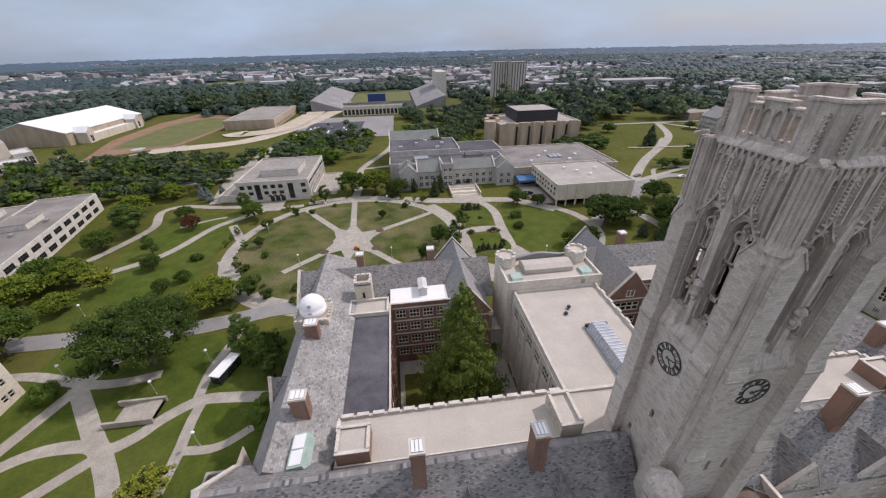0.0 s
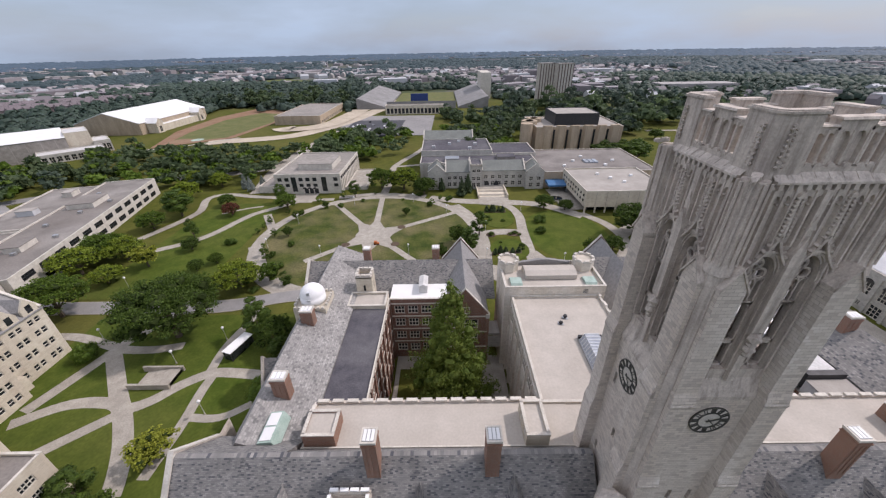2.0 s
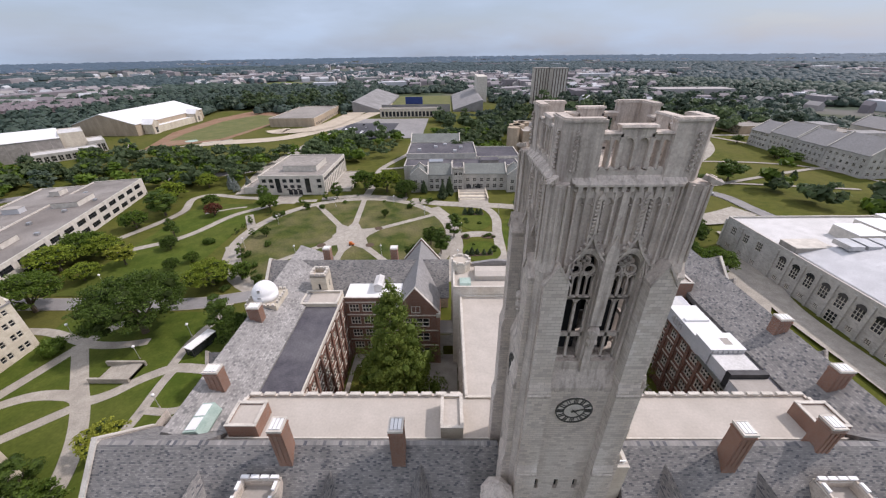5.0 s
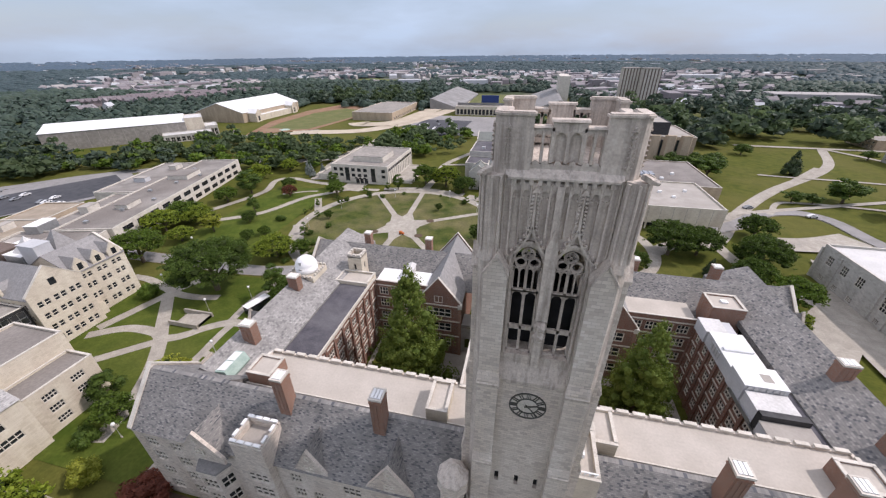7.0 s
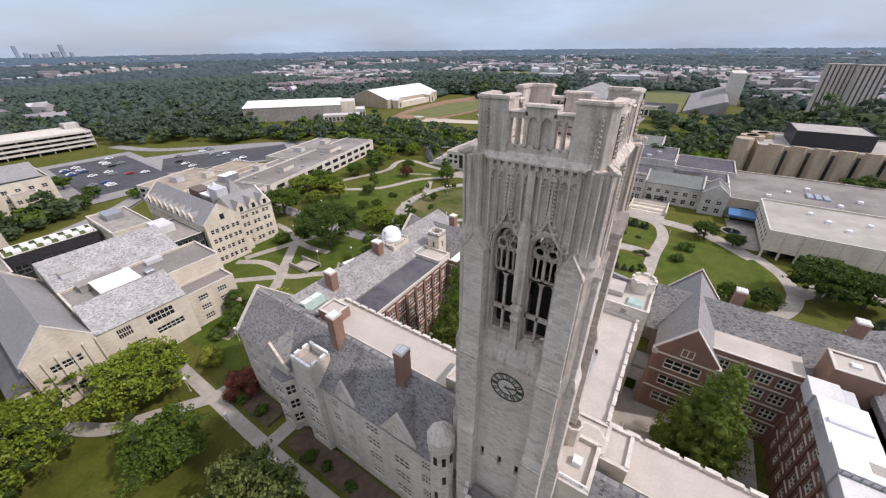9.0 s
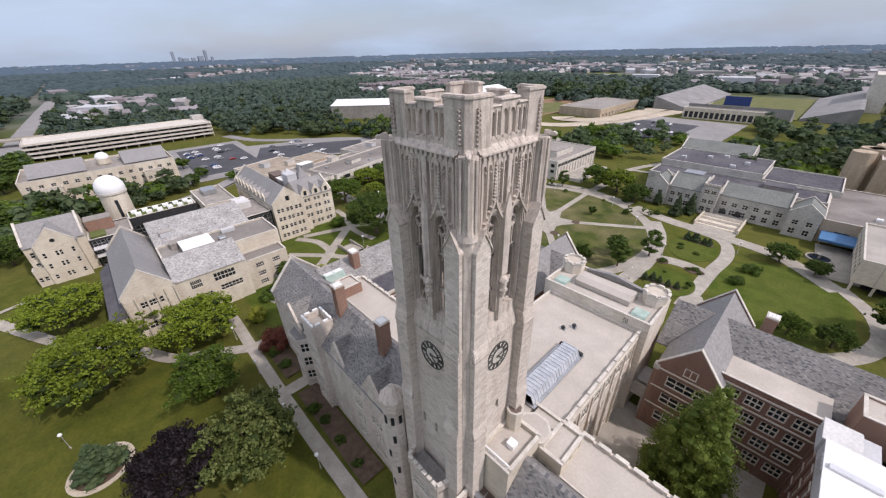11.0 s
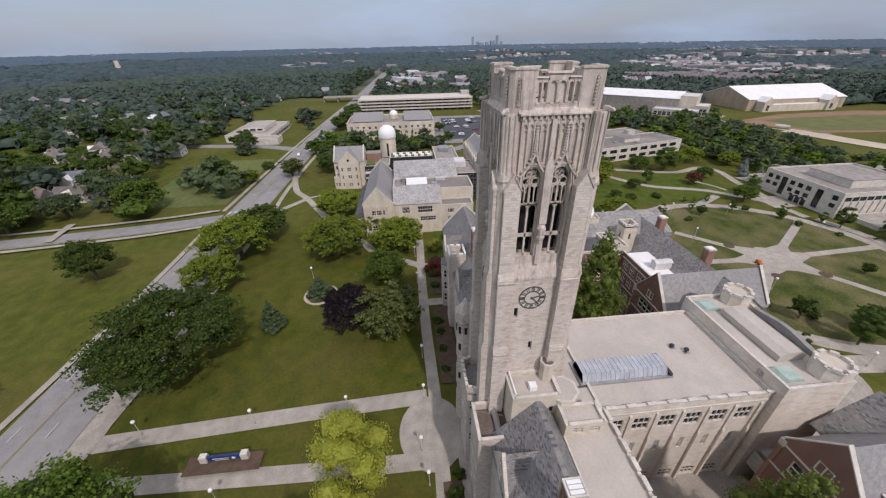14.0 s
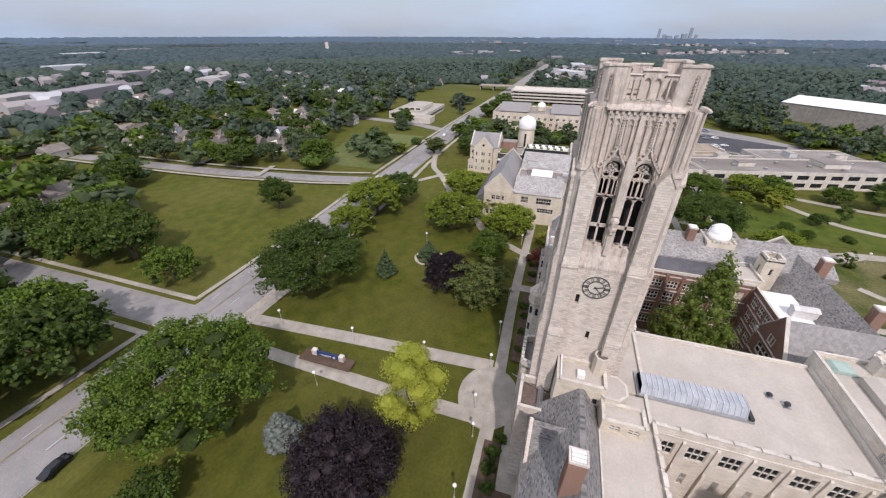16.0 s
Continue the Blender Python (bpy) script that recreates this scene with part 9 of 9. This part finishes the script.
# outdoor stairs and shelter on the west lawn
st = thing("outdoor_stair", "broad concrete stair with side walls in the lawn", "stair", (-61, 56, 0))
for i in range(6):
    part("step", box(bmesh.new(), -65 + i * 1.1, -57, 54.0, 58.6, 0, 0.17 * (i + 1)), "concrete", st)
for y in (53.6, 58.8):
    part("side_wall", box(bmesh.new(), -66, -56.6, y - 0.25, y + 0.25, 0, 1.5), "concrete", st)
sh = thing("bus_shelter", "white roofed dark glass shelter beside the path", "shelter", (-46.5, 65, 0))
mS = pose(-46.5, 65, 0, 0, 0, 72)
part("roof", box(bmesh.new(), -3.6, 3.6, -1.3, 1.3, 2.6, 2.8, mS), "white_paint", sh)
part("glass_wall", box(bmesh.new(), -3.4, 3.4, -1.1, 1.1, 0.05, 2.6, mS), "glass", sh)
for u in (-3.4, 3.4):
    for v in (-1.1, 1.1):
        part("post", box(bmesh.new(), u - 0.08, u + 0.08, v - 0.08, v + 0.08, 0, 2.6, mS), "dark_metal", sh)
tp = thing("planter_pit", "sunken concrete stair pit with railings beside the hall", "stair", (-37, 38, 0))
for q in ((-41, -34, 35.4, 35.9), (-41, -34, 40.4, 40.9), (-41, -40.5, 35.9, 40.4)):
    part("wall", box(bmesh.new(), *q, 0, 1.1), "concrete", tp)
part("pit_floor", box(bmesh.new(), -40.4, -34, 36, 40.3, 0, 0.08), "louvre_dark", tp)
cartp = thing("utility_cart", "small orange utility cart on the plaza", "cart", (-21, 120, 0))
part("body", prism(bmesh.new(), [(-1.0, 0.3), (1.0, 0.3), (1.0, 0.8), (0.3, 0.8), (0.15, 1.4), (-0.9, 1.4), (-1.0, 0.8)], "y", 119.5, 120.5, pose(-21, 0, 0)), "orange_paint", cartp)
for px in (-0.65, 0.65):
    for py in (119.5, 120.5):
        part("wheel", cone(bmesh.new(), 0, 0, -0.08, 0.08, 0.28, 0.28, 12, 0, pose(-21 + px, py, 0.3, 90, 0, 0)), "louvre_dark", cartp)

# front bays of the tower: turret, portal oriel, flag court, stair block
tw = thing("round_turret", "slim octagonal stone stair turret with a low stone cap", "turret", (21.3, 17.0, 0))
part("shaft", cone(bmesh.new(), 0, 0, 0, 24.4, 1.5, 1.4, 8, math.pi / 8), "limestone", tw, local=True)
part("cornice", cone(bmesh.new(), 0, 0, 24.2, 25.0, 1.45, 1.75, 8, math.pi / 8), "carved_stone", tw, local=True)
part("drum", cone(bmesh.new(), 0, 0, 25.0, 26.6, 1.66, 1.66, 8, math.pi / 8), "limestone", tw, local=True)
part("cap", cone(bmesh.new(), 0, 0, 26.6, 28.6, 1.72, 0.15, 8, math.pi / 8), "carved_stone", tw, local=True)
for a, zs in ((-90, (22.4, 15.0, 8.0)), (-45, (22.4, 18.6, 11.6)), (0, (22.4,))):
    for z in zs:
        part("slit_window", box(bmesh.new(), 1.2, 1.42, -0.22, 0.22, z, z + 1.4, pose(0, 0, 0, 0, 0, a)), "louvre_dark", tw, local=True)
po = thing("portal_oriel", "canted stone oriel with white battlements above the tower portal", "bay window", (TX, 17.0, 0))
pts = [(24.4, 18.4), (25.2, 16.0), (30.5, 16.0), (31.3, 18.4)]
ov = [[(0.4, math.dist(pts[i], pts[i + 1]) - 0.4, z, z + 2.0) for z in (6.0, 10.0, 14.0)] for i in range(3)]
bm = bmesh.new()
for i in range(3):
    wall_panel(bm, pts[i], pts[i + 1], 0, 18.6, ov[i])
part("wall", bm, "limestone", po)
for i in range(3):
    windows(po, pts[i], pts[i + 1], ov[i], div=(4 if i == 1 else 2, 2), bar=0.12)
    crenel(po, pts[i], pts[i + 1], 18.6, 0.9, 0.35, 0.9)
part("roof", prism(bmesh.new(), pts, "z", 17.6, 18.0), "slate_plain", po)
fl = thing("flag_bay", "stone bay with a sunken dark brown roof and a leaning flagpole", "bay", (35.5, 19.3, 0))
storey_block(fl, 32.8, 38.6, 16.3, 22.2, 0, 18.6, "limestone", "brown_roof", {"S": rows(5.8, 2, 1.8, LEV4[:3], 0.4, 0.4), "E": rows(5.9, 1, 2, LEV4[:3], 0.4, 0.4)}, (2, 2), parapet=1.2)
part("roof_ridge", prism(bmesh.new(), [(19.0, 18.0), (19.8, 18.0), (19.4, 18.6)], "x", 33.4, 38.0), "steel", fl)
part("flagpole", cone(bmesh.new(), 0, 0, 0, 7.5, 0.07, 0.04, 8, 0, pose(34.6, 20.6, 17.6, 50, 20, 0)), "steel", fl)
sb = thing("stair_block", "pale stone roof block with a canted end and stair turret", "roof block", (34.6, 25.4, 17))
storey_block(sb, 32.6, 36.98, 20.9, 27.4, 17, 24.2, "pale_stone", "membrane", {"E": [(5.0, 6.0, 20.6, 22.0)]}, (1, 1), parapet=0.5)
for i in range(7):
    part("baluster", box(bmesh.new(), 33.0 + i * 0.56, 33.2 + i * 0.56, 21.3, 21.42, 23.7, 24.75), "white_paint", sb)
part("rail", box(bmesh.new(), 32.9, 36.7, 21.28, 21.44, 24.7, 24.82), "white_paint", sb)
part("canted_end", cone(bmesh.new(), 35.4, 28.2, 17, 23.1, 2.2, 2.2, 8, math.pi / 8), "pale_stone", sb)
part("canted_rim", cone(bmesh.new(), 35.4, 28.2, 23.1, 23.3, 2.3, 2.3, 8, math.pi / 8), "coping", sb)
part("canted_roof", cone(bmesh.new(), 35.4, 28.2, 23.3, 23.34, 1.95, 1.95, 8, math.pi / 8), "membrane", sb)
part("turret", cone(bmesh.new(), 33.6, 26.4, 20, 26.6, 0.95, 0.95, 8), "pale_stone", sb)
part("turret_rim", cone(bmesh.new(), 33.6, 26.4, 26.6, 27.0, 1.05, 1.05, 8), "coping", sb)
part("turret_roof", cone(bmesh.new(), 33.6, 26.4, 27.0, 27.04, 0.8, 0.8, 8), "brown_roof", sb)
part("hatch", box(bmesh.new(), 34.6, 35.6, 23.6, 24.6, 23.6, 24.4), "white_paint", sb)

# houses of the neighbourhoods
def house(x, y, rz, w, d, h, wall="house_wall", roof="house_roof"):
    hs = thing("house", "small pitched-roof house among the trees", "house", (x, y, 0), rz, group="neighbourhood houses")
    part("wall", box(bmesh.new(), -w / 2, w / 2, -d / 2, d / 2, 0, h), wall, hs, local=True)
    bm = bmesh.new()
    prism(bm, [(-d / 2 - 0.4, h - 0.2), (0, h + d * 0.36), (d / 2 + 0.4, h - 0.2)], "x", -w / 2 - 0.4, w / 2 + 0.4)
    part("roof", bm, roof, hs, local=True)
    bm = bmesh.new()
    prism(bm, [(-w * 0.2, 0), (w * 0.2, 0), (w * 0.2, h), (0, h + w * 0.16), (-w * 0.2, h)], "y", -d / 2 - 1.8, 0)
    part("front_wing", bm, wall, hs, local=True)
    for i in (-1, 1):
        for s in (-1, 1):
            part("window", box(bmesh.new(), i * w * 0.28 - 0.6, i * w * 0.28 + 0.6, s * d / 2 - 0.05, s * d / 2 + 0.05, 1.0, 2.4), "glass", hs, local=True)
    part("chimney", box(bmesh.new(), w * 0.2, w * 0.2 + 0.8, -0.4, 0.4, h + d * 0.2, h + d * 0.36 + 1.0), "chimney_brick", hs, local=True)
    return hs


for x, y in ((-0.5, 1), (0.5, 1)):
    o = 8.2 * (1 if x > 0 else -1)
    path("pavement", [(-82 + o, -76), (-76 + o, -100), (-68 + o, -160), (-64 + o, -260)], 1.8, label="narrow concrete pavement beside the side street", category="pavement")
for x in (-92, -97, -103):
    path("drive", [(x + 24, -130 + (x + 92) * 9), (x + 8, -133 + (x + 92) * 9)], 3.0, label="short concrete house drive", category="drive")
M["white_siding"] = mat("white_siding", (0.60, 0.60, 0.59), (0.70, 0.70, 0.69), 0.4, fine=3, bump=0.05)
M["brick_house"] = mat("brick_house", (0.22, 0.12, 0.085), (0.30, 0.17, 0.12), 0.5, fine=4, bump=0.1)
M["blue_roof"] = mat("blue_roof", (0.13, 0.14, 0.165), (0.19, 0.20, 0.225), 0.4, fine=3, bump=0.1)
HR = random.Random(9)
for x, y, a, w, d, h, wl, rf in ((-135, -168, 100, 15, 10, 5.5, "white_siding", "blue_roof"), (-143, -152, 10, 14, 10, 5.0, "house_wall", "brown_roof"), (-172, -245, 80, 12, 9, 5.5, "white_siding", "brown_roof"), (-104, -194, 95, 13, 10, 5.0, "brick_house", "house_roof"), (-108, -214, 95, 14, 10, 5.2, "house_wall", "house_roof"), (-108, -166, 95, 12, 9, 5.0, "white_siding", "house_roof"), (-197, -196, 20, 10, 8, 7.0, "white_siding", "house_roof"), (-195, -147, 10, 12, 8, 4.5, "white_siding", "house_roof"), (-96, -232, 95, 13, 10, 5.0, "white_siding", "house_roof"), (-117, -238, 95, 13, 10, 5.0, "house_wall", "blue_roof")):
    house(x, y, a, w, d, h, wl, rf)
for x, y, w in ((-330, -300, 40), (-305, -250, 44), (-316, -222, 30)):
    hb = thing("row_block", "low grey-roofed block of terraced flats", "house", (x, y, 0), 20, group="low flats")
    part("wall", box(bmesh.new(), -w / 2, w / 2, -7, 7, 0, 6), "brick_house", hb, local=True)
    part("roof", prism(bmesh.new(), [(-7.6, 5.9), (7.6, 5.9), (0, 10)], "x", -w / 2 - 0.5, w / 2 + 0.5), "blue_roof", hb, local=True)
    for i in range(4):
        part("gable", prism(bmesh.new(), [(-w * 0.36 + i * w * 0.24 - 2.4, 0), (-w * 0.36 + i * w * 0.24 + 2.4, 0), (-w * 0.36 + i * w * 0.24 + 2.4, 6), (-w * 0.36 + i * w * 0.24, 9), (-w * 0.36 + i * w * 0.24 - 2.4, 6)], "y", -8.2, 0), "white_siding", hb, local=True)
protos = [house(-110, -168, 10, 12, 9, 4.5), house(-92, -196, 80, 10, 8, 5.2), house(-136, -176, 95, 14, 9, 4.0)]
for x, y in ((-97, -223), (-101, -189), (-141, -160), (-90, -264), (-155, -235), (-158, -336), (-16, -190), (2, -186), (-120, -206), (-128, -250), (-84, -236), (-170, -190), (-176, -160), (-105, -290), (-140, -300)):
    copy_thing(HR.choice(protos), pose(x, y, 0, 0, 0, HR.choice((0, 90, 10, 100, 180))))
for i in range(70):
    x, y = HR.uniform(-480, -95), HR.uniform(-420, -150)
    if not blocked(x, y, 6):
        copy_thing(HR.choice(protos), pose(x, y, 0, 0, 0, HR.choice((0, 90, 10, 100, 180))))
for i in range(28):
    x, y = HR.uniform(-60, 90), HR.uniform(-420, -196)
    copy_thing(HR.choice(protos), pose(x, y, 0, 0, 0, HR.choice((0, 90, 5, 95))))
of = building("office_row", "white two-storey office houses with dark pitched roofs", -330, -290, -320, -240)
for y in (-310, -286, -258):
    storey_block(of, -325, -300, y, y + 12, 0, 6, "white_paint", "gravel_roof", {"E": rows(12, 4, 1.4, ((1, 2.6), (3.8, 5.2)), 0.6, 0.6)}, parapet=0)
    gable_roof(of, -325, -300, y, y + 12, 6, 10, "x", "white_paint", "slate_plain")


def far_town():
    """Distant pale roofs: simple blocks and gables among the woods, as one mesh."""
    rng = np.random.default_rng(21)
    bm = bmesh.new()
    for _ in range(3600):
        a, d = rng.uniform(-1.9, 1.4), rng.uniform(520, 3600) ** 1.0
        x, y = 20 + math.sin(a) * d, 60 + math.cos(a) * d
        if blocked(x, y, 10) or noise.noise((x / 420, y / 420, 3.3)) < -0.05:
            continue
        big = rng.random() < 0.14
        w, l, h = (rng.uniform(20, 60), rng.uniform(14, 34), rng.uniform(6, 10)) if big else (rng.uniform(9, 18), rng.uniform(8, 12), rng.uniform(5, 8))
        m = pose(x, y, 0, 0, 0, rng.choice([0, 90, 12, 100]))
        if big:
            box(bm, -w / 2, w / 2, -l / 2, l / 2, 0, h + 4, m)
        else:
            prism(bm, [(-l / 2, 0), (l / 2, 0), (l / 2, h), (0, h + 4), (-l / 2, h)], "x", -w / 2, w / 2, m)
    for x0, x1, y0, y1, n, big in CLUSTERS:
        for _ in range(n):
            x, y = rng.uniform(x0, x1), rng.uniform(y0, y1)
            if blocked(x, y, 6):
                continue
            if rng.random() < big:
                w, l, h = rng.uniform(24, 60), rng.uniform(14, 30), rng.uniform(6, 10)
                box(bm, -w / 2, w / 2, -l / 2, l / 2, 0, h, pose(x, y, 0, 0, 0, rng.choice([0, 90, 30])))
            else:
                w, l, h = rng.uniform(10, 24), rng.uniform(8, 12), rng.uniform(6, 9)
                prism(bm, [(-l / 2, 0), (l / 2, 0), (l / 2, h), (0, h + 4), (-l / 2, h)], "x", -w / 2, w / 2, pose(x, y, 0, 0, 0, rng.choice([0, 90, 30])))
    for x, y, w, l, a in ((395, 608, 112, 36, -4), (400, 1030, 90, 30, 5), (-600, 16, 44, 26, 50), (-560, 2, 30, 18, 20), (-681, 650, 130, 30, 65), (-560, 1130, 160, 40, 70), (-400, 1200, 120, 40, 80), (-155, -487, 40, 24, 20), (-216, -482, 60, 30, 20), (-355, -616, 50, 26, 10), (-407, -841, 60, 30, 0), (-340, -440, 40, 24, 20), (-700, -1270, 90, 40, 0), (-944, -1409, 90, 40, 0), (-1000, -20, 60, 26, 5), (-760, 30, 50, 24, 5), (-700, 40, 40, 20, 5)):
        box(bm, -w / 2, w / 2, -l / 2, l / 2, 0, 12, pose(x, y, 0, 0, 0, a))
    m2 = bpy.data.materials.new("town")
    m2.use_nodes = True
    n, l = m2.node_tree.nodes, m2.node_tree.links
    g = n.new("ShaderNodeNewGeometry")
    r = n.new("ShaderNodeValToRGB")
    r.color_ramp.interpolation = "CONSTANT"
    for i, (p, c) in enumerate(((0.0, (0.46, 0.47, 0.49)), (0.16, (0.26, 0.24, 0.25)), (0.5, (0.34, 0.32, 0.31)), (0.75, (0.20, 0.18, 0.19)))):
        e = r.color_ramp.elements[i] if i < 2 else r.color_ramp.elements.new(p)
        e.position, e.color = p, (*c, 1)
    l.new(g.outputs["Random Per Island"], r.inputs["Fac"])
    l.new(r.outputs["Color"], n["Principled BSDF"].inputs["Base Color"])
    n["Principled BSDF"].inputs["Roughness"].default_value = 0.8
    tagged(part("far_town", bm, m2), "scattered pale roofs of the distant town", "town", kind="stuff")


far_town()
ge = thing("grain_elevator", "pale concrete grain elevator far across the woods", "silo", (-1290, -880, 0), 35)
for dx, w, h in ((-26, 12, 17), (-13, 11, 24), (0, 13, 29), (13, 11, 21), (27, 14, 16)):
    part("silo", cone(bmesh.new(), dx, 0, 0, h, w / 2, w / 2, 12), "coping", ge, local=True)
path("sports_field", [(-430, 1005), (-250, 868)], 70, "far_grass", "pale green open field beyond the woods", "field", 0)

ob_ = thing("road_bridge", "grey concrete road bridge over the street", "bridge", (-430, -60, 0))
part("deck", box(bmesh.new(), -437, -425, -92, -26, 4.6, 5.4), "concrete", ob_)
for x in (-437.2, -425.2):
    part("parapet", box(bmesh.new(), x, x + 0.4, -92, -26, 5.35, 6.2), "concrete", ob_)
for y in (-91, -74, -46, -28):
    part("pier", box(bmesh.new(), -436, -426, y - 0.6, y + 0.6, 0, 4.61), "concrete", ob_)


def row_house(x, y, rz):
    rh = thing("row_house", "purple-brown terraced house row with dark gabled roofs", "house", (x, y, 0), rz, group="terraced house rows")
    part("wall", box(bmesh.new(), -19, 19, -5, 5, 0, 7), "row_wall", rh, local=True)
    part("roof", prism(bmesh.new(), [(-5.5, 6.8), (5.5, 6.8), (0, 10.6)], "x", -19.5, 19.5), "row_roof", rh, local=True)
    for i in range(5):
        part("front_gable", prism(bmesh.new(), [(-15.5 + i * 7.6, 6.8), (-11.5 + i * 7.6, 6.8), (-13.5 + i * 7.6, 10.2)], "y", -6.2, 0), "row_roof", rh, local=True)
    return rh


first = row_house(-600, 420, 40)
for i in range(4):
    for j in range(4):
        if i or j:
            copy_thing(first, pose(-600 + i * 34 + j * 6, 420 + i * 28 + j * 38, 0, 0, 0, 40))
for x, y, w, h in ((-4300, 770, 30, 108), (-4300, 1034, 34, 116), (-4300, 985, 60, 62), (-4300, 925, 44, 48), (-4300, 860, 70, 44), (-4280, 815, 36, 56), (-4300, 1085, 30, 54)):
    sk = thing("skyscraper", "grey high-rise of the distant city centre, haze in its colour", "skyscraper", (x, y, 0), group="distant city towers")
    part("body", box(bmesh.new(), -w * 0.35, w * 0.35, -w * 0.35, w * 0.35, 0, h * 0.88), "haze_concrete", sk, local=True)
